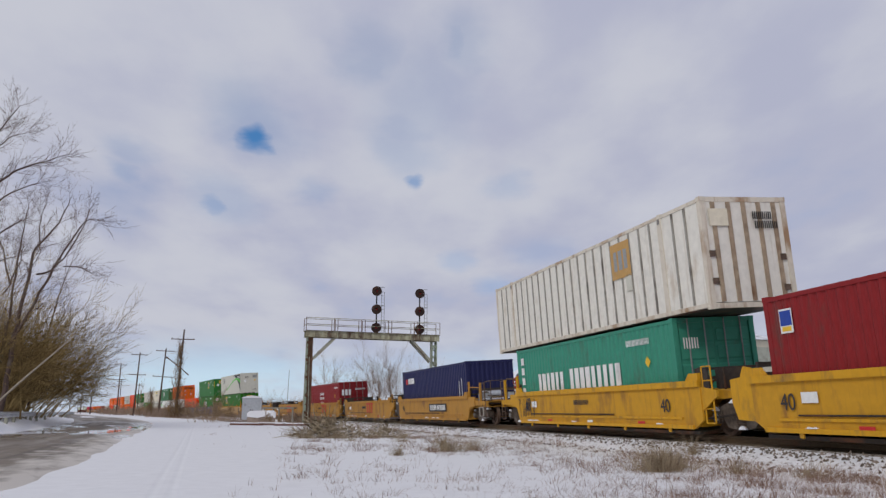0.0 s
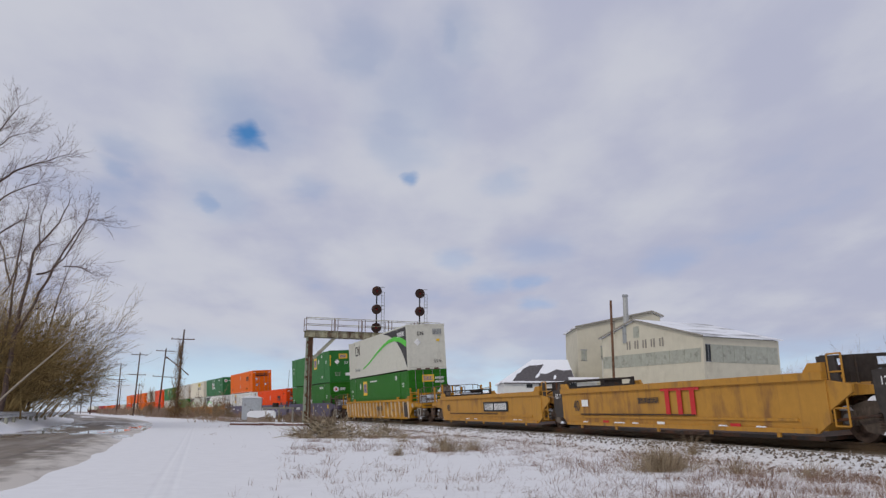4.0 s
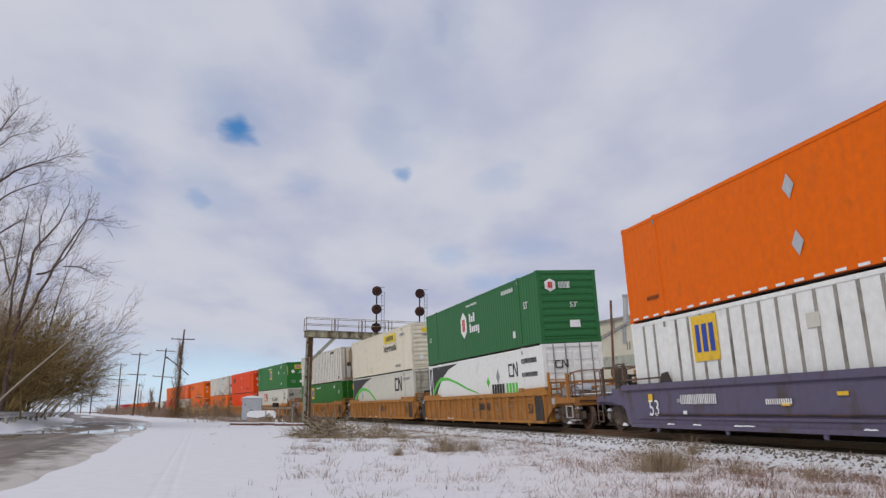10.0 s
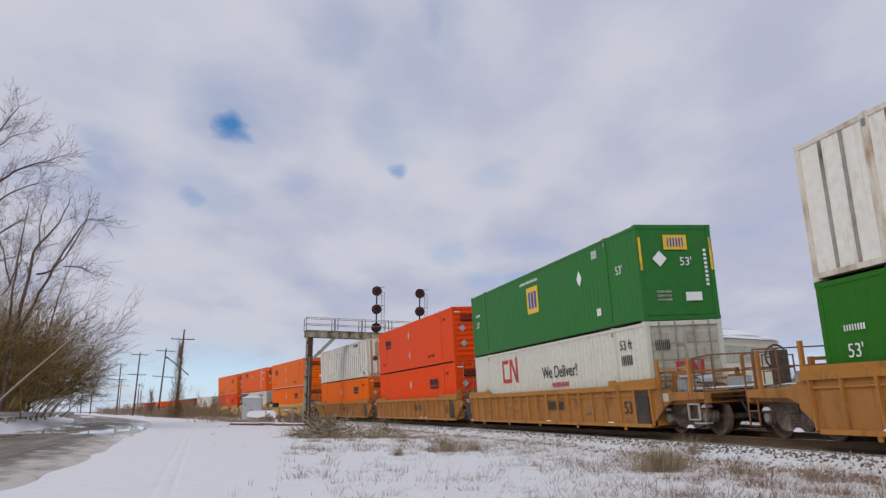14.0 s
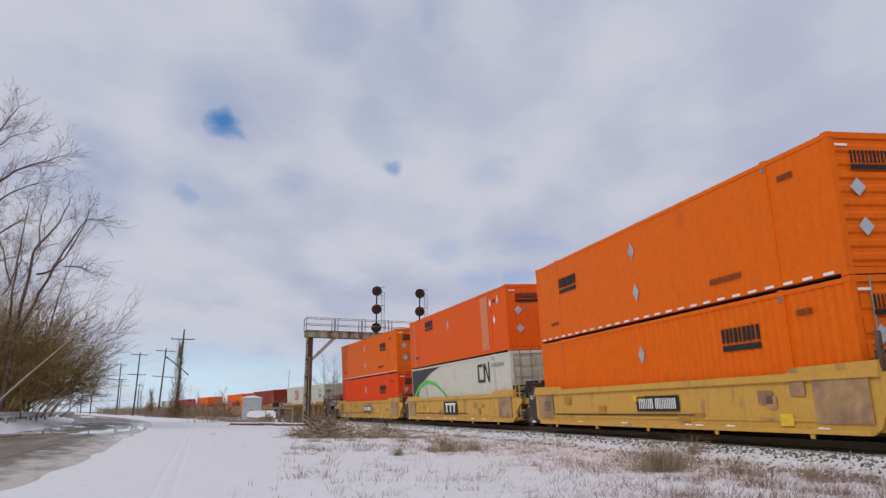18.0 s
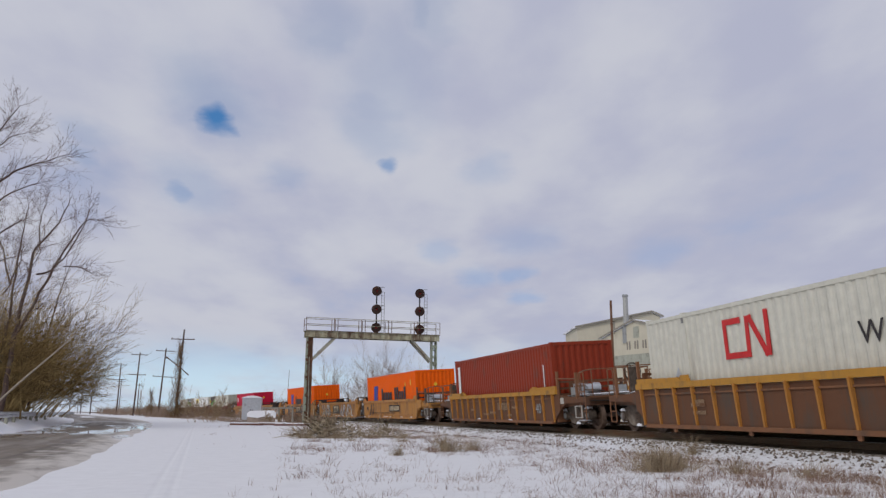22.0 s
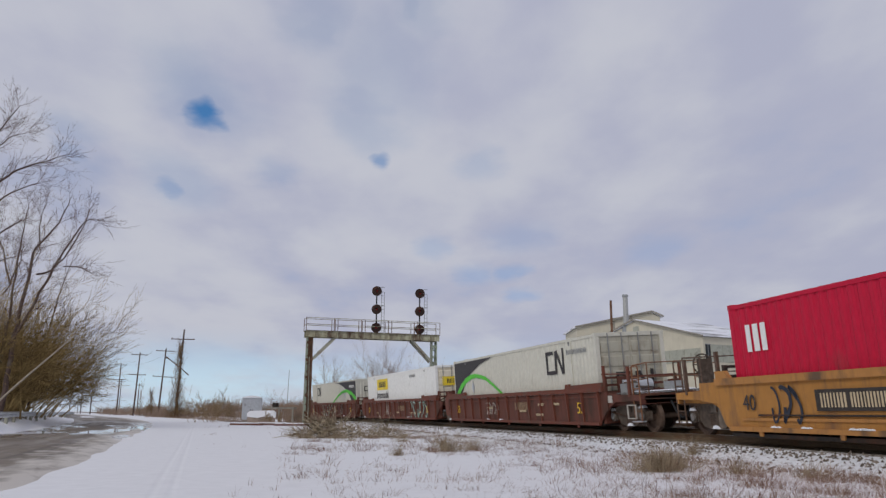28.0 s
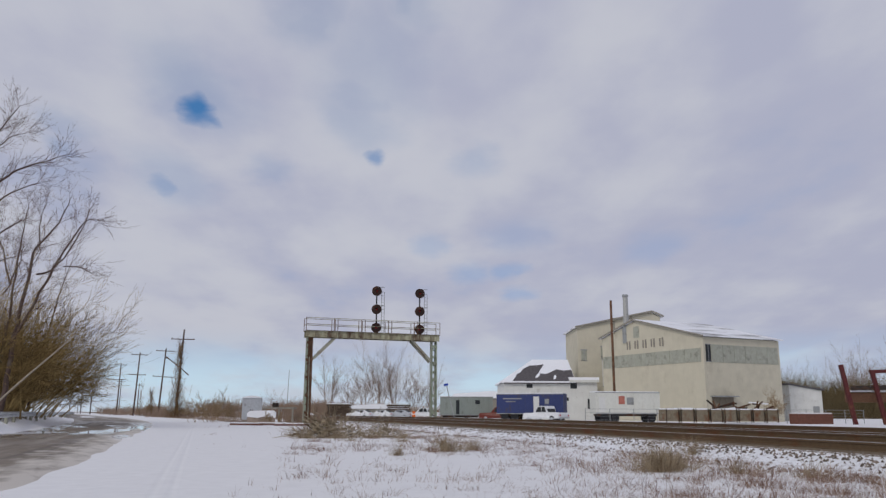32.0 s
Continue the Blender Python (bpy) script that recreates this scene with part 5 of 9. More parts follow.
            part("valve_box", wall_mesh(("valve_box",), None, M_GREY), M_GREY, e, m=pose(a + 1.3, 0.5, 1.12))
            part("snow_crust", wall_mesh(("snow_crust",), lambda: Solid().prism([(0.0, 0.0), (1.35, 0.0), (1.3, 0.035), (0.7, 0.07), (0.1, 0.04)], -1.05, 1.0, "y"), M_SNOW), M_SNOW, e, "thin crust of snow on the deck", m=pose(a + 0.75, 0, 1.16))
            pm_ = skin if skin in (W_YELLOW, W_OCHRE) or style == "ribbed" else M_WHEEL
            post_ = wall_mesh(("stanchion",), lambda: Solid().box(-0.045, -0.04, 0, 0.045, 0.04, 0.92), pm_)
            for y in (-1.4, 1.4):
                part("stanchion", post_, pm_, e, m=pose(a + 0.3, y, 1.16))
                part("stanchion", post_, pm_, e, m=pose(x1 - 0.62, y, 1.06))
            part("safety_bar", wall_mesh(("safety_bar", slot), lambda: Solid().bar((a + 0.16, 0, 0), (x1 - 0.62, 0, -0.06), 0.022), pm_), pm_, e, m=pose(0, -1.4, 1.82))
            part("foot_step", wall_mesh(("foot_step",), lambda: Solid().box(-0.25, -0.1, 0, 0.25, 0.1, 0.03), M_SILVER), M_SILVER, e, m=pose(x1 - 0.25, -1.38, 0.33))
        else:
            if sx > 0:
                bogie(ob, slot / 2 + 1.62)
                if style == "smooth":
                    part("end_plate", wall_mesh(("fore_plate", slot), lambda: Solid().prism([(a + 0.05, 0.5), (a + 0.05, 1.72), (a + 0.55, 1.72), (a + 0.62, 1.2), (a + 0.3, 0.6)], -1.40, -1.34, "y"), M_ENDPLATE), M_ENDPLATE, e, "grimy dark end plate")
            else:
                shape = [(-a - 0.3, 0.42), (-a - 0.3, 1.62), (-a - 0.55, 1.66), (-a - 0.7, 1.42), (-a - 1.12, 1.38), (-a - 1.12, 0.85), (-a - 0.95, 0.45)]
                for y in (-1.47, 1.41):
                    dark = skin in (W_PALE, W_OCHRE, W_DIRTY, W_BROWN)
                    pm = M_ENDPLATE if dark else skin
                    part("end_plate", wall_mesh(("end_plate", slot), lambda: Solid().prism(shape, 0.0, 0.06, "y"), pm), pm, ob, "black end plate with its load rating" if dark else "", m=pose(0, y, 0))
                if dark:
                    add_text(ob, "125 T", 0.22, pose(-a - 0.68, -1.478, 1.18, 90, 0, 0), M_WHITE, "rating")
            part("brake_gear", wall_mesh(("joint_gear", slot), lambda: joint_shape(a, x1), M_STEEL), M_STEEL, e)
            if sx > 0:
                for y in (-1.4, 1.4):
                    part("ladder", wall_mesh(("joint_ladder", slot), lambda: ladder_shape(a + 0.78, 0.35, 1.75), skin), skin, e, m=pose(0, y, 0))
    return ob


def end_frame_shape(a):
    """Posts and crossbars that stand at the end of the well."""
    s = Solid()
    for y in (-1.3, 1.3):
        s.box(a + 0.1, y - 0.05, 1.1, a + 0.2, y + 0.05, 1.74)
    s.box(a + 0.12, -1.3, 1.42, a + 0.2, 1.3, 1.5)
    s.box(a + 0.12, -1.3, 1.66, a + 0.2, 1.3, 1.73)
    s.box(a + 0.2, -0.9, 1.1, a + 0.36, -0.2, 1.7)
    return s


def step_shape():
    s = Solid()
    for x in (-0.24, 0.24):
        s.box(x - 0.014, -0.02, 0, x + 0.014, 0.02, 0.42)
    for z in (0.0, 0.39):
        s.box(-0.24, -0.02, z, 0.24, 0.02, z + 0.03)
    return s


def hose_shape():
    s = Solid()
    p = Vector((0, 0, 0))
    for k in range(1, 9):
        q = Vector((0.09 * k, 0.02 * k, -0.5 * math.sin(math.pi * k / 9)))
        s.bar(p, q, 0.035)
        p = q
    return s


def end_deck(a, x1, how):
    s = Solid()
    if how == "coupler":
        s.prism([(a, 0.78), (x1, 0.86), (x1, 1.08), (a + 0.5, 1.12), (a, 1.28)], -1.25, 1.25, "y")
        for sy in (-1.42, 1.36):
            s.prism([(a, 0.55), (a + 0.9, 0.92), (x1 - 0.05, 0.95), (x1 - 0.05, 1.12), (a + 0.9, 1.16), (a, 1.3)], sy, sy + 0.06, "y")
        s.box(x1 - 0.12, -1.4, 0.84, x1, 1.4, 1.12)
    else:
        s.prism([(a, 0.9), (x1 - 0.1, 0.95), (x1 - 0.1, 1.1), (a, 1.2)], -1.1, 1.1, "y")
        for sy in (-1.44, 1.38):
            s.prism([(a, 0.5), (a + 0.95, 1.0), (a + 0.95, 1.15), (a, 1.3)], sy, sy + 0.06, "y")
    return s


def coupler_shape(x1, x2):
    s = Solid()
    s.box(x1 - 0.1, -0.11, 0.74, x2 - 0.25, 0.11, 0.96)
    s.prism([(x2 - 0.3, -0.16), (x2 - 0.02, -0.2), (x2 + 0.1, -0.05), (x2 + 0.06, 0.18), (x2 - 0.1, 0.22), (x2 - 0.3, 0.14)], 0.70, 1.0, "z")
    s.bar((x1 - 0.05, 0.35, 0.8), (x1 + 0.4, 0.3, 0.5), 0.03)
    s.bar((x1 + 0.4, 0.3, 0.5), (x2, 0.15, 0.45), 0.03)
    s.bar((x1 + 0.05, -1.3, 1.0), (x1 + 0.05, 0.0, 0.95), 0.02)
    return s


def ladder_shape(x1, z0=0.32, z1=1.95):
    s = Solid()
    for dx in (-0.42, -0.04):
        s.bar((x1 + dx, 0, z0), (x1 + dx, 0, z1), 0.022)
    n = int((z1 - z0) / 0.3)
    for i in range(n + 1):
        z = z0 + i * (z1 - z0) / n
        s.bar((x1 - 0.42, 0, z), (x1 - 0.04, 0, z), 0.018)
    return s


def rail_shape(x1):
    s = Solid()
    for y in (-1.1, 1.1):
        s.bar((x1 - 0.02, y, 1.1), (x1 - 0.02, y, 2.05), 0.02)
        s.bar((x1 - 0.9, y, 1.1), (x1 - 0.9, y, 2.0), 0.02)
        s.bar((x1 - 0.9, y, 2.0), (x1 - 0.02, y, 2.05), 0.02)
        s.bar((x1 - 0.9, y, 1.55), (x1 - 0.02, y, 1.58), 0.016)
    s.bar((x1 - 0.02, -1.1, 1.62), (x1 - 0.02, 1.1, 1.62), 0.018)
    s.bar((x1 - 0.02, -1.1, 2.05), (x1 - 0.02, 1.1, 2.05), 0.018)
    s.box(x1 - 0.25, -1.2, 1.09, x1 - 0.02, 1.2, 1.13)
    return s


def brake_shape(x1):
    s = Solid()
    y, z, r = 0.55, 1.85, 0.28
    n = 18
    for i in range(n):
        a, b = 2 * math.pi * i / n, 2 * math.pi * (i + 1) / n
        s.bar((x1 - 0.1, y + r * math.cos(a), z + r * math.sin(a)), (x1 - 0.1, y + r * math.cos(b), z + r * math.sin(b)), 0.022)
    for i in range(5):
        a = 2 * math.pi * i / 5
        s.bar((x1 - 0.1, y, z), (x1 - 0.1, y + r * math.cos(a), z + r * math.sin(a)), 0.016)
    s.box(x1 - 0.3, y - 0.18, 1.1, x1 - 0.12, y + 0.18, 2.0)
    return s


def gear_shape(a):
    s = Solid()
    s.bar((a + 0.1, -1.0, 1.18), (a + 2.0, -0.9, 1.2), 0.025)
    s.bar((a + 0.4, -0.7, 1.42), (a + 1.6, -0.2, 1.3), 0.02)
    s.bar((a + 0.3, -1.2, 0.6), (a + 1.9, -1.15, 0.35), 0.025)
    return s


def joint_shape(a, x1):
    s = Solid()
    s.box(a + 0.1, -0.35, 0.75, x1 + 0.02, 0.35, 0.98)
    s.bar((x1 - 0.35, -1.0, 1.15), (x1 - 0.35, 1.0, 1.15), 0.03)
    s.bar((a + 0.2, -1.25, 1.25), (a + 0.2, -0.6, 1.55), 0.03)
    s.bar((a + 0.15, -0.2, 1.3), (a + 0.9, -0.5, 1.2), 0.045)
    s.box(a + 0.15, 0.3, 1.1, a + 0.6, 0.9, 1.45)
    s.bar((a + 0.2, -1.3, 0.45), (x1, -1.2, 0.55), 0.03)
    s.bar((a + 0.5, -0.85, 1.1), (a + 0.5, -0.85, 1.7), 0.03)
    return s


def graffiti(side, a, b, w, h, material, seed, n=5, thick=0.09, under=None):
    """Unreadable sprayed loops."""
    r = random.Random(seed)
    for i in range(n):
        x0 = a + w / 2 - (i + 0.5) * w / n
        pts = []
        ph = r.uniform(0, 6.28)
        tw = r.uniform(0.7, 1.6)
        for k in range(14):
            t = k / 13 * 2 * math.pi * r.choice((0.75, 0.8))
            pts.append((x0 - 0.55 * w / n * math.cos(t * tw + ph) * (0.6 + 0.4 * math.sin(t)), b + h / 2 * math.sin(t + ph * 0.3)))
        wd = thick * r.uniform(0.7, 1.4)
        if under is not None:
            side.ribbon(pts, wd * 1.5, under, "graffiti")
            side.lift = 0.004
        side.ribbon(pts, wd, material, "graffiti")
        side.lift = 0.0


PLATES = {2: (4.4, 3.1), 6: (4.4, 3.1), 22: (4.3, 2.5), 26: (8.2, 2.1)}     # number panel: back from the front, width


def car_marks(ob, slot, kind, seed):
    r = random.Random(seed)
    s = Side(ob, slot, 1.50, front=slot / 2, base=0.0)
    big = "53" if slot > 14 else "40"
    if kind in ("yellow", "ochre"):
        s.text(slot - 0.7, 0.82, big, 0.5, M_DKGREY)
        if kind == "yellow":
            s.text(1.1, 0.78, big, 0.5, M_DKGREY)
        s.bars(6.5, 0.95, 1.2, 0.16, 8, M_DKGREY)
        s.rect(slot - 1.4, 0.92, 0.5, 0.22, M_WHITE, "notice")
        if kind == "ochre":
            for k in range(3):
                s.rect(4.2 + 0.62 * k, 0.88, 0.22, 0.62, M_RED, "logo_shape")
        if kind == "ochre":
            s.rect(4.8, 1.25, 1.9, 0.13, M_RED, "logo_shape")
        for k in range(3):
            s.rect(2.5 + k * slot * 0.28, 0.12 + 0.2, 0.4, 0.1, M_WHITE if k % 2 else M_RED, "reflector")
    if kind == "plate":
        at_, wide = PLATES.get(seed, (slot * 0.46, 2.3))
        ink = M_CREAMY if seed > 20 else M_WHITE
        s.rect(at_, 0.86, wide, 0.42, M_ENDPLATE if seed > 20 else M_BLACK, "number_panel")
        s.bars(at_ + wide * 0.26, 0.86, wide * 0.36, 0.28, 4, ink)
        s.bars(at_ - wide * 0.2, 0.86, wide * 0.48, 0.28, 6, ink)
        s.text(slot - 0.7, 0.82, big, 0.5, M_DKGREY)
    if kind == "logo":
        s.put("logo_panel", [(-1.05, -0.34), (1.15, -0.34), (1.05, 0.34), (-1.15, 0.34)], M_BLACK, s.at(slot * 0.5, 0.82))
        for k in (-0.62, 0.0, 0.62):
            s.rect(slot * 0.5 - k, 0.82, 0.2, 0.42, M_CREAMY if seed > 20 else M_WHITE, "logo_shape")
        s.put("logo_shape", [(-0.85, 0.16), (0.85, 0.16), (0.85, 0.26), (-0.85, 0.26)], M_CREAMY if seed > 20 else M_WHITE, s.at(slot * 0.5, 0.82, 0.013))
    if kind == "purple":
        s.text(slot - 1.3, 0.72, "53", 0.62, M_WHITE)
        s.bars(slot - 3.6, 0.95, 1.7, 0.24, 10, M_WHITE)
        s.rect(0.2, 1.1, 0.5, 0.35, M_YELLOW, "notice")
        s.bars(slot * 0.58, 0.85, 0.9, 0.12, 6, M_WHITE)
        for k in range(12):
            s.rect(r.uniform(0.6, slot - 0.6), r.uniform(0.5, 1.2), r.uniform(0.12, 0.4), r.uniform(0.06, 0.18), r.choice((M_WHITE, M_YELLOW, M_GREY, M_YELLOW)), "notice")
    if kind in ("brown", "rust", "maroon"):
        s.text(1.11, 0.74, "53" if slot > 14 else "40", 0.52, M_DKGREY if kind == "brown" else M_YELLOW if kind == "maroon" else M_GREY)
        s.bars(slot * 0.4, 0.86, 1.5, 0.3, 5, M_DKGREY if kind == "brown" else FAINT)
        if kind == "brown":
            s.rect(0.30, 0.75, 0.8, 0.9, M_ENDPLATE, "number_panel")
        for k in range(4):
            s.rect(2.5 + k * slot * 0.22, 1.33, 0.5, 0.1, M_YELLOW, "reflector")
        for k in range(5):
            s.bars(r.uniform(2.2, slot - 1.5), r.uniform(0.5, 0.95), r.uniform(0.3, 0.8), 0.09, 6, FAINT if kind != "maroon" else M_CREAMY)
        if kind == "maroon":
            s.text(slot - 1.1, 0.74, "53", 0.5, M_YELLOW)
    if kind == "pale":
        for k in range(9):
            s.rect(r.uniform(0.4, slot - 0.4), r.uniform(0.45, 1.15), r.uniform(0.25, 0.7), r.uniform(0.12, 0.3), r.choice((PEEL, PEEL, M_YELLOW, W_OCHRE)), "peeled_patch")
        for a, w in ((0.45, 1.5), (slot - 0.5, 1.4)):
            s.rect(a, 0.84, w, 0.86, PEEL, "peeled_patch", label="brown bare patch of old paint")
    return s


FAINT = surface("worn_tan_stencil", (0.30, 0.20, 0.12), 0.7, 0, 0.15, 9, RUST, 0.3)
M_CREAMY = surface("faded_cream_stencil", (0.55, 0.44, 0.28), 0.6, 0, 0.1, 9)
PEEL = surface("bare_brown_patch", (0.42, 0.26, 0.13), 0.7, 0, 0.2, 3, (0.20, 0.12, 0.09), 0.45)
GRAF_W = surface("white_spray_paint", (0.52, 0.46, 0.40), 0.6, 0, 0.1, 9)
GRAF_B = surface("black_spray_paint", (0.03, 0.035, 0.05), 0.6, 0, 0.1, 9)
GRAF_T = surface("pale_green_spray_paint", (0.35, 0.52, 0.45), 0.6, 0, 0.1, 9)

# the train, from its leading car: (front of the slot along the train, slot, car look, marks, front end, rear end, lower, upper)
J, C = "joint", "coupler"
TRAIN = (
    (-296.43, 12.19, "yellow", "yellow", J, J, "red40", None),
    (-280.94, 12.19, "yellow", "yellow", J, C, "teal40", "white_square"),
    (-261.15, 12.19, "ochre", "plate", C, J, "navy40", None),
    (-245.73, 12.19, "ochre", "ochre", J, J, None, None),
    (-230.31, 12.19, "ochre", "ochre", J, J, "maroon40", None),
    (-214.89, 12.19, "ochre", "ochre", J, J, None, None),
    (-199.50, 12.19, "ochre", "plate", J, C, None, None),
    (-179.75, 16.15, "striped", "brown", C, C, "green_square", "loop_smooth"),
    (-156.49, 16.15, "purple", "purple", C, J, "hex_low", "green_square_top"),
    (-137.14, 16.15, "purple", "purple", J, J, "orange_red", None),
    (-117.63, 16.15, "purple", "purple", J, C, "white_low", "orange"),
    (-94.37, 16.15, "brown", "brown", C, J, "loop_reefer", "hex_top"),
    (-74.91, 16.15, "brown", "brown", J, J, "loop_arc", "banner_top"),
    (-55.06, 16.15, "brown", "brown", J, C, "green_square", "white_posts"),
    (-31.73, 16.15, "brown", "brown", C, J, "loop_deliver", "green_square_mid"),
    (-12.37, 16.15, "brown", "brown", J, J, "orange_red", "red_top"),
    (7.24, 16.15, "brown", "brown", J, C, "orange_low", "white_posts"),
    (30.71, 16.15, "pale", "plate", C, J, "orange_low", "orange_ribs"),
    (50.40, 16.15, "pale", "logo", J, J, "loop_arc", "faded_top"),
    (69.87, 16.15, "pale", "plate", J, C, "orange_red", "orange"),
    (93.24, 16.15, "rust", "rust", C, C, "loop_deliver", None),
    (116.61, 12.19, "rust", "rust", C, C, "brown40", None),
    (136.47, 12.19, "dirty", "plate", C, J, "blaze40", None),
    (152.08, 12.19, "dirty", "logo", J, J, None, None),
    (167.68, 12.19, "dirty", "logo", J, J, "blaze40", None),
    (183.37, 12.19, "dirty", "logo", J, J, None, None),
    (199.06, 12.19, "dirty", "plate", J, C, "crimson40", None),
    (218.73, 16.15, "maroon", "maroon", C, J, "loop_arc", None),
    (238.26, 16.15, "maroon", "maroon", J, J, "banner_low", None),
    (258.03, 16.15, "maroon", "maroon", J, C, "loop_arc_front", None),
)
LOOKS = {
    "yellow": ("bright yellow well car with smooth sides", W_YELLOW, "smooth", None, None),
    "ochre": ("orange-yellow well car with smooth sides", W_OCHRE, "smooth", None, None),
    "striped": ("yellow well car with pale worn upright ribs", W_STRIPE, "ribbed", None, W_WORN),
    "purple": ("slate purple well car with smooth sides and small notices", W_PURPLE, "smooth", None, None),
    "brown": ("weathered orange-brown well car with ribbed sides", W_BROWN, "ribbed", None, None),
    "pale": ("pale ochre well car with peeling patches", W_PALE, "smooth", None, None),
    "rust": ("rusty brown ribbed well car with a yellow top edge", W_RUST, "ribbed", W_OCHRE, W_BROWN),
    "dirty": ("dirty orange well car with graffiti on smooth sides", W_DIRTY, "smooth", None, None),
    "maroon": ("maroon well car with ribbed sides and scrawled graffiti", W_MAROON, "ribbed", None, None),
}
SPEED, FLOOR = 17.648, 0.306
movers = []      # thing, place of its front along the train, length, height over the rails


def deep(slot, look_):
    """The short smooth-sided cars carry their boxes lower."""
    return slot < 14 and look_ != "rust"


def build_train():
    boxes = make_containers()
    used = set()
    cars = {}
    for n, (s0, slot, look_, marks, front, rear, low, top) in enumerate(TRAIN):
        label, skin, style, chord, post = LOOKS[look_]
        if low is None:
            label += ", empty"
        car = well_car(label, slot, skin, style, front, rear, chord, post)
        side = car_marks(car, slot, "pale" if look_ == "pale" else marks, n)
        if look_ == "pale":
            car_marks(car, slot, marks, n)
        if look_ == "dirty" and marks == "plate":
            graffiti(side, slot * 0.84, 0.78, 1.2, 0.75, GRAF_B, n, 3, 0.07)
            graffiti(side, slot * 0.3, 1.1, 1.5, 0.25, GRAF_B, n + 9, 5, 0.02)
        elif look_ == "dirty":
            graffiti(side, slot * (0.22 if n % 2 else 0.25), 0.78, 3.8, 0.8, GRAF_B if n % 2 == 0 else GRAF_W, n, 6, 0.17, GRAF_W if n % 2 == 0 else GRAF_B)
            graffiti(side, slot * 0.8, 0.78, 3.2, 0.85, GRAF_W if n % 2 else GRAF_B, n + 40, 5, 0.2, GRAF_B if n % 2 else GRAF_W)
        if look_ == "maroon" and n == 28:
            graffiti(side, slot * 0.18, 0.76, 3.6, 0.9, GRAF_T, n, 5, 0.08)
            graffiti(side, slot * 0.62, 0.8, 0.7, 0.7, GRAF_W, n + 7, 5, 0.025)
        elif look_ == "maroon" and n == 29:
            graffiti(side, slot * 0.56, 0.76, 4.2, 0.9, GRAF_T, n, 4, 0.05)
            graffiti(side, slot * 0.4, 0.85, 0.6, 0.6, GRAF_W, n + 5, 5, 0.03)
            graffiti(side, slot * 0.26, 0.8, 0.6, 0.75, GRAF_W, n + 6, 3, 0.03)
        elif look_ == "maroon":
            graffiti(side, slot * 0.62, 0.78, 1.6, 0.5, GRAF_W, n, 5, 0.03)
        if n == 0 or look_ == "yellow":
            graffiti(side, slot * 0.62 if n == 0 else slot * 0.95, 0.8, 1.7, 0.7, GRAF_B, n + 3, 6, 0.032)
        movers.append((car, s0, slot, 0.0))
        base = FLOOR - (0.07 if deep(slot, look_) else 0.0)
        for key, lift in ((low, base), (top, base + CH + 0.01)):
            if key is None:
                continue
            if key in used:
                ob = copy_thing(boxes[key], Matrix())
            else:
                used.add(key)
                ob = boxes[key]
            length = 12.19 if key.endswith("40") else 16.15
            movers.append((ob, s0 + slot / 2 - length / 2 + (0.65 if key in ("white_square", "teal40") else 0.0), length, lift))


build_train()

# ---------------------------------------------------------------- signal bridge over both tracks
M_GREENLEG = surface("pale_green_post_paint", (0.34, 0.39, 0.29), 0.7, 0, 0.15, 6, (0.12, 0.06, 0.035), 0.25, (1.2, 1.2, 0.6), streak=0.45, bump=0.2)
M_OLDGREEN = surface("pale_green_rusting_paint", (0.47, 0.46, 0.32), 0.7, 0, 0.15, 6, (0.085, 0.035, 0.02), 0.72, (1.6, 1.6, 0.7), streak=0.9, bump=0.2)
M_BRACE = surface("weathered_cream_paint", (0.36, 0.36, 0.29), 0.7, 0, 0.15, 6, RUST, 0.3, streak=0.3)
M_RUSTED = surface("rusted_steel", (0.13, 0.068, 0.04), 0.8, 0.1, 0.3, 9, (0.22, 0.12, 0.07), 0.4, bump=0.3)
M_LENS = surface("dull_red_lens", (0.20, 0.02, 0.015), 0.15, 0, 0.1, 10)
M_DISC = surface("matt_black_target", (0.04, 0.022, 0.018), 0.8, 0, 0.3, 12, (0.11, 0.05, 0.035), 0.35)


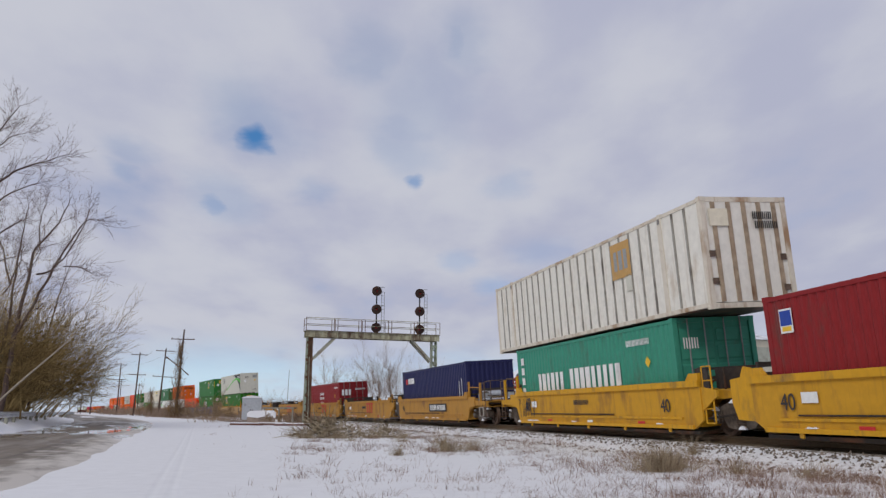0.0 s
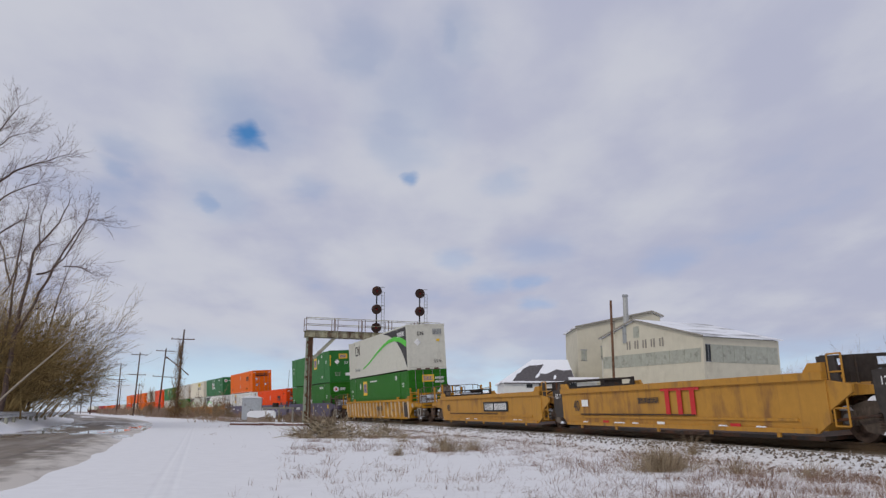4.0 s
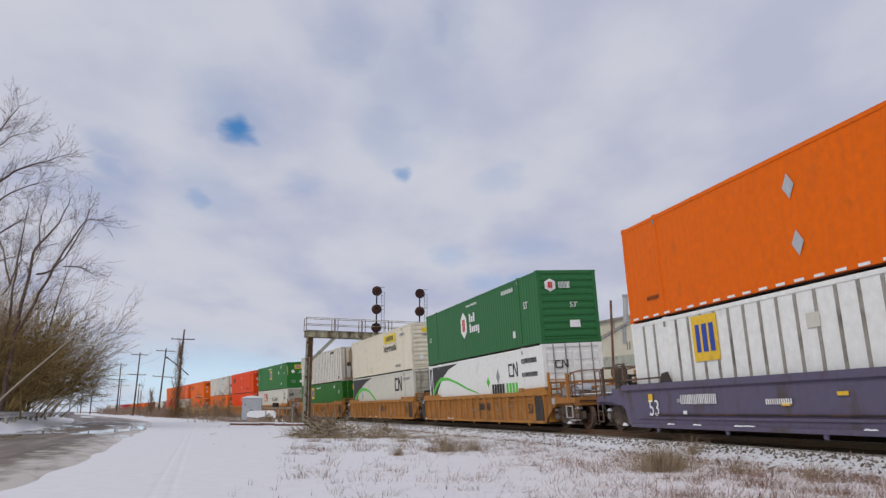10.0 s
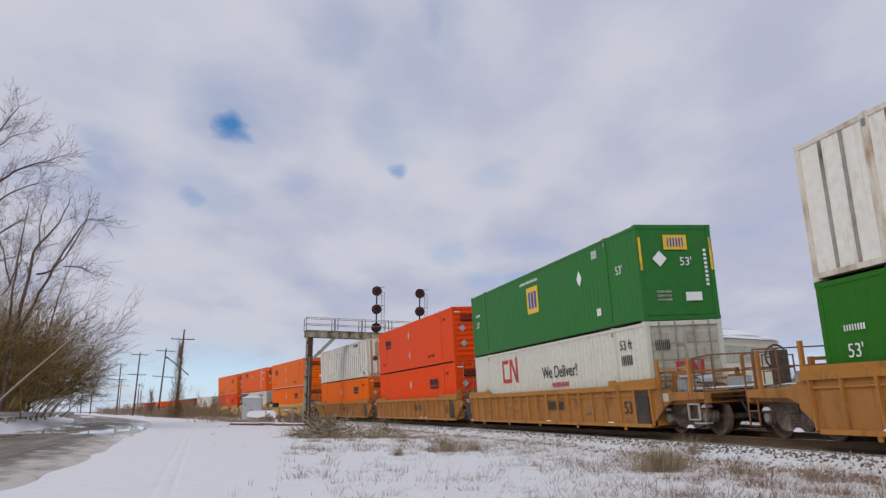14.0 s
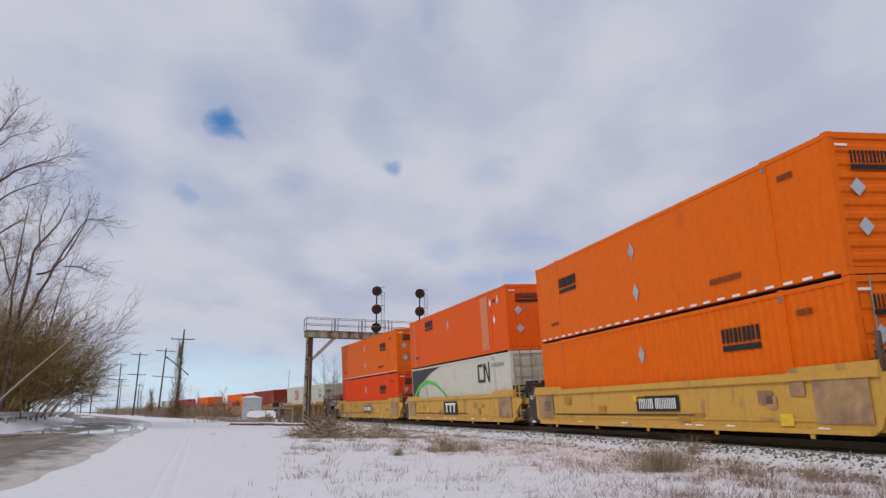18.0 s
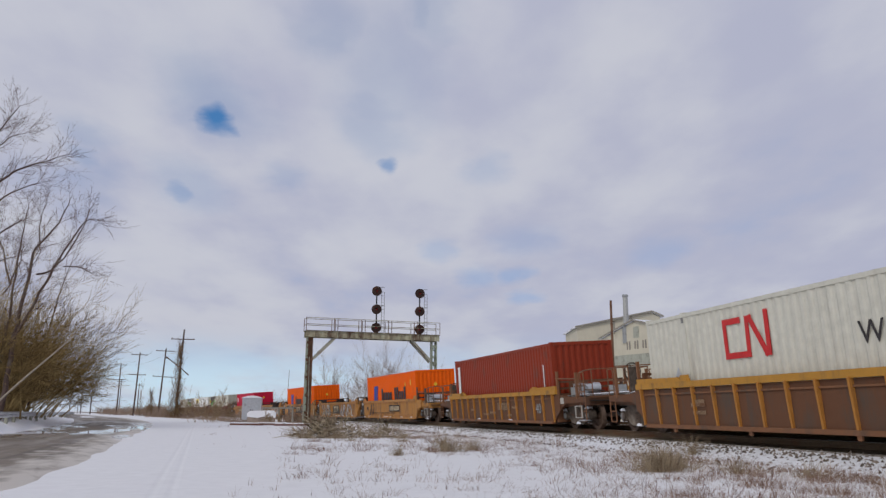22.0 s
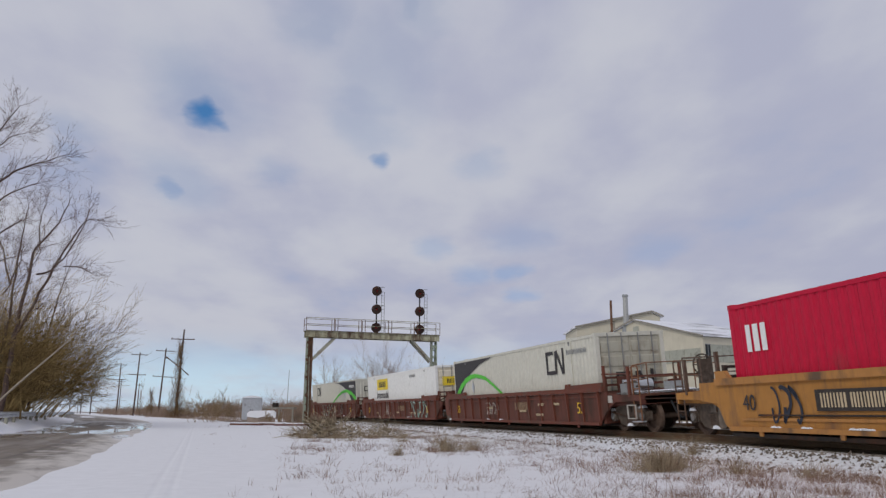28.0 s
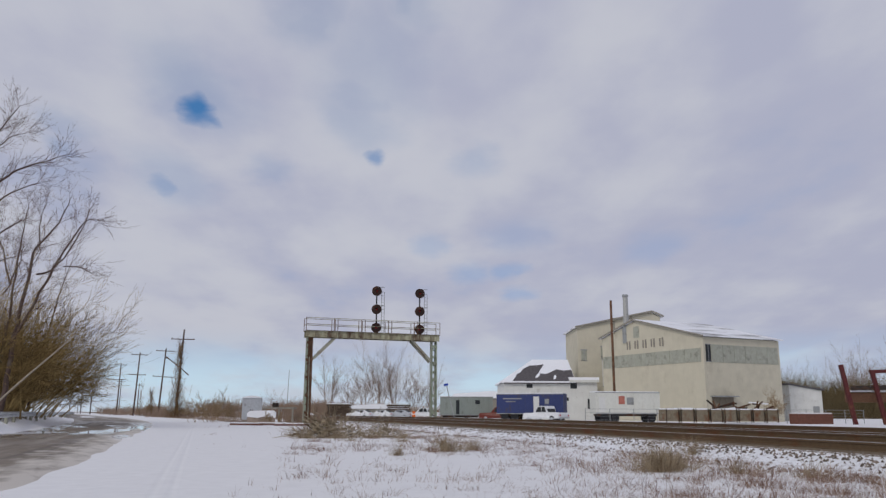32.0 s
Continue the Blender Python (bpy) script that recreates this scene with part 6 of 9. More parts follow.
def signal_bridge():
    ob = thing("signal_bridge", "rusting pale green steel signal bridge spanning the tracks", "signal bridge")
    # local x runs across the tracks from the near post, y along them
    span = 10.76
    ob.matrix_basis = Matrix.Translation((-10.9, 64.0, 0)) @ pose(0, 0, 0, 0, 0, 20.1)
    zt, zb = 7.55, 7.05
    for x, mat in ((0.0, M_RUSTED), (span, M_GREENLEG)):
        leg = new("post")
        leg.parent = ob
        leg.matrix_basis = pose(x, 0, 0)
        leg["label"] = "rust-streaked braced steel post"
        for dx in (-0.20, 0.20):
            cm = M_GREENLEG if dx < 0 else mat
            part("channel", Solid().box(dx - 0.06, -0.19, 0, dx + 0.06, -0.165, zb).box(dx - 0.06, 0.165, 0, dx + 0.06, 0.19, zb).box(dx - (0.06 if dx < 0 else -0.04), -0.165, 0, dx + (-0.04 if dx < 0 else 0.06), 0.165, zb), cm, leg)
        lace = Solid()
        n = 10
        for i in range(n):
            z0, z1 = 0.3 + i * 0.65, 0.3 + (i + 1) * 0.65
            lace.beam((-0.2, -0.19, z0), (0.2, -0.19, z1), 0.02, 0.06)
            lace.beam((0.2, 0.19, z0), (-0.2, 0.19, z1), 0.02, 0.06)
        part("lacing", lace, mat, leg)
        part("conduit", Solid().bar((-0.36, -0.24, 0.1), (-0.30, -0.24, zb), 0.035).bar((0.05, -0.27, 0.1), (-0.02, -0.24, zb - 1.6), 0.03), M_BRACE, leg, "pale cable conduit")
        for k in range(5):
            part("gusset", Solid().box(-0.27, -0.205, 0.9 + k * 1.4, 0.27, -0.19, 1.12 + k * 1.4), mat, leg)
        if x == 0.0:
            part("web", Solid().box(-0.16, -0.06, 0.1, 0.16, 0.06, zb), mat, leg)
        part("foot", Solid().box(-0.5, -0.4, -0.3, 0.5, 0.4, 0.18), surface("footing_concrete", (0.42, 0.41, 0.38), 0.9, 0, 0.1, 6, GRIME, 0.2), leg)
    for y in (-0.42, 0.42):
        g = part("girder", Solid().box(-0.38, y - 0.015, zb, span + 0.38, y + 0.015, zt).box(-0.4, y - 0.11, zt - 0.03, span + 0.4, y + 0.11, zt).box(-0.4, y - 0.11, zb, span + 0.4, y + 0.11, zb + 0.03), M_OLDGREEN, ob, "pale green plate girder streaked with rust")
        stiff = Solid().box(-0.02, -0.1, zb + 0.03, 0.02, 0.1, zt - 0.03).mesh("stiffener", M_OLDGREEN)
        for i in range(12):
            part("stiffener", stiff, M_OLDGREEN, g, m=pose(0.4 + i * (span - 0.8) / 11, y, 0))
    part("walkway", Solid().box(-0.4, -0.52, zt + 0.004, span + 0.4, 0.52, zt + 0.05), M_STEEL, ob)
    for y in (-0.5, 0.5):
        r = new("railing")
        r.parent = ob
        for z in (zt + 0.55, zt + 1.08):
            part("rail_bar", Solid().bar((-0.4, y, z), (span + 0.4, y, z), 0.025), M_OLDGREEN, r)
        up = Solid().bar((0, 0, zt), (0, 0, zt + 1.08), 0.028).mesh("upright", M_RUSTED)
        for i in range(6):
            part("upright", up, M_RUSTED, r, m=pose(-0.4 + i * (span + 0.8) / 5, y, 0))
            if 0 < i < 5:
                part("upright", up, M_RUSTED, r, m=pose(-0.1 + i * (span + 0.8) / 5, y, 0))
    for x0, sx in ((0.3, 1), (span - 0.3, -1)):
        for y in (-0.3, 0.3):
            part("knee_brace", Solid().beam((x0, y, zb - 1.75), (x0 + sx * 1.75, y, zb), 0.14, 0.2), M_BRACE, ob)
    return ob


def block_signal(m, top):
    ob = thing("railway_signal", "black three-disc railway signal mast on the signal bridge", "railway signal", "signals on the bridge", m)
    part("mast", Solid().bar((0, 0, 0), (0, 0, top), 0.06, n=8), M_BLACK, ob)
    part("base", Solid().box(-0.14, -0.14, 0, 0.14, 0.14, 0.1), M_STEEL, ob)
    for i in range(3):
        z = 0.42 + i * (top - 0.50) / 2
        hd = new("signal_head")
        hd.parent = ob
        hd.matrix_basis = pose(0, -0.14, z)
        part("target", Solid().disc((0, 0), 0.42, -0.02, 0.02, "y", 28), M_DISC, hd)
        part("housing", Solid().box(-0.14, 0.02, -0.17, 0.14, 0.34, 0.17), M_BLACK, hd)
        part("lens", Solid().disc((0, 0), 0.1, -0.05, -0.021, "y", 16), M_LENS, hd, "dull red unlit lens")
        hood = Solid()
        for k in range(10):
            a0, a1 = math.pi * k / 10, math.pi * (k + 1) / 10
            hood.add([(0.13 * math.cos(a0), -0.3, 0.13 * math.sin(a0)), (0.13 * math.cos(a1), -0.3, 0.13 * math.sin(a1)), (0.13 * math.cos(a1), -0.02, 0.13 * math.sin(a1)), (0.13 * math.cos(a0), -0.02, 0.13 * math.sin(a0))], [(0, 1, 2, 3)])
        part("hood", hood, M_BLACK, hd)
        part("bracket", Solid().box(0.05, 0.12, 0.34, 0.68, 0.18, 0.38), M_GREY, ob, m=pose(0, -0.14, z))
    l = Solid()
    for x in (0.42, 0.66):
        l.bar((x, 0.1, 0.0), (x, 0.1, top - 0.1), 0.022)
    for i in range(int(top / 0.3)):
        l.bar((0.42, 0.1, 0.2 + i * 0.3), (0.66, 0.1, 0.2 + i * 0.3), 0.013)
    part("ladder", l, M_GREY, ob, "thin grey access ladder")
    return ob


bridge = signal_bridge()
_bm = Matrix.Translation((-10.9, 64.0, 0)) @ pose(0, 0, 0, 0, 0, 20.1)
block_signal(_bm @ pose(5.55, -0.2, 7.6, 0, 0, -14), 3.62)
block_signal(_bm @ pose(9.4, -0.2, 7.6, 0, 0, -14), 3.62)


# ---------------------------------------------------------------- bare trees and brush
M_BARK = surface("grey_brown_bark", (0.11, 0.075, 0.062), 0.9, 0, 0.25, 12, (0.2, 0.17, 0.13), 0.2, bump=0.3)
M_TWIG = surface("brown_twigs", (0.15, 0.105, 0.07), 0.9, 0, 0.25, 12)
M_SCRUB = surface("dark_scrub_twigs", (0.27, 0.20, 0.10), 0.9, 0, 0.3, 9)


def islands(m, dark, pale):
    """Every twig its own shade between two colours."""
    nt = m.node_tree
    b = nt.nodes["Principled BSDF"]
    g = nt.nodes.new("ShaderNodeNewGeometry")
    x = nt.nodes.new("ShaderNodeMix")
    x.data_type = "RGBA"
    nt.links.new(g.outputs["Random Per Island"], x.inputs[0])
    x.inputs[6].default_value, x.inputs[7].default_value = (*dark, 1), (*pale, 1)
    nt.links.new(x.outputs[2], b.inputs["Base Color"])


islands(M_SCRUB, (0.075, 0.048, 0.018), (0.44, 0.31, 0.13))
islands(M_TWIG, (0.075, 0.045, 0.042), (0.19, 0.125, 0.105))
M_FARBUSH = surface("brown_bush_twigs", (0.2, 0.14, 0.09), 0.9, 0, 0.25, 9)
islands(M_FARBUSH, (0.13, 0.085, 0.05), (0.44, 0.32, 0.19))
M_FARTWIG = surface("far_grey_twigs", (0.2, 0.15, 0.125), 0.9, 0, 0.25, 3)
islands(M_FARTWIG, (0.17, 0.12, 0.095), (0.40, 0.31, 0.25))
M_VINE = surface("dead_vine", (0.12, 0.075, 0.05), 0.95, 0, 0.3, 9)
islands(M_VINE, (0.07, 0.038, 0.02), (0.26, 0.165, 0.08))
M_DRYGRASS = surface("dry_grass", (0.24, 0.18, 0.13), 0.9, 0, 0.25, 3, (0.17, 0.09, 0.075), 0.4, world_space=True)

islands(M_DRYGRASS, (0.11, 0.055, 0.045), (0.38, 0.265, 0.19))


def plain_mesh(s, name, material):
    me = bpy.data.meshes.new(name)
    me.from_pydata(s.v, [], s.f)
    me.materials.append(material)
    return me


def twist(d, angle, rr):
    ax = d.orthogonal().normalized()
    ax.rotate(Matrix.Rotation(rr.uniform(0, 6.2832), 3, d))
    return (Matrix.Rotation(angle, 3, ax) @ d).normalized()


def limb(s, p, d, length, r, n=5, bend=0.1, rr=random, steps=3, r_end=None):
    """A crooked tapering limb; returns the joints along it."""
    out = [(p.copy(), d.copy(), r)]
    r1 = r_end if r_end is not None else r * 0.55
    for i in range(steps):
        q = p + d * (length / steps)
        ra, rb = r + (r1 - r) * i / steps, r + (r1 - r) * (i + 1) / steps
        quick_bar(s, p, q, ra, rb, n)
        p = q
        d = twist(d, rr.uniform(0, bend), rr)
        d = (d + Vector((0, 0, 0.04))).normalized()
        out.append((p.copy(), d.copy(), rb))
    return out


def quick_bar(s, p, q, r, r2, n):
    d = (q - p).normalized()
    a = d.orthogonal().normalized()
    b = d.cross(a)
    k = len(s.v)
    for c, rad in ((p, r), (q, r2)):
        for i in range(n):
            t = 6.2832 * i / n
            s.v.append(tuple(c + (a * math.cos(t) + b * math.sin(t)) * rad))
    for i in range(n):
        j = (i + 1) % n
        s.f.append((k + i, k + j, k + j + n, k + i + n))


def grow(wood, twigs, p, d, length, r, level, rr, spread=0.6, lean=None, sub=(5, 5, 5, 4), crook=0.16, up=0.10, thin=0.0055):
    n = 7 if level == 0 else 5 if level == 1 else 3
    joints = limb(wood if level < 2 else twigs, p, d, length, r, n, crook if level else 0.08, rr, 5 if level == 0 else 3, r * (0.35 if level == 0 else 0.4))
    if level >= len(sub):
        return
    m = sub[level]
    for i in range(m):
        t = (0.32 + 0.66 * (i + rr.random() * 0.7) / m) if level == 0 else (0.2 + 0.78 * (i + rr.random()) / m)
        t = min(t, 0.99)
        k = t * (len(joints) - 1)
        j = int(k)
        a, b = joints[j], joints[min(j + 1, len(joints) - 1)]
        q = a[0].lerp(b[0], k - j)
        dd = twist(a[1], rr.uniform(0.35, spread + 0.25), rr)
        dd = (dd + Vector((0, 0, up)) + (lean * 0.22 if lean else Vector((0, 0, 0)))).normalized()
        grow(wood, twigs, q, dd, length * rr.uniform(0.38, 0.58) * (1.15 - 0.5 * t if level == 0 else 1), max(thin, a[2] * rr.uniform(0.42, 0.6)), level + 1, rr, spread, lean, sub, crook, up, thin)
    j = joints[-1]
    grow(wood, twigs, j[0], j[1], length * 0.55, max(thin, j[2]), level + 1, rr, spread, lean, sub, crook, up, thin)


def bare_tree(x, y, height, trunk_r, seed, label, lean=None, sub=(9, 5, 5, 4), tilt=0.0, stems=1, group="", spread=0.6, name="tree", category="tree", crook=0.16, up=0.10, thin=0.0055, bark=None, twig=None):
    rr = random.Random(seed)
    ob = thing(name, label, category, group, Matrix.Translation((x, y, ground_z(x, y) - 0.05)))
    wood, twigs = Solid(), Solid()
    for k in range(stems):
        d = Vector((rr.uniform(-0.12, 0.12) * (1 + stems * 0.5), rr.uniform(-0.12, 0.12) * (1 + stems * 0.5), 1))
        if lean:
            d += lean * tilt
        h = height * (rr.uniform(0.68, 0.82) if stems == 1 else rr.uniform(0.45, 0.8))
        if stems > 1:
            wood = Solid()
        grow(wood, twigs, Vector((rr.uniform(-0.25, 0.25) * (stems - 1), rr.uniform(-0.25, 0.25) * (stems - 1), 0)), d.normalized(), h, trunk_r * (1 if stems == 1 else rr.uniform(0.35, 0.7)), 0, rr, spread, lean, sub, crook, up, thin)
        if stems > 1:
            part("stem", plain_mesh(wood, "stem", bark or M_BARK), None, ob)
    if stems == 1:
        part("trunk", plain_mesh(wood, "trunk", bark or M_BARK), None, ob)
    if twigs.v:
        part("crown", plain_mesh(twigs, "crown", twig or M_TWIG), None, ob, "bare winter twigs")
    return ob


RIGHT = Vector((1, -0.15, 0))


def limbed_tree(x, y, seed, label, limbs, twig_length):
    """A bare tree drawn by its main limbs: (across, up) joints, radius at both ends and the number of side branches."""
    rr = random.Random(seed)
    ob = thing("tree", label, "tree", m=Matrix.Translation((x, y, ground_z(x, y) - 0.05)))
    twigs = Solid()
    for joints, r0, r1, n in limbs:
        wood = Solid()
        bow = rr.uniform(-0.25, 0.25)
        way = [p for p in smooth_line(joints, 5)]
        pts = [Vector((p.x + rr.gauss(0, 0.03), bow * p.y * 0.3 + rr.gauss(0, 0.03), p.y)) for p in way]
        m = len(pts) - 1
        for i in range(m):
            quick_bar(wood, pts[i], pts[i + 1], r0 + (r1 - r0) * i / m, r0 + (r1 - r0) * (i + 1) / m, 7)
        for k in range(n):
            t = (0.12 + 0.86 * (k + rr.random()) / n) * m
            i = min(m - 1, int(t))
            q = pts[i].lerp(pts[i + 1], t - i)
            d = twist((pts[i + 1] - pts[i]).normalized(), rr.uniform(0.45, 1.0), rr)
            d = (d + Vector((0.1, 0, 0.25))).normalized()
            grow(wood, twigs, q, d, twig_length * rr.uniform(0.5, 1.25), max(0.011, (r0 + (r1 - r0) * t / m) * 0.33), 2, rr, 0.9, None, (0, 0, 5, 3), 0.22, 0.08, 0.007)
        nm = "trunk" if joints[0] == (0, 0) else "limb"
        part(nm, plain_mesh(wood, nm, M_BARK), None, ob)
    part("crown", plain_mesh(twigs, "crown", M_TWIG), None, ob, "bare winter twigs")
    return ob


# roadside trees across the road
limbed_tree(-25.6, 46, 61, "bare deciduous tree forking into upswept limbs over the verge", (
    (((0, 0), (0.25, 2.2), (0.3, 4.2), (0.5, 5.8)), 0.17, 0.12, 0), (((0.5, 5.8), (0.95, 8.6), (1.15, 10.0), (2.4, 11.6), (3.0, 13.3)), 0.11, 0.018, 17),
    (((0.95, 8.6), (1.9, 8.95), (3.1, 10.9), (3.7, 12.9)), 0.07, 0.015, 13), (((0.3, 4.3), (1.6, 6.8), (2.75, 9.3), (4.1, 11.5), (4.7, 11.7)), 0.10, 0.015, 18),
    (((2.7, 9.0), (3.6, 9.0), (4.4, 8.6)), 0.04, 0.012, 7), (((1.15, 10.0), (1.0, 11.6), (1.2, 13.2)), 0.05, 0.012, 8)), 1.25)
limbed_tree(-27.2, 46.3, 62, "slim bare tree with a straight trunk behind the guardrail", (
    (((0, 0), (1.1, 5.0), (1.15, 7.2), (1.2, 11.0), (1.3, 13.2)), 0.11, 0.02, 18), (((1.15, 8.0), (0.3, 10.5), (-0.2, 12.5)), 0.06, 0.015, 9),
    (((1.15, 7.2), (1.9, 9.0), (2.1, 10.2)), 0.05, 0.012, 8)), 1.2)
limbed_tree(-29.5, 46.5, 63, "tall bare deciduous tree with long outstretched limbs", (
    (((0, 0), (0.3, 8.0), (0.8, 13.0), (1.3, 18.0)), 0.24, 0.06, 6), (((0.6, 11.5), (2.4, 13.4), (4.4, 14.3)), 0.09, 0.014, 16),
    (((0.9, 14.0), (2.2, 15.3), (4.0, 16.0), (5.8, 16.6)), 0.09, 0.012, 20), (((1.2, 17.0), (2.0, 18.0), (2.9, 19.3)), 0.07, 0.014, 13),
    (((1.0, 15.5), (2.4, 17.0), (3.6, 17.4)), 0.06, 0.012, 13), (((0.5, 10.0), (2.5, 11.6), (3.4, 12.2)), 0.08, 0.014, 13), (((0.4, 8.5), (2.2, 9.4), (3.4, 9.8)), 0.07, 0.014, 10)), 1.35)
bare_tree(-34.5, 66, 11.0, 0.15, 15, "bare roadside tree among dense scrub", sub=(9, 5, 4), spread=0.8, crook=0.35, up=0.04, thin=0.012, lean=RIGHT, tilt=0.1)
for i, (x, y, h) in enumerate(((-27, 49, 8.5), (-29, 53, 9.0), (-28.5, 57, 8.0), (-30.0, 61, 7.6), (-30.6, 66, 7.4), (-34.0, 72, 7.0), (-34, 52, 9), (-36, 59, 9), (-38, 68, 8), (-27.4, 52, 6.5), (-28.3, 56, 6.5), (-29.8, 61, 6.0), (-26.4, 48.5, 6.5), (-30.3, 58, 7.5), (-33, 64, 8.5), (-27.6, 47, 8), (-30.5, 51, 8.5))):
    bare_tree(x - 1.0 - max(0, y - 50) * 0.12, y, h, 0.085, 40 + i, "dense leafless roadside shrub leaning over the verge", lean=RIGHT, tilt=0.55, stems=8, sub=(7, 5, 4), spread=0.9, crook=0.3, up=0.05, thin=0.011,
              group="roadside thicket", name="shrub", category="shrub", bark=M_SCRUB, twig=M_SCRUB)
for i, (x, y, h, k) in enumerate(((-22.8, 76, 2.6, 9), (-22.4, 79, 1.5, 6), (41.6, 99, 3.6, 5), (10.5, 99.5, 1.6, 5), (-15.0, 71, 0.9, 5))):
    bare_tree(x, y, h, 0.05, 90 + i, "small leafless bush in the snow", stems=k, sub=(7, 5, 4), spread=0.8, crook=0.3, up=0.06, thin=0.012, group="small leafless bushes", name="shrub", category="shrub", bark=M_FARBUSH, twig=M_FARBUSH)
# one pale leaning trunk in the thicket
_o = thing("fallen_trunk", "pale bare trunk leaning out of the thicket", "tree trunk")
_s = Solid()
limb(_s, Vector((-26.2, 44.6, 0.35)), Vector((0.72, 0.0, 0.70)).normalized(), 7.2, 0.07, 7, 0.06, random.Random(5), 5, 0.04)
part("trunk", plain_mesh(_s, "trunk", surface("pale_bare_wood", (0.34, 0.29, 0.23), 0.8, 0, 0.12, 8)), None, _o)

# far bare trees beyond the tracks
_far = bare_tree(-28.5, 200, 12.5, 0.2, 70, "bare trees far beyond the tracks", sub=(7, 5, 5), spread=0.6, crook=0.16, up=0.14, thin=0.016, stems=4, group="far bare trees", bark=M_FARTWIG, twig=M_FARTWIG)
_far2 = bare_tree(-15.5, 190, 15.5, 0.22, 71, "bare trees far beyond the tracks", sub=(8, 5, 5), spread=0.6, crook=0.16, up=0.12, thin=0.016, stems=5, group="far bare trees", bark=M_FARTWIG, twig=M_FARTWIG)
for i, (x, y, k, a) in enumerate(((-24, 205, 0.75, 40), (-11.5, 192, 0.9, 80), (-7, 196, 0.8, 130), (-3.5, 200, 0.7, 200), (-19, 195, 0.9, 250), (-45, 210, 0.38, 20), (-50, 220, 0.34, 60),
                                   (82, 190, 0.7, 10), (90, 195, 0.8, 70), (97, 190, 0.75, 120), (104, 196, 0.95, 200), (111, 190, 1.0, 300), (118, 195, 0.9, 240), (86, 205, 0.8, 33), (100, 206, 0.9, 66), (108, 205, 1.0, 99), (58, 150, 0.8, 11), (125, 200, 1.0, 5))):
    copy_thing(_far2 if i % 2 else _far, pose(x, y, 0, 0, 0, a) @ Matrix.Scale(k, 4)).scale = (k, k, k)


def thicket(name, label, strip, n, h0, h1, seed, material, lean=0.25, fat=1.0):
    """A band of upright twigs: (x, y) along a strip of segments with depth."""
    rr = random.Random(seed)
    s = Solid()
    for i in range(n):
        x0, y0, x1, y1, depth = rr.choice(strip)
        t = rr.random()
        x, y = x0 + (x1 - x0) * t, y0 + (y1 - y0) * t + rr.uniform(0, depth)
        h = rr.uniform(h0, h1) * (0.7 + 0.5 * noise.noise((x * 0.12, y * 0.05, seed)))
        p = Vector((x, y, ground_z(x, y) - 0.05))
        d = Vector((rr.gauss(0, lean), rr.gauss(0, lean), 1)).normalized()
        q = p + d * h * 0.55
        quick_bar(s, p, q, 0.035 * fat, 0.022 * fat, 3)
        for k in range(5):
            e = q - d * h * rr.uniform(0, 0.35)
            quick_bar(s, e, e + twist(d, rr.uniform(0.1, 0.7), rr) * h * rr.uniform(0.25, 0.5), 0.02 * fat, 0.008 * fat, 3)
    ob = tagged(new(name, plain_mesh(s, name, material)), label, "scrub", kind="stuff")
    return ob


M_DARKSCRUB = surface("dark_olive_scrub", (0.15, 0.115, 0.06), 0.95, 0, 0.25, 2)
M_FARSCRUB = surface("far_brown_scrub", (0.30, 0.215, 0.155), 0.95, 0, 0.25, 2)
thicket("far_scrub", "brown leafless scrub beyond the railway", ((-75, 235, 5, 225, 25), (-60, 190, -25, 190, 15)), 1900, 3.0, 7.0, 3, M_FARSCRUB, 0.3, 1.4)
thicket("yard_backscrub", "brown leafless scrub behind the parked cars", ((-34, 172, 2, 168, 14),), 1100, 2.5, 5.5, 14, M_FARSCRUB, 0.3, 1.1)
thicket("yard_scrub", "dark leafless scrub behind the yard", ((75, 185, 135, 180, 30), (72, 176, 135, 172, 8)), 8500, 5, 14, 4, M_DARKSCRUB, 0.28, 1.7)
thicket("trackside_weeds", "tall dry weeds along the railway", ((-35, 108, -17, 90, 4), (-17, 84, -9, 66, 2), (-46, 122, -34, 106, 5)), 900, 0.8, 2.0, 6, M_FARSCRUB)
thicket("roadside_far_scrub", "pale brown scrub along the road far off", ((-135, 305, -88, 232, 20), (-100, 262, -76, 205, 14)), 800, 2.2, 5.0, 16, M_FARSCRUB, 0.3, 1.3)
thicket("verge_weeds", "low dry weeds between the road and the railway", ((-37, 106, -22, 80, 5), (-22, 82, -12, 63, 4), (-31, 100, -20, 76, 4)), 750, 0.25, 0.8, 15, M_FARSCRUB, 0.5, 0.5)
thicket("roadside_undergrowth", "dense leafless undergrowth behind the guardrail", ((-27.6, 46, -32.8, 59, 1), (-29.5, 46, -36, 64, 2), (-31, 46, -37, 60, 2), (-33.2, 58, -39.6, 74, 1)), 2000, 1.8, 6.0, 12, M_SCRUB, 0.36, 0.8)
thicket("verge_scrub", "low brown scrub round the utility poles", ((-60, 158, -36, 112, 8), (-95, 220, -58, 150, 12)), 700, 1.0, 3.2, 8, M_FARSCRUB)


# ---------------------------------------------------------------- utility poles
M_POLE = surface("tarred_pole_wood", (0.085, 0.05, 0.038), 0.9, 0, 0.2, 10, (0.16, 0.11, 0.08), 0.25, bump=0.3)
M_GLASS_INS = surface("glazed_insulator", (0.25, 0.22, 0.2), 0.25, 0, 0.1, 10)


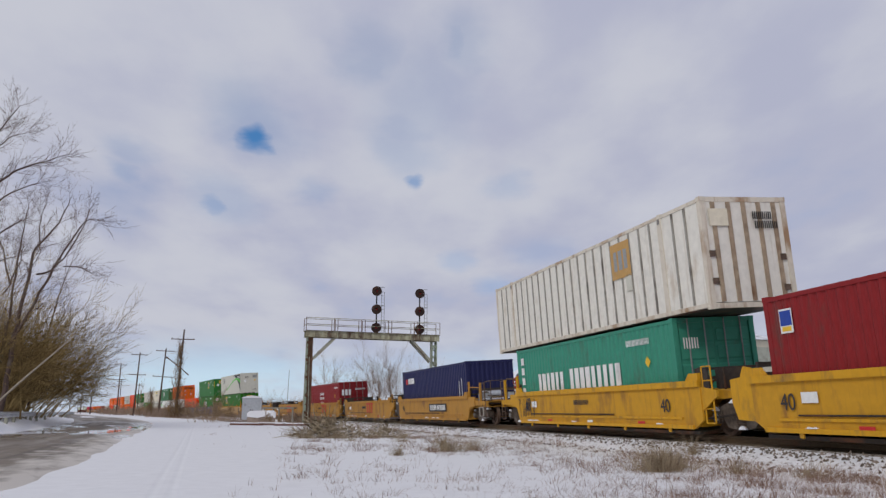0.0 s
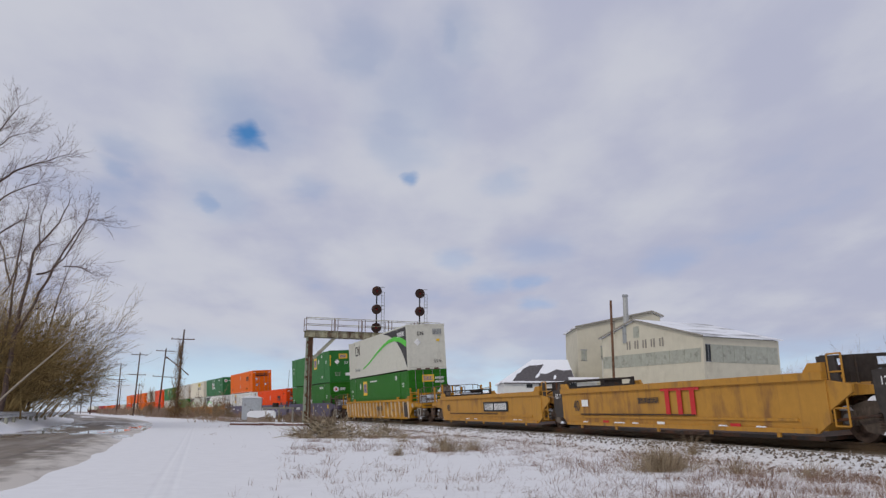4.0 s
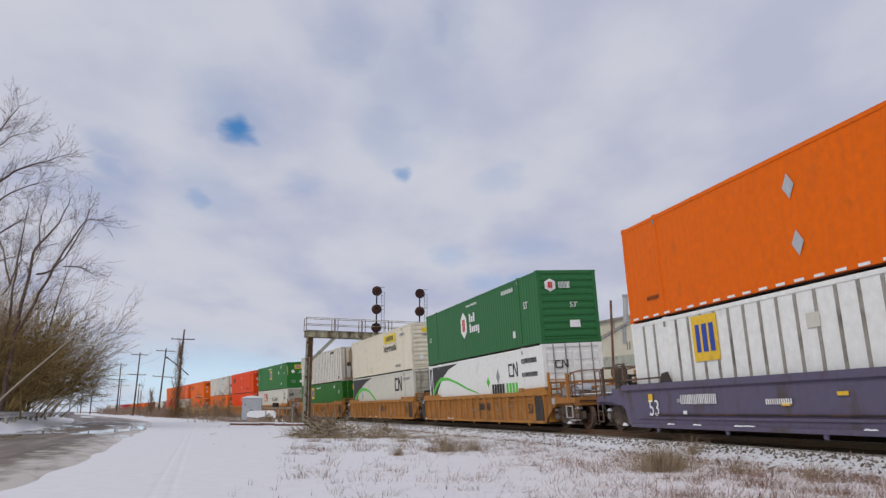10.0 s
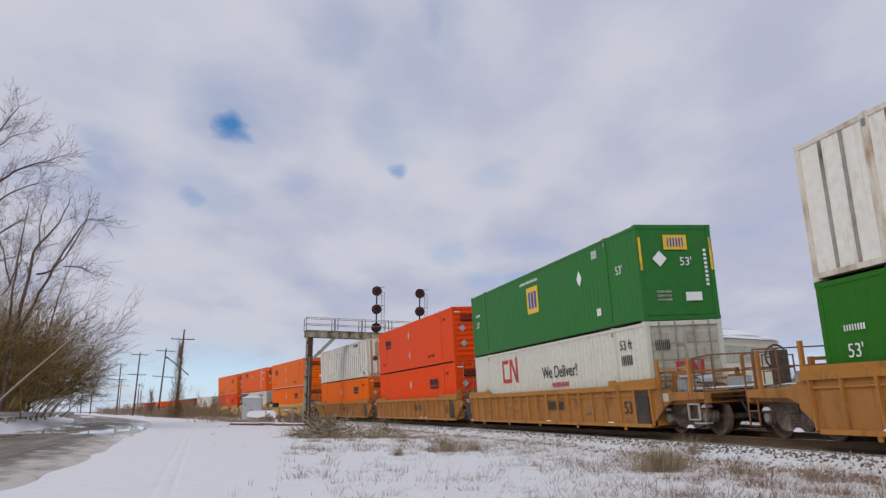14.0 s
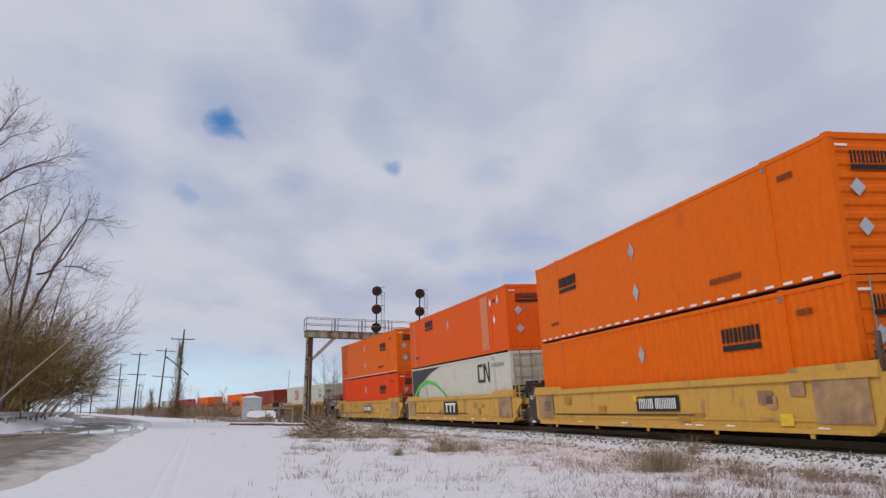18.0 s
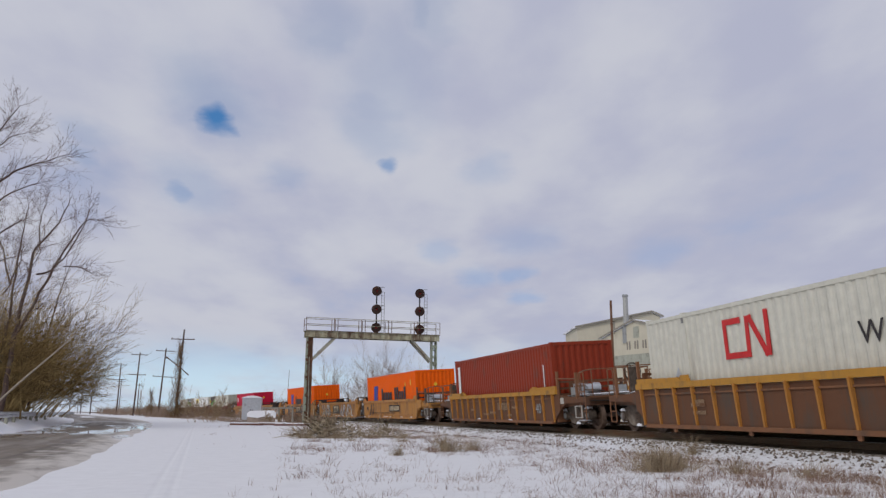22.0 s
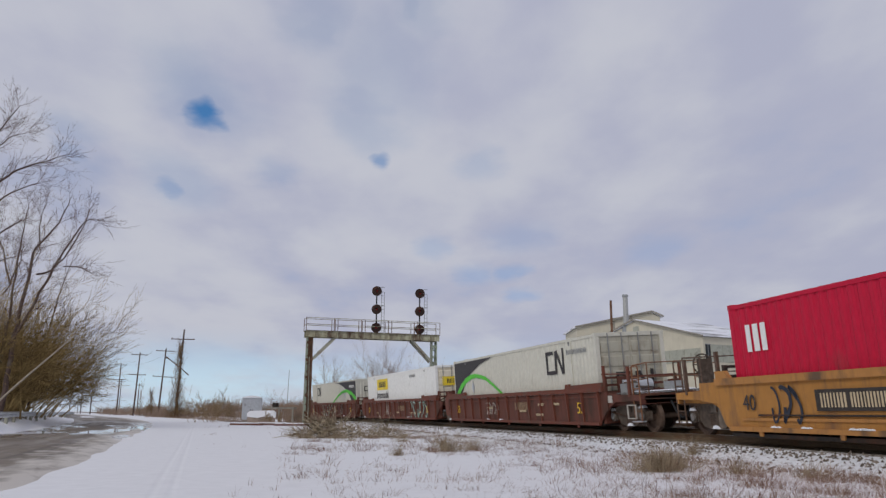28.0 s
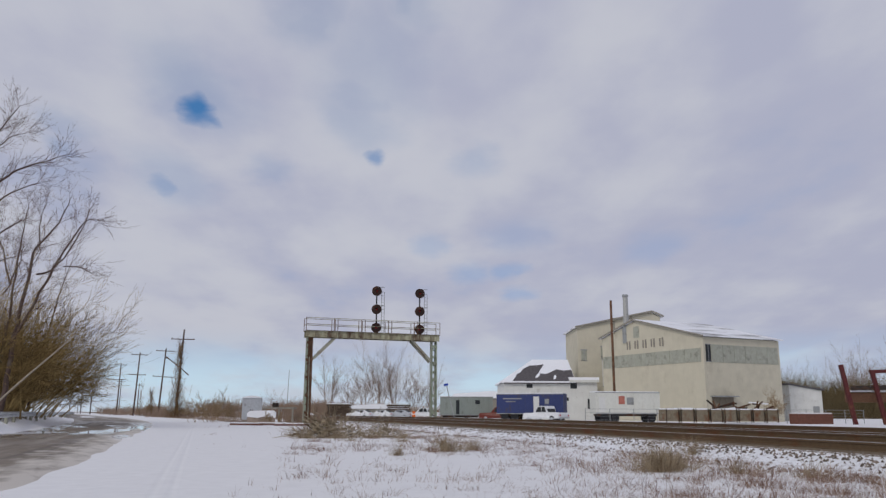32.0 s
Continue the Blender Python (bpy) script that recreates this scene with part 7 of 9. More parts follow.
def utility_pole(x, y, h, arms, lean=0.0, turn=0.0, label="dark wooden utility pole with a crossarm"):
    z = ground_z(x, y)
    ob = thing("utility_pole", label, "utility pole", "utility poles along the road", Matrix.Translation((x, y, z - 0.1)) @ pose(0, 0, 0, 0, lean, turn))
    part("pole", Solid().bar((0, 0, 0), (0, 0, h + 0.1), 0.17, 0.11, 10), M_POLE, ob)
    for (za, w, tilt) in arms:
        c = part("crossarm", Solid().box(-w / 2, -0.17, -0.06, w / 2, -0.06, 0.06), M_POLE, ob, m=pose(0, 0, za, 0, tilt, 0))
        ins = Solid().bar((0, -0.115, 0.06), (0, -0.115, 0.22), 0.035, 0.05, 8).mesh("insulator", M_GLASS_INS)
        for k in (-0.46, -0.2, 0.2, 0.46):
            part("insulator", ins, M_GLASS_INS, c, m=pose(k * w, 0, 0))
    return ob


utility_pole(-36.9, 110, 12.2, ((10.9, 3.6, 0),), 2.2, -10, "dark wooden utility pole overgrown with dead vines")
for (x, y, h, arms) in ((-51.8, 145, 12.3, ((11.9, 3.8, 0), (7.2, 3.9, 0))), (-60.2, 155, 12.3, ((11.9, 3.6, 0), (8.0, 3.8, 0))), (-77.8, 190, 12.3, ((11.9, 3.4, 0), (8.4, 3.4, 0))),
                        (-104, 235, 12.5, ((12.1, 3.4, 0), (9.0, 3.4, 0))), (-125, 275, 12.5, ((12.1, 3.4, 0),)), (-150, 320, 12.5, ((12.1, 3.4, 0), (9.2, 3, 0))), (-118, 290, 12, ((11.7, 3.4, 0),)), (-96, 250, 9.5, ((9.1, 3.0, 0),))):
    utility_pole(x, y, h, arms, {145: 3.2, 155: 2.2}.get(y, 0.8), -12)
# broken crossarms that hang on the first pole
_b = thing("broken_crossarm", "broken wooden crossarm hanging on the overgrown pole", "crossarm", m=pose(-36.9, 109.8, 0, 0, 2.2, 0))
part("brace", Solid().beam((-2.0, 0, 8.4), (0.0, 0, 7.1), 0.1, 0.13), M_POLE, _b)
part("brace", Solid().beam((0.1, 0, 7.0), (1.3, 0, 6.1), 0.1, 0.13), M_POLE, _b)
part("lamp_stub", Solid().box(-2.25, -0.1, 8.25, -1.85, 0.1, 8.5), M_POLE, _b)


def vines(x, y, h, width, n, seed, label, base_width=None):
    rr = random.Random(seed)
    s = Solid()
    for i in range(n):
        t = rr.random() ** 2.1
        z = t * h
        w = width * (1 - t) ** 1.5 + 0.2
        p = Vector((rr.gauss(0, w * 0.45), rr.gauss(0, w * 0.45), z))
        d = Vector((rr.gauss(0, 0.35), rr.gauss(0, 0.3), rr.choice((1, 1, -1)))).normalized()
        limb(s, p, d, rr.uniform(0.5, 1.8), 0.022, 3, 0.5, rr, 3, 0.008)
    ob = thing("vine_growth", label, "vines", m=Matrix.Translation((x, y, ground_z(x, y))))
    part("tangle", plain_mesh(s, "tangle", M_VINE), None, ob)
    return ob


vines(-36.7, 109.6, 10.0, 1.4, 800, 21, "tangle of dead vines climbing a utility pole")
vines(-53.6, 146, 4.2, 1.0, 300, 22, "dead vines round a pole stub")
vines(-57, 150, 6.0, 0.4, 90, 23, "thin dead vines round a pole")


def wire_run(name, pts, sag, r=0.012):
    s = Solid()
    for p, q in zip(pts, pts[1:]):
        p, q = Vector(p), Vector(q)
        prev = p
        for i in range(1, 13):
            t = i / 12
            c = p.lerp(q, t) - Vector((0, 0, sag * 4 * t * (1 - t)))
            quick_bar(s, prev, c, r, r, 3)
            prev = c
    ob = tagged(new(name, plain_mesh(s, name, M_BLACK)), "thin dark overhead wire between poles", "wire", "wires between the poles")
    return ob


for k in (-1.6, 1.6):
    wire_run("overhead_wire", ((-51.8 + k, 145, 12.1), (-77.8 + k, 190, 12.1), (-104 + k, 235, 12.3)), 0.9)
    wire_run("overhead_wire", ((-60.2 + k, 155, 8.2), (-77.8 + k, 190, 8.6)), 0.8)
# lattice masts and thin poles far off
_m = thing("radio_mast", "thin tall mast far behind the trees", "mast", m=pose(-133, 290, 0))
part("mast", Solid().bar((0, 0, 0), (0, 0, 39), 0.14, 0.08), M_GREY, _m)
_m = thing("thin_pole", "thin bare pole beyond the railway", "pole", m=pose(-39.2, 200, 0, 0, 1.5, 0))
part("mast", Solid().bar((0, 0, 0), (0, 0, 11.5), 0.1, 0.06), M_GREY, _m)


# ---------------------------------------------------------------- guardrail across the road
def guardrail():
    ob = thing("guardrail", "weathered steel guardrail along the road's far side", "guardrail")
    pts = smooth_line(((-15.1, 16), (-17.3, 24), (-19.75, 33), (-23.3, 42), (-26.85, 51), (-30.4, 60), (-38.3, 80), (-45.8, 99)), 6)
    prof = ((0.0, -0.16), (0.06, -0.12), (0.06, -0.05), (0.0, 0.0), (0.06, 0.05), (0.06, 0.12), (0.0, 0.16))
    s = Solid()
    for p in pts:
        z = ground_z(p.x, p.y) + 0.32
        for a, b in prof:
            s.v.append((p.x + a, p.y, z + b))
    n = len(prof)
    for i in range(len(pts) - 1):
        for j in range(n - 1):
            a = i * n + j
            s.f.append((a, a + 1, a + n + 1, a + n))
    part("beam", s, M_SILVER, ob)
    post = Solid().box(-0.07, -0.07, -0.2, 0.07, 0.07, 0.42).mesh("guard_post", M_BRACE)
    for p in pts[::2]:
        part("guard_post", post, M_BRACE, ob, m=pose(p.x - 0.12, p.y, ground_z(p.x, p.y)))


guardrail()

# ---------------------------------------------------------------- works buildings across the tracks
M_CEMENT = surface("stained_cement_render", (0.56, 0.52, 0.41), 0.9, 0, 0.06, 0.8, (0.40, 0.36, 0.27), 0.12, (0.5, 0.5, 0.3), streak=0.3, bump=0.15, bump_scale=5)
M_PANEL = surface("translucent_grey_panel", (0.37, 0.375, 0.31), 0.5, 0, 0.12, 1.5, (0.2, 0.2, 0.16), 0.25, streak=0.3)
M_WHITEWALL = surface("whitewashed_wall", (0.66, 0.66, 0.63), 0.85, 0, 0.06, 1.2, (0.45, 0.43, 0.38), 0.15, streak=0.3)
M_DARKROOF = surface("dark_shingle_roof", (0.11, 0.10, 0.105), 0.9, 0, 0.2, 3)
M_LETTER = surface("faded_dark_lettering", (0.27, 0.245, 0.21), 0.85, 0, 0.15, 3)
M_DARKGLASS = surface("dark_window", (0.03, 0.033, 0.036), 0.55, 0, 0.1, 5)
M_SNOWROOF = surface("snow_on_roof", (0.82, 0.83, 0.86), 0.75, 0, 0.05, 0.7, (0.17, 0.16, 0.16), 0.42, (0.1, 0.35, 0.3))


def main_works():
    # x runs back from the near corner along the lettered gable, y along the side wall
    F, L = 20.7, 13.6
    ob = thing("works_building", "large cream cement-clad works building with a snowy gable roof", "factory building", m=None)
    ob.matrix_basis = pose(33.3, 100, 0, 0, 0, math.degrees(math.atan2(0.44, 0.898)))
    # in this frame x is along the side wall and y runs back along the gable
    e0, ap, e1 = 10.65, 14.0, 12.0
    gable = [(0, 0), (F, 0), (F, e1), (13.07, ap), (0, e0)]
    part("gable_wall", Solid().prism(gable, 0.0, 0.3, "x"), M_CEMENT, ob)
    part("rear_gable_wall", Solid().prism(gable, L - 0.3, L, "x"), M_CEMENT, ob)
    part("side_wall", Solid().box(0.3, 0, 0, L - 0.3, 0.3, e0), M_CEMENT, ob)
    part("far_wall", Solid().box(0.3, F - 0.3, 0, L - 0.3, F, e1), M_CEMENT, ob)
    for (y0, z0, y1, z1) in ((-0.5, e0 - 0.02, 13.07, ap + 0.12), (F + 0.4, e1 - 0.02, 13.07, ap + 0.12)):
        s = Solid().add([(-0.4, y0, z0 + 0.05), (L + 0.4, y0, z0 + 0.05), (L + 0.4, y1, z1), (-0.4, y1, z1), (-0.4, y0, z0 + 0.2), (L + 0.4, y0, z0 + 0.2), (L + 0.4, y1, z1 + 0.15), (-0.4, y1, z1 + 0.15)],
                        [(0, 1, 2, 3), (4, 5, 6, 7), (0, 1, 5, 4), (1, 2, 6, 5), (2, 3, 7, 6), (3, 0, 4, 7)])
        part("roof", s, M_SNOWROOF, ob, "snow-covered roof slope")
    part("verge_board", Solid().beam((-0.42, -0.5, e0 + 0.1), (-0.42, 13.07, ap + 0.18), 0.06, 0.22).beam((-0.42, 13.07, ap + 0.18), (-0.42, F + 0.4, e1 + 0.1), 0.06, 0.22), M_POST_BOARD, ob)
    # glazing band
    n = 7
    for i in range(n):
        y0, y1 = 0.5 + i * (F - 0.6) / n, 0.5 + (i + 1) * (F - 0.6) / n - 0.06
        part("glazing_panel", Solid().box(-0.05, y0, 7.55, 0.0, y1, 9.3), M_PANEL, ob)
    for i in range(6):
        x0, x1 = 1.3 + i * (L - 1.6) / 6, 1.3 + (i + 1) * (L - 1.6) / 6 - 0.05
        part("glazing_panel", Solid().box(x0, -0.05, 7.5, x1, 0.0, 9.75), M_PANEL, ob)
    w = part("window", Solid().box(0.35, -0.04, 7.6, 1.2, 0.0, 9.7), M_DARKGLASS, ob)
    part("window_frame", Solid().box(0.3, -0.06, 9.7, 1.25, 0.0, 9.8).box(0.3, -0.06, 7.5, 1.25, 0.0, 7.6).box(0.75, -0.06, 7.6, 0.8, -0.03, 9.7), M_GREY, w)
    part("corner_trim", Solid().box(-0.05, -0.05, 0, 0.1, 0.1, e0), M_CEMENT, ob)
    # faded sign: blocks in place of the painted name
    for i in range(5):
        y = 7.7 + (4 - i) * 1.72
        part("sign_block", Solid().box(-0.05, y - 0.42, 10.0, -0.002, y - 0.12, 11.2), M_LETTER, ob)
        part("sign_block", Solid().box(-0.05, y + 0.14, 10.05, -0.002, y + 0.4, 11.15), M_LETTER, ob)
    part("vent_patch", Solid().box(-0.04, 12.2, 11.6, 0.0, 13.4, 13.2), M_PANEL, ob)
    part("loading_door", Solid().box(0.9, -0.05, 0, 4.6, 0.0, 3.1), surface("dull_brown_door", (0.22, 0.19, 0.145), 0.8, 0, 0.12, 3, GRIME, 0.2, streak=0.4), ob)
    part("door_hood", Solid().box(0.7, -0.9, 3.1, 4.8, 0.0, 3.25), M_GREY, ob)
    for k in range(3):
        part("wall_joint", Solid().box(-0.015, 0.1, 2.2 + k * 1.9, -0.001, F - 0.1, 2.24 + k * 1.9), M_CEMENT, ob)
    return ob


M_POST_BOARD = surface("weathered_board", (0.28, 0.26, 0.22), 0.9, 0, 0.15, 5)


def tall_works():
    ob = thing("tower_building", "tall cream cement-clad mill with a low snowy roof", "factory building", m=pose(21.9, 127, 0))
    W_, D = 13.6, 12.0
    prof = [(0, 0), (W_, 0), (W_, 16.5), (12.2, 17.2), (0, 14.7)]
    part("front_wall", Solid().prism(prof, 0, 0.3, "y"), M_CEMENT, ob)
    part("rear_wall", Solid().prism(prof, D - 0.3, D, "y"), M_CEMENT, ob)
    part("side_wall", Solid().box(0, 0.3, 0, 0.3, D - 0.3, 14.7), M_CEMENT, ob)
    part("side_wall", Solid().box(W_ - 0.3, 0.3, 0, W_, D - 0.3, 16.5), M_CEMENT, ob)
    for (x0, z0, x1, z1) in ((-0.4, 14.65, 12.2, 17.25), (W_ + 0.5, 16.45, 12.2, 17.25)):
        part("roof", Solid().add([(x0, -0.5, z0), (x1, -0.5, z1), (x1, D + 0.4, z1), (x0, D + 0.4, z0), (x0, -0.5, z0 + 0.22), (x1, -0.5, z1 + 0.22), (x1, D + 0.4, z1 + 0.22), (x0, D + 0.4, z0 + 0.22)],
                                 [(0, 1, 2, 3), (4, 5, 6, 7), (0, 1, 5, 4), (1, 2, 6, 5), (2, 3, 7, 6), (3, 0, 4, 7)]), M_SNOWROOF, ob)
    part("eave_board", Solid().beam((-0.4, -0.52, 14.75), (12.2, -0.52, 17.35), 0.06, 0.26).beam((12.2, -0.52, 17.35), (W_ + 0.5, -0.52, 16.55), 0.06, 0.26), M_POST_BOARD, ob)
    for (x, z, w, h, mt) in ((4.2, 10.6, 0.95, 1.9, M_PANEL), (1.0, 10.2, 0.9, 1.6, M_PANEL), (4.7, 7.6, 1.7, 4.6, M_WHITEWALL)):
        f = part("window", Solid().box(x - w / 2, -0.04, z - h / 2, x + w / 2, 0, z + h / 2), mt, ob)
        part("window_frame", Solid().box(x - w / 2 - 0.1, -0.07, z + h / 2, x + w / 2 + 0.1, 0, z + h / 2 + 0.14).box(x - w / 2 - 0.1, -0.07, z - h / 2 - 0.1, x + w / 2 + 0.1, 0, z - h / 2).box(x - 0.04, -0.06, z - h / 2, x + 0.04, -0.03, z + h / 2), M_GREY, f)
    part("wall_batten", Solid().box(5.95, -0.08, 8, 6.15, 0, 15.7), M_POST_BOARD, ob)
    st = thing("chimney_stack", "tall pale grey metal chimney stack on the works roof", "chimney", m=pose(26.9, 114.0, 0))
    part("flue", Solid().bar((0, 0, 11.0), (0, 0, 18.0), 0.42, 0.36, 14), surface("dull_zinc", (0.40, 0.40, 0.38), 0.5, 0.3, 0.1, 3, GRIME, 0.2, streak=0.4), st)
    part("collar", Solid().bar((0, 0, 11.0), (0, 0, 13.6), 0.62, 0.62, 14), M_GREY, st)
    part("cap", Solid().bar((0, 0, 17.9), (0, 0, 18.15), 0.46, 0.46, 14), M_GREY, st)
    part("ladder", Solid().bar((0.75, -0.1, 11.5), (0.75, -0.1, 15.0), 0.03).bar((0.4, -0.1, 14.6), (0.95, -0.1, 15.0), 0.03), M_STEEL, st)
    return ob


def low_works():
    ob = thing("low_building", "low whitewashed workshop with a dark snow-patched roof", "workshop building", m=pose(9.3, 120, 0))
    part("front_wall", Solid().box(0, 0, 0, 14.2, 0.3, 5.6), M_WHITEWALL, ob)
    part("side_wall", Solid().box(0, 0.3, 0, 0.3, 13.7, 5.6), M_WHITEWALL, ob)
    part("roof_hip", Solid().add([(-0.4, -0.4, 5.5), (-0.4, 14.4, 5.5), (5.2, 7.0, 9.3), (-0.4, -0.4, 5.68), (-0.4, 14.4, 5.68), (5.2, 7.0, 9.48)], [(0, 1, 2), (3, 4, 5), (0, 1, 4, 3), (1, 2, 5, 4), (2, 0, 3, 5)]), M_SNOW, ob)
    part("side_wall", Solid().prism([(0.3, 0), (13.7, 0), (13.7, 5.6), (7, 9.2), (0.3, 5.6)], 10.6, 10.8, "x"), M_WHITEWALL, ob)
    part("rear_wall", Solid().box(0, 13.7, 0, 10.8, 14, 5.6), M_WHITEWALL, ob)
    for y0, y1 in ((-0.4, 7.0), (14.4, 7.0)):
        r = part("roof", Solid().add([(-0.4, y0, 5.5), (10.9, y0, 5.5), (10.9, y1, 9.3), (5.2, y1, 9.3), (-0.4, y0, 5.68), (10.9, y0, 5.68), (10.9, y1, 9.48), (5.2, y1, 9.48)],
                                     [(0, 1, 2, 3), (4, 5, 6, 7), (0, 1, 5, 4), (1, 2, 6, 5), (2, 3, 7, 6), (3, 0, 4, 7)]), M_SNOW, ob, "snowy roof slope")
    bare = [(1.3, 0.02), (10.85, 0.02), (10.85, 0.52), (9.6, 0.48), (8.6, 0.54), (7.6, 0.42), (6.8, 0.33), (5.5, 0.35), (6.1, 0.55), (6.8, 0.77), (5.7, 0.72), (4.5, 0.71), (3.9, 0.62), (3.3, 0.55), (2.9, 0.40), (2.2, 0.32), (1.8, 0.16)]
    slope = Solid()
    n = len(bare)
    slope.add([(x, -0.4 + 7.4 * v, 5.684 + 3.8 * v + dz) for dz in (0.0, 0.03) for x, v in bare], [tuple(range(n)), tuple(range(2 * n - 1, n - 1, -1))] + [(i, (i + 1) % n, (i + 1) % n + n, i + n) for i in range(n)])
    part("bare_roof_patch", slope, M_DARKROOF, ob, "dark shingles where the snow has slid off")
    for x0, v0, dx, dv in ((4.9, 0.16, 0.9, 0.22), (7.6, 0.10, 0.5, 0.2)):
        rag = [(x0, v0), (x0 + 0.35, v0), (x0 + dx * 0.6 + 0.3, v0 + dv * 0.5), (x0 + dx, v0 + dv), (x0 + dx * 0.4, v0 + dv * 0.6)]
        part("snow_streak", Solid().add([(x, -0.4 + 7.4 * v, 5.72 + 3.8 * v + dz) for dz in (0.0, 0.03) for x, v in rag], [(0, 1, 2, 3, 4), (9, 8, 7, 6, 5)] + [(i, (i + 1) % 5, (i + 1) % 5 + 5, i + 5) for i in range(5)]), M_SNOW, ob)
    part("lean_to_roof", Solid().box(9.9, -0.6, 5.95, 14.4, 6.0, 6.35), M_SNOW, ob, "flat snow-covered lean-to roof")
    part("lean_to_fascia", Solid().box(9.9, -0.62, 5.6, 14.4, -0.5, 5.95), M_WHITEWALL, ob)
    for (x, z, w, h) in ((3.9, 5.05, 0.9, 0.6), (10.6, 5.1, 1.0, 0.85), (13.1, 2.4, 0.9, 1.5), (9.6, 3.1, 0.4, 0.5)):
        part("window", Solid().box(x - w / 2, -0.03, z - h / 2, x + w / 2, 0.0, z + h / 2), M_DARKGLASS, ob)
    part("eave_line", Solid().box(0.0, -0.46, 5.36, 10.0, -0.40, 5.52), M_DARKROOF, ob)
    an = thing("annex_building", "small white lean-to annex beside the works", "shed", m=pose(49.5, 113, 0))
    part("wall", Solid().prism([(0, 0), (4.6, 0), (4.6, 4.3), (0, 5.1)], 0, 5, "y"), M_WHITEWALL, an)
    part("roof", Solid().add([(-0.2, -0.3, 5.15), (4.9, -0.3, 4.3), (4.9, 5.2, 4.3), (-0.2, 5.2, 5.15), (-0.2, -0.3, 5.35), (4.9, -0.3, 4.5), (4.9, 5.2, 4.5), (-0.2, 5.2, 5.35)],
                             [(0, 1, 2, 3), (4, 5, 6, 7), (0, 1, 5, 4), (1, 2, 6, 5), (2, 3, 7, 6), (3, 0, 4, 7)]), M_DARKROOF, an)
    part("door", Solid().box(3.2, -0.05, 0, 4.1, 0.0, 2.1), M_GREY, an)


main_works()
tall_works()
low_works()
_p = thing("steel_stack", "tall slim rusted steel pole before the works", "pole", m=pose(20.95, 96.5, 0))
part("tube", Solid().bar((0, 0, 0), (0, 0, 14.8), 0.17, 0.15, 10), M_RUSTED, _p)


# ---------------------------------------------------------------- yard things
def box_trailer(label, x, y, turn, length, height, width, skin, z0=0.95, wheels=True, window=None, category="trailer"):
    ob = thing("box_trailer", label, category, m=pose(x, y, 0, 0, 0, turn))
    part("body", Solid().box(0, 0, z0, length, width, z0 + height), skin, ob)
    rim = Solid()
    for z in (z0, z0 + height - 0.1):
        rim.box(-0.02, -0.03, z, length + 0.02, 0.0, z + 0.1)
    part("edge_rail", rim, M_GREY, ob)
    rib = Solid().box(-0.03, -0.025, z0 + 0.1, 0.03, 0.0, z0 + height - 0.1).mesh("side_post", skin)
    for i in range(int(length / 0.9) + 1):
        part("side_post", rib, skin, ob, m=pose(min(length - 0.03, 0.03 + i * 0.9), 0, 0))
    part("chassis", Solid().box(0.3, 0.4, z0 - 0.25, length - 0.3, width - 0.4, z0), M_STEEL, ob)
    part("snow_cap", Solid().box(0.05, 0.05, z0 + height + 0.002, length - 0.05, width - 0.05, z0 + height + 0.08), M_SNOW, ob)
    if wheels:
        wm = Solid().disc((0, 0), 0.5, -0.14, 0.14, "y", 18).mesh("wheel", M_BLACK)
        for xx in (1.0, 2.2, length - 1.0):
            for yy in (0.25, width - 0.25):
                part("wheel", wm, M_BLACK, ob, m=pose(xx, yy, 0.5))
    else:
        for xx in (0.6, length / 2, length - 0.6):
            part("block", Solid().box(xx - 0.25, 0.1, 0, xx + 0.25, width - 0.1, z0 - 0.2), M_STEEL, ob)
    for (a, b, w, h, mt) in window or ():
        part("panel", Solid().box(a - w / 2, -0.045, b - h / 2, a + w / 2, -0.028, b + h / 2), mt, ob)
    return ob


P_OFFICE = paint("office_trailer_white", (0.66, 0.66, 0.60), 0.25, 0.1, 0.6, dirt=(0.4, 0.36, 0.3))
P_SHED = paint("grey_green_shed_paint", (0.27, 0.30, 0.27), 0.25, 0.15, 0.6)
P_BOX = paint("blue_box_paint", (0.045, 0.06, 0.16), 0.25, 0.15, 0.55)
box_trailer("white office trailer with coloured posters on its side", 17.4, 90, 6, 7.5, 2.45, 2.5, P_OFFICE, 0.95, True, ((3.0, 2.5, 0.7, 0.9, M_ORANGE_TAPE := surface("red_white_poster", (0.45, 0.16, 0.12), 0.6, 0, 0.2, 3)), (4.0, 2.4, 0.8, 0.8, M_GREY), (0.7, 2.0, 0.7, 1.7, M_WHITEWALL)))
box_trailer("dark blue box trailer with a white door", 6.7, 98.3, -19, 8.3, 2.45, 2.5, P_BOX, 0.9, True, ((5.0, 2.0, 0.7, 2.0, M_WHITEWALL), (6.3, 2.4, 0.5, 0.6, M_GREY), (2.0, 2.75, 2.3, 0.14, M_GREY), (1.8, 2.4, 1.2, 0.12, M_GREY)))
box_trailer("grey-green site office on blocks", -0.3, 104, 0, 6.9, 2.4, 2.8, P_SHED, 0.7, False, ((2.3, 1.75, 0.45, 1.8, M_DARKGLASS), (4.9, 2.4, 0.6, 0.5, M_DARKGLASS)), "site office")


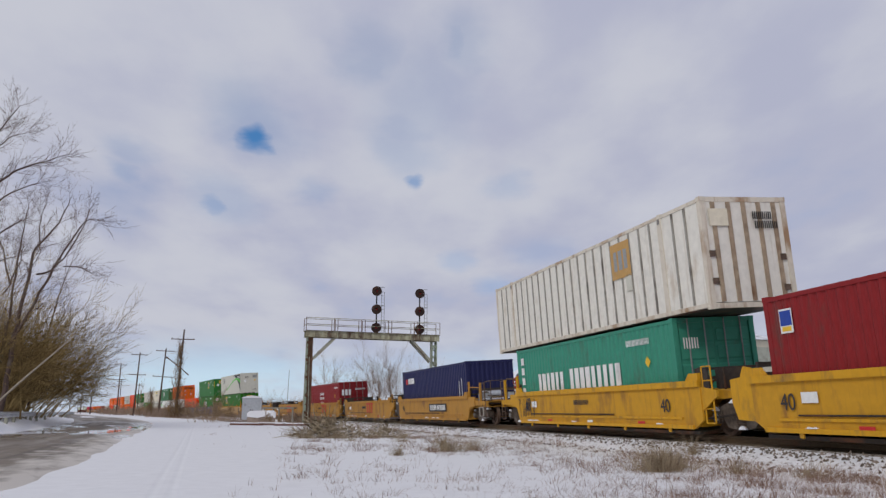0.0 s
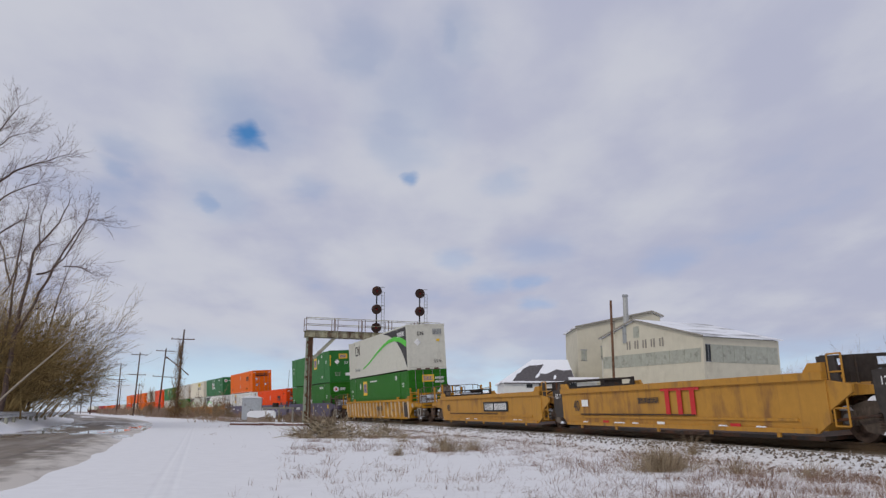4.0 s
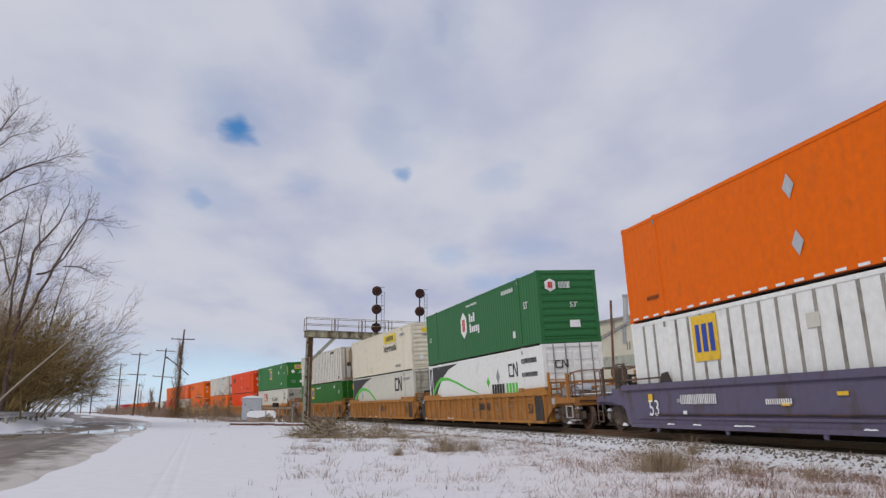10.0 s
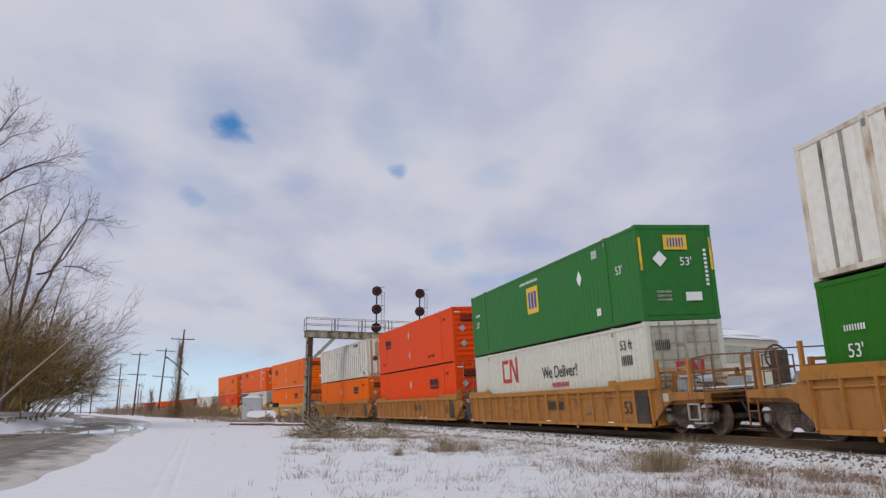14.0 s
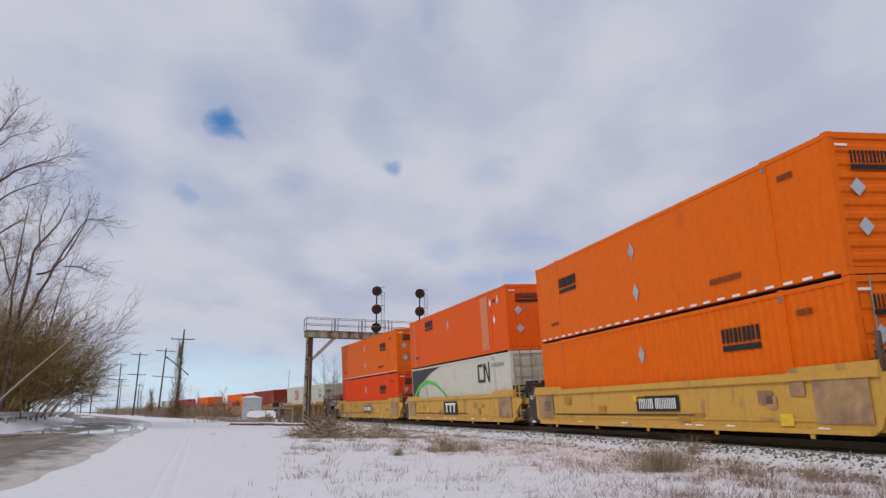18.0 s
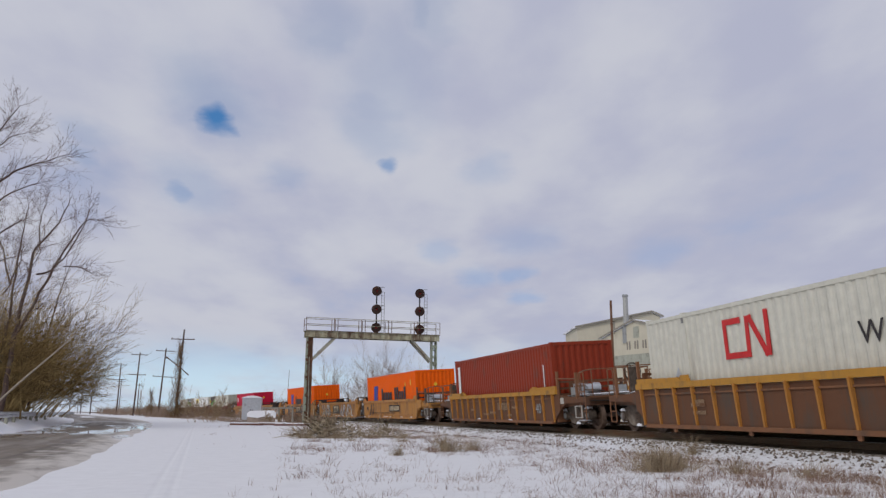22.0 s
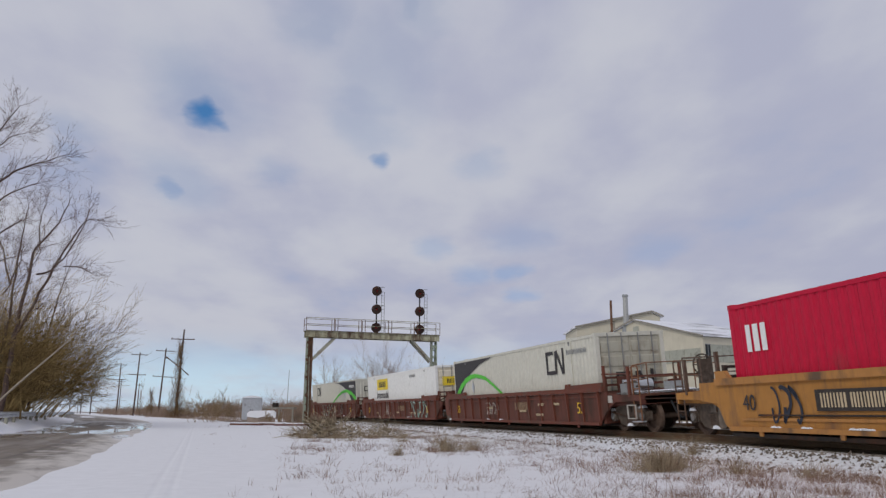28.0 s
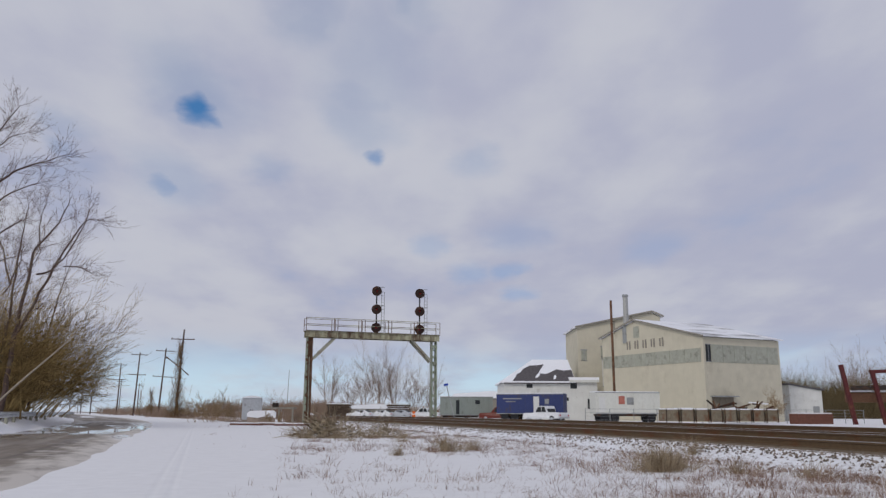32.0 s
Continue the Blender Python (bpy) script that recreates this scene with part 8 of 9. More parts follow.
def car_body(length, width, height, pickup=False):
    L = length
    if pickup:
        pts = [(0, 0.38), (0.02, 0.85), (0.15, 1.02), (1.55, 1.08), (2.15, 1.72), (2.5, height), (3.45, height), (3.75, 1.12), (L - 0.05, 1.08), (L, 0.95), (L, 0.45), (L - 0.7, 0.4), (0.5, 0.36)]
    else:
        pts = [(0, 0.35), (0.02, 0.68), (0.2, 0.84), (1.25, 0.95), (1.95, height - 0.08), (2.4, height), (3.4, height - 0.02), (L - 0.25, 0.98), (L - 0.03, 0.9), (L, 0.4), (L - 0.7, 0.32), (0.5, 0.32)]
    s = Solid()
    n = len(pts)
    rings = ((0.0, 0.86), (0.1, 0.97), (0.3, 1.0), (width - 0.3, 1.0), (width - 0.1, 0.97), (width, 0.86))
    for y, k in rings:
        for (a, b) in pts:
            kk = k if b > 1.0 else 1 - (1 - k) * 0.3
            s.v.append((L / 2 + (a - L / 2) * (0.98 if y in (0.0, width) else 1), (y if b < 1.05 else y + (0.14 if y < width / 2 else -0.14)), 0.3 + (b - 0.3) * (0.97 if kk < 0.9 else 1)))
    for j in range(len(rings) - 1):
        for i in range(n):
            a, b = j * n + i, j * n + (i + 1) % n
            s.f.append((a, b, b + n, a + n))
    s.f.append(tuple(range(n - 1, -1, -1)))
    s.f.append(tuple(range(len(s.v) - n, len(s.v))))
    return s


def vehicle(label, x, y, turn, skin, pickup=False, category="car", group="vehicles parked in the yard"):
    ob = thing("pickup_truck" if pickup else "parked_car", label, category, group, pose(x, y, 0, 0, 0, turn))
    L, W_, H_ = (5.6, 1.95, 1.85) if pickup else (4.6, 1.8, 1.48)
    part("body", car_body(L, W_, H_, pickup), skin, ob, smooth=False)
    gl = Solid()
    if pickup:
        gl.prism([(2.0, 1.15), (2.28, 1.62), (2.55, 1.75), (2.85, 1.75), (2.85, 1.15)], 0.08, 0.125, "y").prism([(2.95, 1.15), (2.95, 1.75), (3.35, 1.75), (3.6, 1.15)], 0.08, 0.125, "y")
    else:
        gl.prism([(1.55, 0.98), (2.05, 1.36), (2.5, 1.38), (2.5, 0.98)], 0.08, 0.125, "y").prism([(2.6, 0.98), (2.6, 1.38), (3.3, 1.36), (3.95, 0.98)], 0.08, 0.125, "y")
    part("side_window", gl, M_DARKGLASS, ob)
    if pickup:
        panes = ("windscreen", (1.6, 1.14), (2.12, 1.70)), ("rear_window", (3.52, 1.62), (3.74, 1.2))
    else:
        panes = ("windscreen", (1.35, 1.02), (1.92, 1.41)), ("rear_window", (3.5, 1.45), (4.2, 1.04))
    for nm, (xa, za), (xb, zb_) in panes:
        part(nm, Solid().add([(xa, 0.24, za + 0.03), (xa, W_ - 0.24, za + 0.03), (xb, W_ - 0.3, zb_ + 0.03), (xb, 0.3, zb_ + 0.03), (xa, 0.24, za - 0.05), (xa, W_ - 0.24, za - 0.05), (xb, W_ - 0.3, zb_ - 0.05), (xb, 0.3, zb_ - 0.05)],
                             [(0, 1, 2, 3), (7, 6, 5, 4), (0, 4, 5, 1), (1, 5, 6, 2), (2, 6, 7, 3), (3, 7, 4, 0)]), M_DARKGLASS, ob)
    ty = Solid().disc((0, 0), 0.36 if pickup else 0.32, -0.11, 0.11, "y", 18).mesh("wheel", M_BLACK)
    hub_ = Solid().disc((0, 0), 0.2, -0.13, 0.0, "y", 12).mesh("hubcap", M_SILVER)
    for xx in (0.95, L - 1.1):
        for yy in (0.12, W_ - 0.12):
            w = part("wheel", ty, M_BLACK, ob, m=pose(xx, yy, 0.36 if pickup else 0.32))
            part("hubcap", hub_, M_SILVER, w)
    part("bumper", Solid().box(-0.06, 0.1, 0.42, 0.04, W_ - 0.1, 0.6), M_SILVER if pickup else skin, ob)
    part("bumper", Solid().box(L - 0.04, 0.1, 0.42, L + 0.06, W_ - 0.1, 0.6), M_SILVER if pickup else skin, ob)
    for yy in (0.25, W_ - 0.25):
        part("headlight", Solid().box(-0.015, yy - 0.15, 0.66, 0.05, yy + 0.15, 0.8), M_SILVER, ob)
        part("tail_light", Solid().box(L - 0.05, yy - 0.12, 0.7, L + 0.012, yy + 0.12, 0.86), M_RED, ob)
    return ob


P_CARW = paint("white_car_paint", (0.72, 0.73, 0.74), 0.1, 0.05, 0.25)
P_CARG = paint("silver_car_paint", (0.45, 0.47, 0.50), 0.1, 0.05, 0.25)
P_CARR = paint("dark_red_car_paint", (0.16, 0.04, 0.03), 0.1, 0.1, 0.3)
vehicle("white pickup truck parked before the blue trailer", 9.6, 95.5, -48, P_CARW, True, "pickup truck")
vehicle("white car parked in the yard", -16.8, 139, -22, P_CARW)
vehicle("white car parked in the yard", -13.2, 139, -22, P_CARW)
vehicle("silver car parked in the yard", -9.9, 139, -22, P_CARG)
vehicle("white utility truck parked near the signal bridge", -6.2, 138, -8, P_CARW, True, "pickup truck")
vehicle("dark red pickup parked beside the blue trailer", 4.6, 101.5, -20, P_CARR, True, "pickup truck")
_d = thing("traffic_drum", "small orange drum beside the white truck", "traffic drum", m=pose(-4.9, 136.5, 0))
part("drum", Solid().bar((0, 0, 0), (0, 0, 1.25), 0.32, 0.26, 12), surface("safety_orange", (0.75, 0.16, 0.03), 0.5), _d)
part("band", Solid().bar((0, 0, 0.7), (0, 0, 0.85), 0.305, 0.3, 12), M_WHITE, _d)


M_LOG = surface("dark_wet_logs", (0.10, 0.07, 0.05), 0.9, 0, 0.4, 6, (0.25, 0.19, 0.13), 0.3)


def log_stack(x, y, turn, w, h, label):
    rr = random.Random(int(x * 7))
    ob = thing("log_stack", label, "log stack", m=pose(x, y, 0, 0, 0, turn))
    r = 0.2
    rows = int(h / (r * 1.75))
    for j in range(rows):
        for i in range(int(w / (2 * r)) - j % 2):
            q = rr.uniform(0.75, 1.0)
            part("log", Solid().bar((0.2 + i * 2 * r + (j % 2) * r, rr.uniform(-0.3, 0.2), r + j * r * 1.72), (0.2 + i * 2 * r + (j % 2) * r, 3.0, r + j * r * 1.72), r * q, r * q * 0.9, 7), M_LOG, ob)
    part("snow_cap", Solid().box(0.1, 0, rows * r * 1.75 + 0.06, w - 0.9, 3.0, rows * r * 1.75 + 0.15), M_SNOW, ob)


log_stack(-20.9, 143, 0, 4.6, 2.8, "stack of timber logs with snow on top")
log_stack(-10.2, 144, 0, 4.6, 2.7, "stack of timber logs with snow on top")
_w = thing("snowy_shed", "low shed roof buried in snow behind the parked cars", "shed", m=pose(-17.5, 152, 0))
part("wall", Solid().box(0, 0, 0, 10.5, 5, 1.7), M_POST_BOARD, _w)
part("roof", Solid().prism([(-0.4, 1.7), (10.9, 1.7), (10.6, 2.35), (5, 2.6), (-0.1, 2.3)], -0.3, 5.3, "y"), M_SNOW, _w)
_w = thing("snow_mound", "mound of ploughed snow in the yard", "snow mound", m=pose(-21.5, 128, 0))
_s = Solid()
for i in range(9):
    for j in range(9):
        a, b = i / 8 * 2 - 1, j / 8 * 2 - 1
        _s.v.append((a * 2.0, b * 1.2, max(-0.05, 0.95 * (1 - abs(a) ** 1.6) * (1 - b * b) + 0.08 * noise.noise((a * 3, b * 3, 0)))))
_s.f = [(i * 9 + j, i * 9 + 9 + j, i * 9 + 10 + j, i * 9 + j + 1) for i in range(8) for j in range(8)]
part("heap", _s, M_SNOW, _w, smooth=True)
# a slanting lamp pole and the far low roofs
_w = thing("yard_lamp", "leaning yard lamp on a thin pole", "lamp post", m=pose(1.6, 100.5, 0, 0, -14, 0))
part("pole", Solid().bar((0, 0, 0), (0, 0, 4.6), 0.06, 0.05), M_GREY, _w)
part("head", Solid().box(-0.3, -0.18, 4.5, 0.22, 0.18, 4.8), M_DBLUE, _w)
_w = thing("far_warehouse", "long low warehouse roof under snow far behind the yard", "warehouse", m=pose(2, 170, 0))
part("wall", Solid().box(0, 0, 0, 19, 14, 4.2), M_POST_BOARD, _w)
part("roof", Solid().prism([(-0.5, 4.1), (19.5, 4.1), (18.5, 5.0), (8, 5.6), (0.5, 5.0)], -0.5, 14.5, "y"), M_SNOW, _w)


def pallet_wall():
    """A row of steel stillages with snow on them."""
    bin_m = surface("grey_brown_steel_bin", (0.215, 0.18, 0.125), 0.8, 0.0, 0.25, 4, RUST, 0.4, streak=0.5, bump=0.4)
    rr = random.Random(9)
    for i in range(8):
        ob = thing("steel_bin", "grey-brown steel bin topped with snow", "storage bin", "row of steel bins", pose(22.6 + i * 1.68, 80.5 + i * 0.55, 0.12, 0, 0, 18 + rr.uniform(-3, 3)))
        part("body", Solid().box(0, 0, 0.15, 1.5, 1.3, 1.3), bin_m, ob)
        for xx in (0.0, 1.44):
            part("corner_post", Solid().box(xx, -0.05, 0, xx + 0.07, 0.03, 1.4), M_STEEL, ob)
        part("snow_cap", Solid().box(0.04, 0.04, 1.302, 1.46, 1.26, 1.302 + rr.uniform(0.08, 0.2)), M_SNOW, ob)
    ob = thing("steel_pile", "pile of dark scrap steel under snow", "scrap pile", m=pose(31.4, 88.0, 0.3))
    for i in range(30):
        a = rr.uniform(-1, 5.5)
        part("scrap_bar", Solid().beam((a, rr.uniform(0, 2), rr.uniform(0.3, 1.9)), (a + rr.uniform(-2, 3), rr.uniform(0, 2), rr.uniform(0.3, 2.2)), 0.12, 0.16), rr.choice((M_STEEL, M_RUSTED, M_SNOW)), ob)
    part("base", Solid().box(0, 0, 0, 5.5, 2, 1.2), M_STEEL, ob)
    ob = thing("rust_box", "rusty open steel box in the snow", "steel box", m=pose(36.6, 82, 0, 0, 0, 10))
    part("body", Solid().box(0, 0, 0, 4.0, 1.5, 1.05), surface("brick_red_rust", (0.16, 0.07, 0.05), 0.85, 0, 0.2, 5), ob)
    part("snow_cap", Solid().box(0.05, 0.05, 1.052, 3.95, 1.45, 1.15), M_SNOW, ob)


def rust_frame():
    red = surface("red_oxide_steel", (0.10, 0.025, 0.025), 0.7, 0.1, 0.2, 5, RUST, 0.3)
    ob = thing("steel_gantry", "leaning red-oxide steel frame beside the track", "steel frame", m=pose(40.9, 80, 0))
    part("post", Solid().beam((0.55, 0, 0), (-0.4, 0, 5.95), 0.36, 0.36), red, ob)
    part("post", Solid().beam((3.6, 0, 0), (2.7, 0, 5.3), 0.36, 0.36), red, ob)
    part("beam", Solid().beam((2.5, 0, 5.25), (9.0, 0, 5.5), 0.35, 0.35), red, ob)
    part("beam", Solid().beam((0.6, 0.3, 3.6), (9.0, 0.3, 3.8), 0.3, 0.45), M_STEEL, ob)
    part("deck", Solid().box(0.5, 0.6, 2.2, 9.0, 1.6, 3.2), M_RUSTED, ob)
    part("snow_cap", Solid().box(0.6, 0.4, 3.25, 9.0, 1.5, 3.4), M_SNOW, ob)


def wire_fence():
    ob = thing("wire_fence", "low grey wire fence on thin posts behind the tracks", "fence")
    pts = [(14 + i * 2.6, 78 + i * 0.95) for i in range(14)]
    post = Solid().bar((0, 0, 0), (0, 0, 1.5), 0.035).mesh("fence_post", M_GREY)
    for x, y in pts:
        part("fence_post", post, M_GREY, ob, m=pose(x, y, ground_z(x, y)))
    for k, z in enumerate((0.4, 0.75, 1.1, 1.45)):
        s = Solid()
        for (p, q) in zip(pts, pts[1:]):
            s.bar((*p, z), (*q, z), 0.012 if k < 3 else 0.025, n=4)
        part("fence_wire", s, M_GREY, ob)


pallet_wall()
rust_frame()
wire_fence()
# a bank of snow and rubble between the far track and the yard
_s = Solid()
for i in range(60):
    u = 8 + i * 1.9
    for k, (w, z) in enumerate(((9.6, -0.75), (10.2, -0.15), (11.2, 0.02), (13.0, -0.1), (15.0, -0.7))):
        p = rail_point(u, w, -0.75)
        _s.v.append((p.x, p.y, max(-0.1, 0.30 + z * 0.5 + 0.18 * noise.noise((u * 0.5, w, 3)))))
for i in range(59):
    for k in range(4):
        a = i * 5 + k
        _s.f.append((a, a + 1, a + 6, a + 5))
tagged(part("snow_bank", _s, surface("dirty_snow_bank", (0.74, 0.74, 0.76), 0.8, 0, 0.06, 3, (0.25, 0.2, 0.16), 0.3, world_space=True, bump=0.5, bump_scale=5), smooth=True), "dirty snow bank beyond the tracks", "snow bank", kind="structure")


# ---------------------------------------------------------------- things on the near side of the tracks
def relay_cabinet():
    ob = thing("signal_cabinet", "grey metal signal cabinet with a snowy peaked roof", "signal cabinet", m=pose(-20.55, 81.5, 0, 0, 0, 10))
    part("body", Solid().box(0, 0, 0.1, 1.95, 1.5, 2.45), M_SILVER, ob)
    for x in (0.05, 1.0):
        d = part("door", Solid().box(x, -0.035, 0.2, x + 0.9, 0.0, 2.3), M_SILVER, ob)
        part("handle", Solid().box(x + (0.78 if x < 0.9 else 0.05), -0.07, 1.1, x + (0.85 if x < 0.9 else 0.12), -0.035, 1.3), M_STEEL, d)
    part("roof", Solid().prism([(-0.12, 2.45), (2.07, 2.45), (1.6, 2.62), (0.97, 2.7), (0.35, 2.62)], -0.12, 1.62, "y"), M_SNOW, ob, "snowy peaked roof")
    part("plinth", Solid().box(-0.1, -0.1, -0.1, 2.05, 1.6, 0.1), M_GREY, ob)


def rubble():
    ob = thing("concrete_block", "snow-topped broken concrete block by the signal bridge", "concrete block", m=pose(-17.9, 73, 0, 0, 0, 8))
    part("slab", Solid().prism([(0, 0), (2.5, 0), (2.45, 0.55), (2.3, 1.05), (0.25, 1.0), (0.05, 0.5)], 0, 1.2, "y"), surface("old_concrete", (0.34, 0.27, 0.22), 0.9, 0, 0.15, 4, GRIME, 0.3), ob)
    part("snow_cap", Solid().prism([(0.0, 0.62), (0.9, 0.5), (1.6, 0.66), (2.53, 0.5), (2.53, 1.0), (2.3, 1.2), (0.25, 1.15), (-0.02, 0.9)], -0.06, 1.25, "y"), M_SNOW, ob)
    ob = thing("wooden_platform", "weathered wooden staging behind the concrete block", "staging", m=pose(-17.2, 76, 0))
    part("deck", Solid().box(0, 0, 1.35, 3.0, 1.4, 1.5), M_POST_BOARD, ob)
    for x in (0.1, 1.5, 2.8):
        part("leg", Solid().box(x, 0.1, 0, x + 0.14, 0.24, 1.35), M_POST_BOARD, ob)
    part("barrel", Solid().bar((1.1, 0.7, 1.5), (1.1, 0.7, 1.9), 0.3, 0.3, 12), M_STEEL, ob)
    rr = random.Random(4)
    for i in range(3):
        x, y = -15.6 + i * 1.9, 66 + rr.uniform(-4, 3)
        o = thing("timber_baulk", "old reddish timber lying in the snow", "timber", "timbers in the snow", pose(x, y, ground_z(x, y), 0, 0, rr.uniform(-15, 15)))
        part("baulk", Solid().box(-1.4, -0.14, -0.05, 1.4, 0.14, 0.15), surface("reddish_timber", (0.17, 0.085, 0.065), 0.9, 0, 0.2, 6), o)
        part("snow_cap", Solid().box(-1.3, -0.14, 0.152, 1.1, 0.14, 0.22), M_SNOW, o)


relay_cabinet()
rubble()


def brush_heap(x, y, w, d, h, n, seed, label, name="brush_heap", material=None, r=0.014):
    rr = random.Random(seed)
    s = Solid()
    for i in range(n):
        a, b = rr.gauss(0, 0.4), rr.gauss(0, 0.4)
        top = h * max(0.1, 1 - (a * a + b * b) * 1.1)
        p = Vector((a * w / 2, b * d / 2, rr.uniform(0, top * 0.8)))
        dd = Vector((rr.gauss(0, 1), rr.gauss(0, 0.7), rr.gauss(0.25, 0.45))).normalized()
        limb(s, p, dd, rr.uniform(0.4, 1.3), rr.uniform(0.6, 1.5) * r, 4, 0.25, rr, 3, r * 0.35)
    ob = tagged(new(name, plain_mesh(s, name, material or M_TWIG)), label, "brush", kind="stuff")
    ob.matrix_basis = pose(x, y, ground_z(x, y))
    return ob


M_CUT = surface("cut_grey_branches", (0.24, 0.185, 0.13), 0.9, 0, 0.3, 7, (0.6, 0.6, 0.6), 0.15)
brush_heap(-4.9, 34.0, 3.0, 2.0, 0.95, 260, 31, "heap of cut grey branches dusted with snow", material=M_CUT, r=0.022)
islands(M_CUT, (0.09, 0.065, 0.04), (0.48, 0.40, 0.28))
brush_heap(-2.6, 34.5, 3.0, 2.0, 0.6, 170, 32, "thin scrub beside the branch heap", material=M_CUT, r=0.012)


def tuft(x, y, w, h, n, seed, label):
    rr = random.Random(seed)
    s = Solid()
    for i in range(n):
        a, rad = rr.uniform(0, 6.283), abs(rr.gauss(0, 0.45)) * w / 2
        px, py = rad * math.cos(a), rad * math.sin(a)
        hh = h * (0.25 + 0.9 * rr.random() ** 1.7) * (1 - 0.35 * min(1, rad / (w / 2)))
        lx, ly = rr.gauss(0, 0.55) * hh + px * 0.5, rr.gauss(0, 0.55) * hh + py * 0.5
        k, wd = len(s.v), rr.uniform(0.002, 0.0045)
        t = rr.uniform(0, 3.14)
        cx, cy = wd * math.cos(t), wd * math.sin(t)
        s.v += [(px - cx, py - cy, 0), (px + cx, py + cy, 0), (px + lx * 0.45 - cx * 0.8, py + ly * 0.45 - cy * 0.8, hh * 0.6), (px + lx * 0.45 + cx * 0.8, py + ly * 0.45 + cy * 0.8, hh * 0.6), (px + lx, py + ly, hh)]
        s.f += [(k, k + 1, k + 3, k + 2), (k + 2, k + 3, k + 4)]
    ob = thing("grass_tuft", label, "dry grass", "tufts of dry grass", pose(x, y, ground_z(x, y) - 0.02))
    part("foliage", plain_mesh(s, "foliage", M_STRAW), None, ob)


M_STRAW = surface("straw_coloured_grass", (0.25, 0.19, 0.11), 0.9, 0, 0.2, 4, (0.2, 0.14, 0.09), 0.3)
islands(M_STRAW, (0.13, 0.085, 0.05), (0.50, 0.41, 0.28))
tuft(4.0, 14.9, 1.35, 0.62, 1300, 51, "large ragged tuft of straw-coloured dry grass in the snow")
tuft(4.5, 15.6, 1.1, 0.5, 500, 57, "large ragged tuft of straw-coloured dry grass in the snow")
tuft(0.1, 22.3, 1.5, 0.66, 800, 52, "large ragged tuft of straw-coloured dry grass in the snow")
tuft(0.9, 23.2, 1.0, 0.5, 300, 58, "small tuft of dry grass in the snow")
tuft(-1.1, 20.0, 0.5, 0.4, 220, 53, "small tuft of dry grass in the snow")
tuft(5.2, 14.2, 0.9, 0.42, 230, 54, "small tuft of dry grass in the snow")
tuft(6.1, 13.4, 1.0, 0.4, 230, 59, "small tuft of dry grass in the snow")
tuft(6.1, 19.6, 0.5, 0.75, 260, 55, "tall dry weeds at the ballast edge")
for i, (x, y, w, h, n) in enumerate(((-5.6, 33.2, 1.8, 0.6, 420), (-4.3, 32.8, 1.6, 0.7, 420), (-3.0, 33.0, 1.9, 0.6, 420), (-1.6, 33.4, 1.7, 0.5, 320), (-6.6, 35.5, 1.4, 0.5, 260), (-3.4, 29.6, 1.2, 0.4, 200), (-1.4, 28.4, 1.2, 0.4, 200))):
    tuft(x, y, w, h, n, 70 + i, "dry grass growing round the heap of cut branches" if y > 32 else "small tuft of dry grass in the snow")


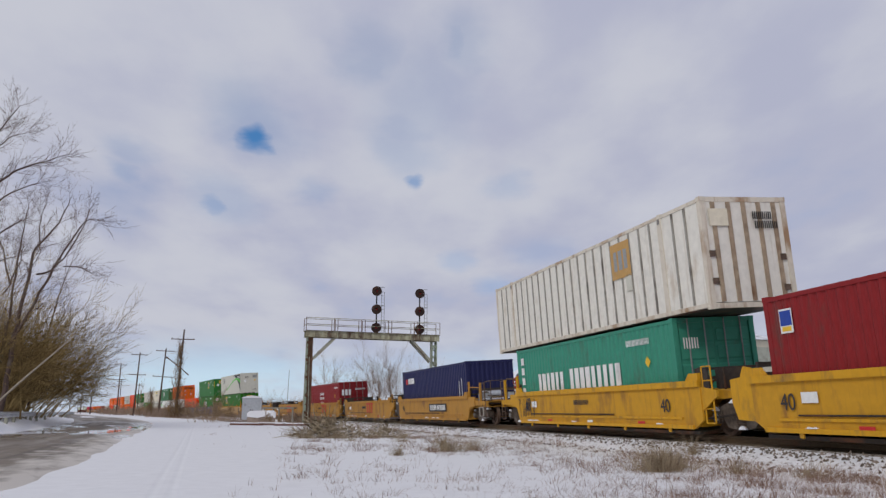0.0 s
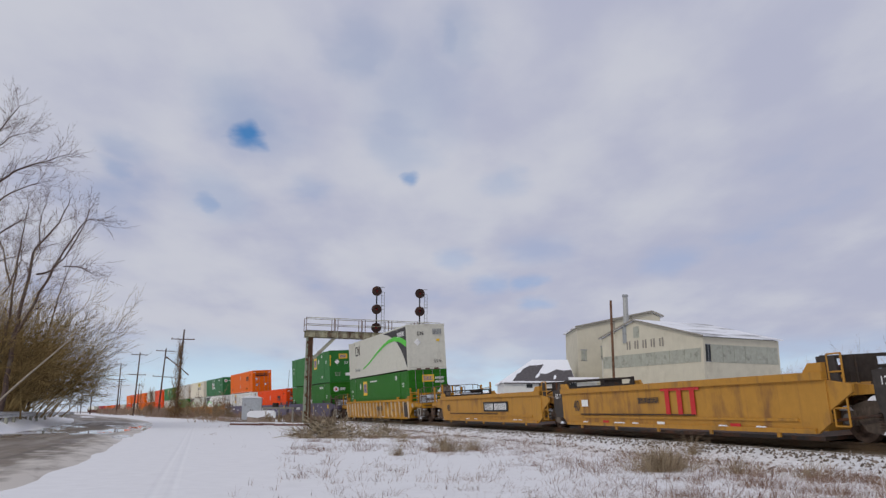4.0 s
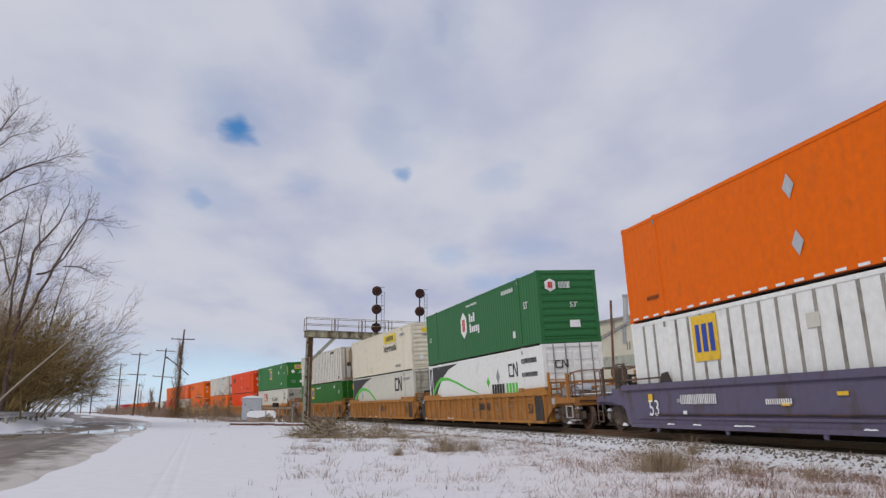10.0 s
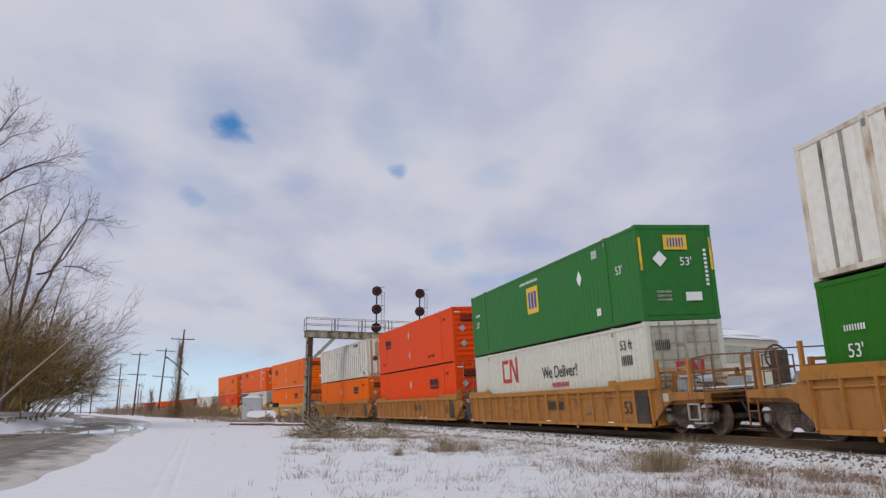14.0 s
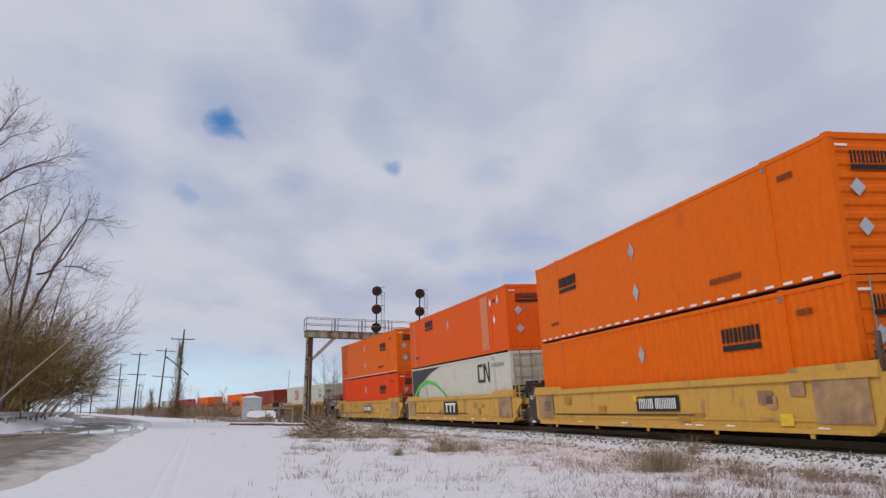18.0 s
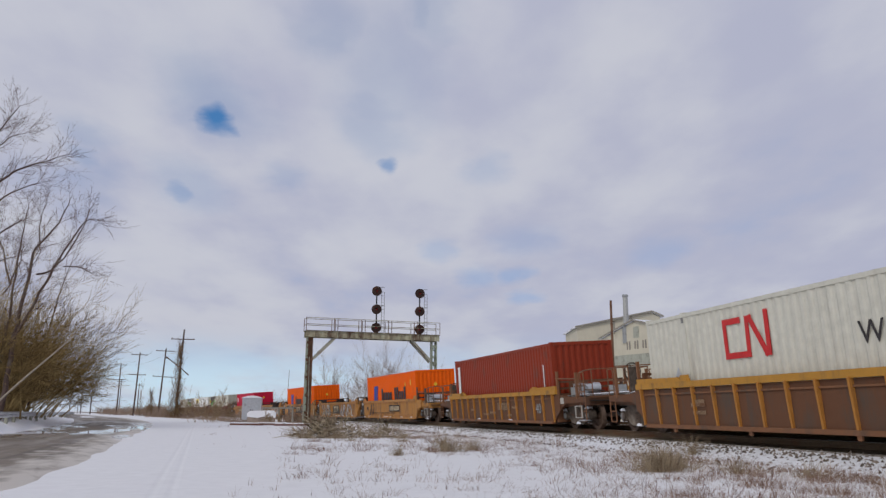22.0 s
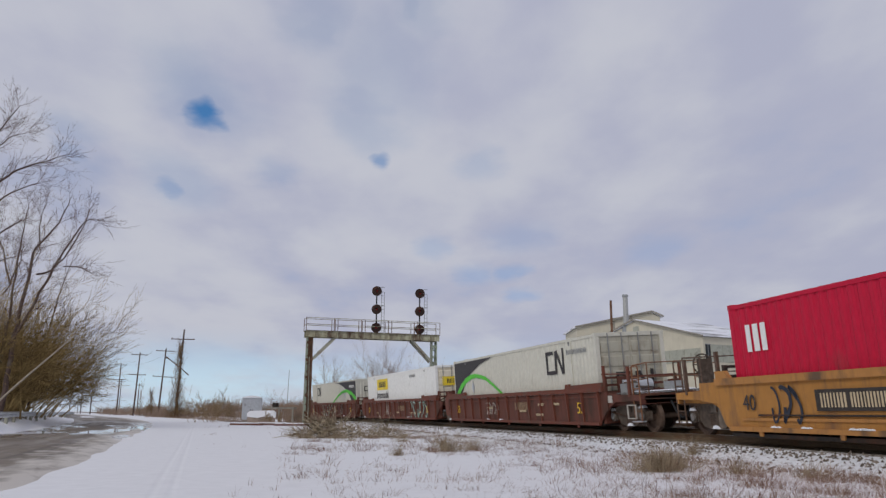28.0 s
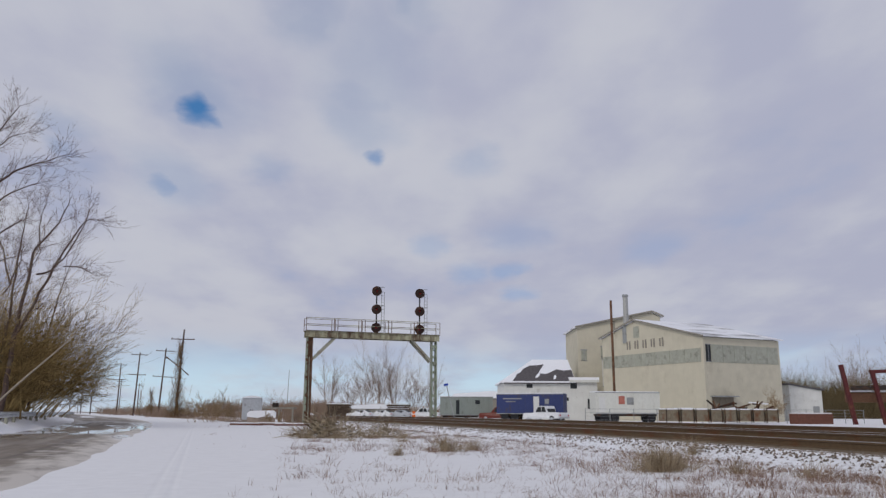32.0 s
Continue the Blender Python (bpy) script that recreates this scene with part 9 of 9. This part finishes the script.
def grass_field():
    """Thin dry stems scattered in drifts over the snow."""
    rr = random.Random(77)
    s = Solid()
    count = 0
    while count < 34000:
        y = 7.5 + 55 * rr.random() ** 1.6
        x = rr.uniform(-0.28 * y - 1, 0.62 * y + 3)
        # keep to the near side of the ballast
        lx = float(np.interp(y, _y[_i0 - 60:_i0 + 160], _x[_i0 - 60:_i0 + 160]))
        edge = lx - 1.0
        if x > edge + 0.5:
            continue
        near = max(0.0, 1 - (edge - x) / (2.5 + y * 0.12))
        patch = noise.noise((x * 0.35, y * 0.28, 2.0)) * 0.5 + 0.5
        fine = noise.noise((x * 1.6, y * 1.4, 8.0)) * 0.5 + 0.5
        right = min(1, max(0, (x - 0.5) / 5))
        dens = (0.16 * patch ** 2 + 0.12 * near + 0.42 * right * (1 if y < 18 else 0.3)) * fine ** 3.2 * 1.5 + (0.10 if 20 < y < 60 and fine > 0.55 and patch > 0.45 else 0)
        if x < -0.17 * y - 0.6:
            dens *= 0.05
        if rr.random() > dens:
            continue
        n = rr.choice((1, 1, 2, 2, 3, 4, 6, 9, 14))
        tall = rr.uniform(0.05, 0.2) * (0.6 + 0.8 * patch)
        for k_ in range(n):
            qx, qy = rr.gauss(0, 0.012 + 0.006 * n), rr.gauss(0, 0.012 + 0.006 * n)
            px, py = x + qx, y + qy
            z = ground_z(px, py) - 0.01
            h = tall * rr.uniform(0.5, 1.25)
            wd = rr.uniform(0.0013, 0.0028) * (1 + y * 0.03)
            t = rr.uniform(0, 3.14)
            cx, cy = wd * math.cos(t), wd * math.sin(t)
            ex, ey = rr.gauss(0, 0.5) * h + qx * 1.5, rr.gauss(0, 0.5) * h + qy * 1.5
            mx, my = ex * rr.uniform(0.15, 0.6), ey * rr.uniform(0.15, 0.6)
            k = len(s.v)
            s.v += [(px - cx, py - cy, z), (px + cx, py + cy, z), (px + mx + cx * 0.8, py + my + cy * 0.8, z + h * 0.6), (px + mx - cx * 0.8, py + my - cy * 0.8, z + h * 0.6), (px + ex, py + ey, z + h * rr.uniform(0.75, 1.0))]
            s.f += [(k, k + 1, k + 2, k + 3), (k + 3, k + 2, k + 4)]
            count += 1
    tagged(new("dry_grass", plain_mesh(s, "dry_grass", M_DRYGRASS)), "thin dry grass stems poking through the snow", "dry grass", kind="stuff")


grass_field()


def ballast_stones():
    """Loose stones on the ballast's near shoulder."""
    rr = random.Random(5)
    s = Solid()
    for i in range(4200):
        u = 6 + 70 * rr.random() ** 1.9
        w = rr.choice((rr.uniform(-1.9, 0.0), rr.uniform(-0.6, -0.05), rr.uniform(-0.35, -0.05)))
        a = w - HALF
        zz = np.interp(a, (-3.3, -2.7, -2.0, -1.46, -1.33), (-0.62, -0.49, -0.33, -0.215, -0.158))
        p = rail_point(u, w, float(zz))
        gz = ground_z(p.x, p.y)
        if p.z < gz:
            p.z = gz
        r = rr.uniform(0.018, 0.05)
        k = len(s.v)
        q = [rr.uniform(0.7, 1.3) * r for _ in range(6)]
        s.v += [(p.x + q[0], p.y, p.z), (p.x, p.y + q[1], p.z), (p.x - q[2], p.y, p.z), (p.x, p.y - q[3], p.z), (p.x, p.y, p.z + q[4])]
        s.f += [(k, k + 1, k + 4), (k + 1, k + 2, k + 4), (k + 2, k + 3, k + 4), (k + 3, k, k + 4)]
    tagged(new("loose_ballast", plain_mesh(s, "loose_ballast", M_STONE)), "loose grey-brown ballast stones on the track's shoulder", "ballast stones", kind="stuff")


M_STONE = surface("loose_stone", (0.14, 0.115, 0.10), 0.9, 0, 0.35, 4, (0.3, 0.27, 0.25), 0.3, world_space=True)
islands(M_STONE, (0.06, 0.045, 0.035), (0.30, 0.25, 0.21))
ballast_stones()


# ---------------------------------------------------------------- what moves
def motions():
    times = [0.8 * i for i in range(40)] + [32.0]
    for ob, s0, length, lift in movers:
        rows = []
        for t in times:
            u = s0 - SPEED * (t - 17.0)
            rows.append((t, rail_pose(u, u + length) @ pose(0, 0, lift)))
        walk(ob, rows)
    walk(drift, [(0.0, pose(0.05, 0.075, 0)), (32.0, pose(-0.05, -0.075, 0))])


motions()
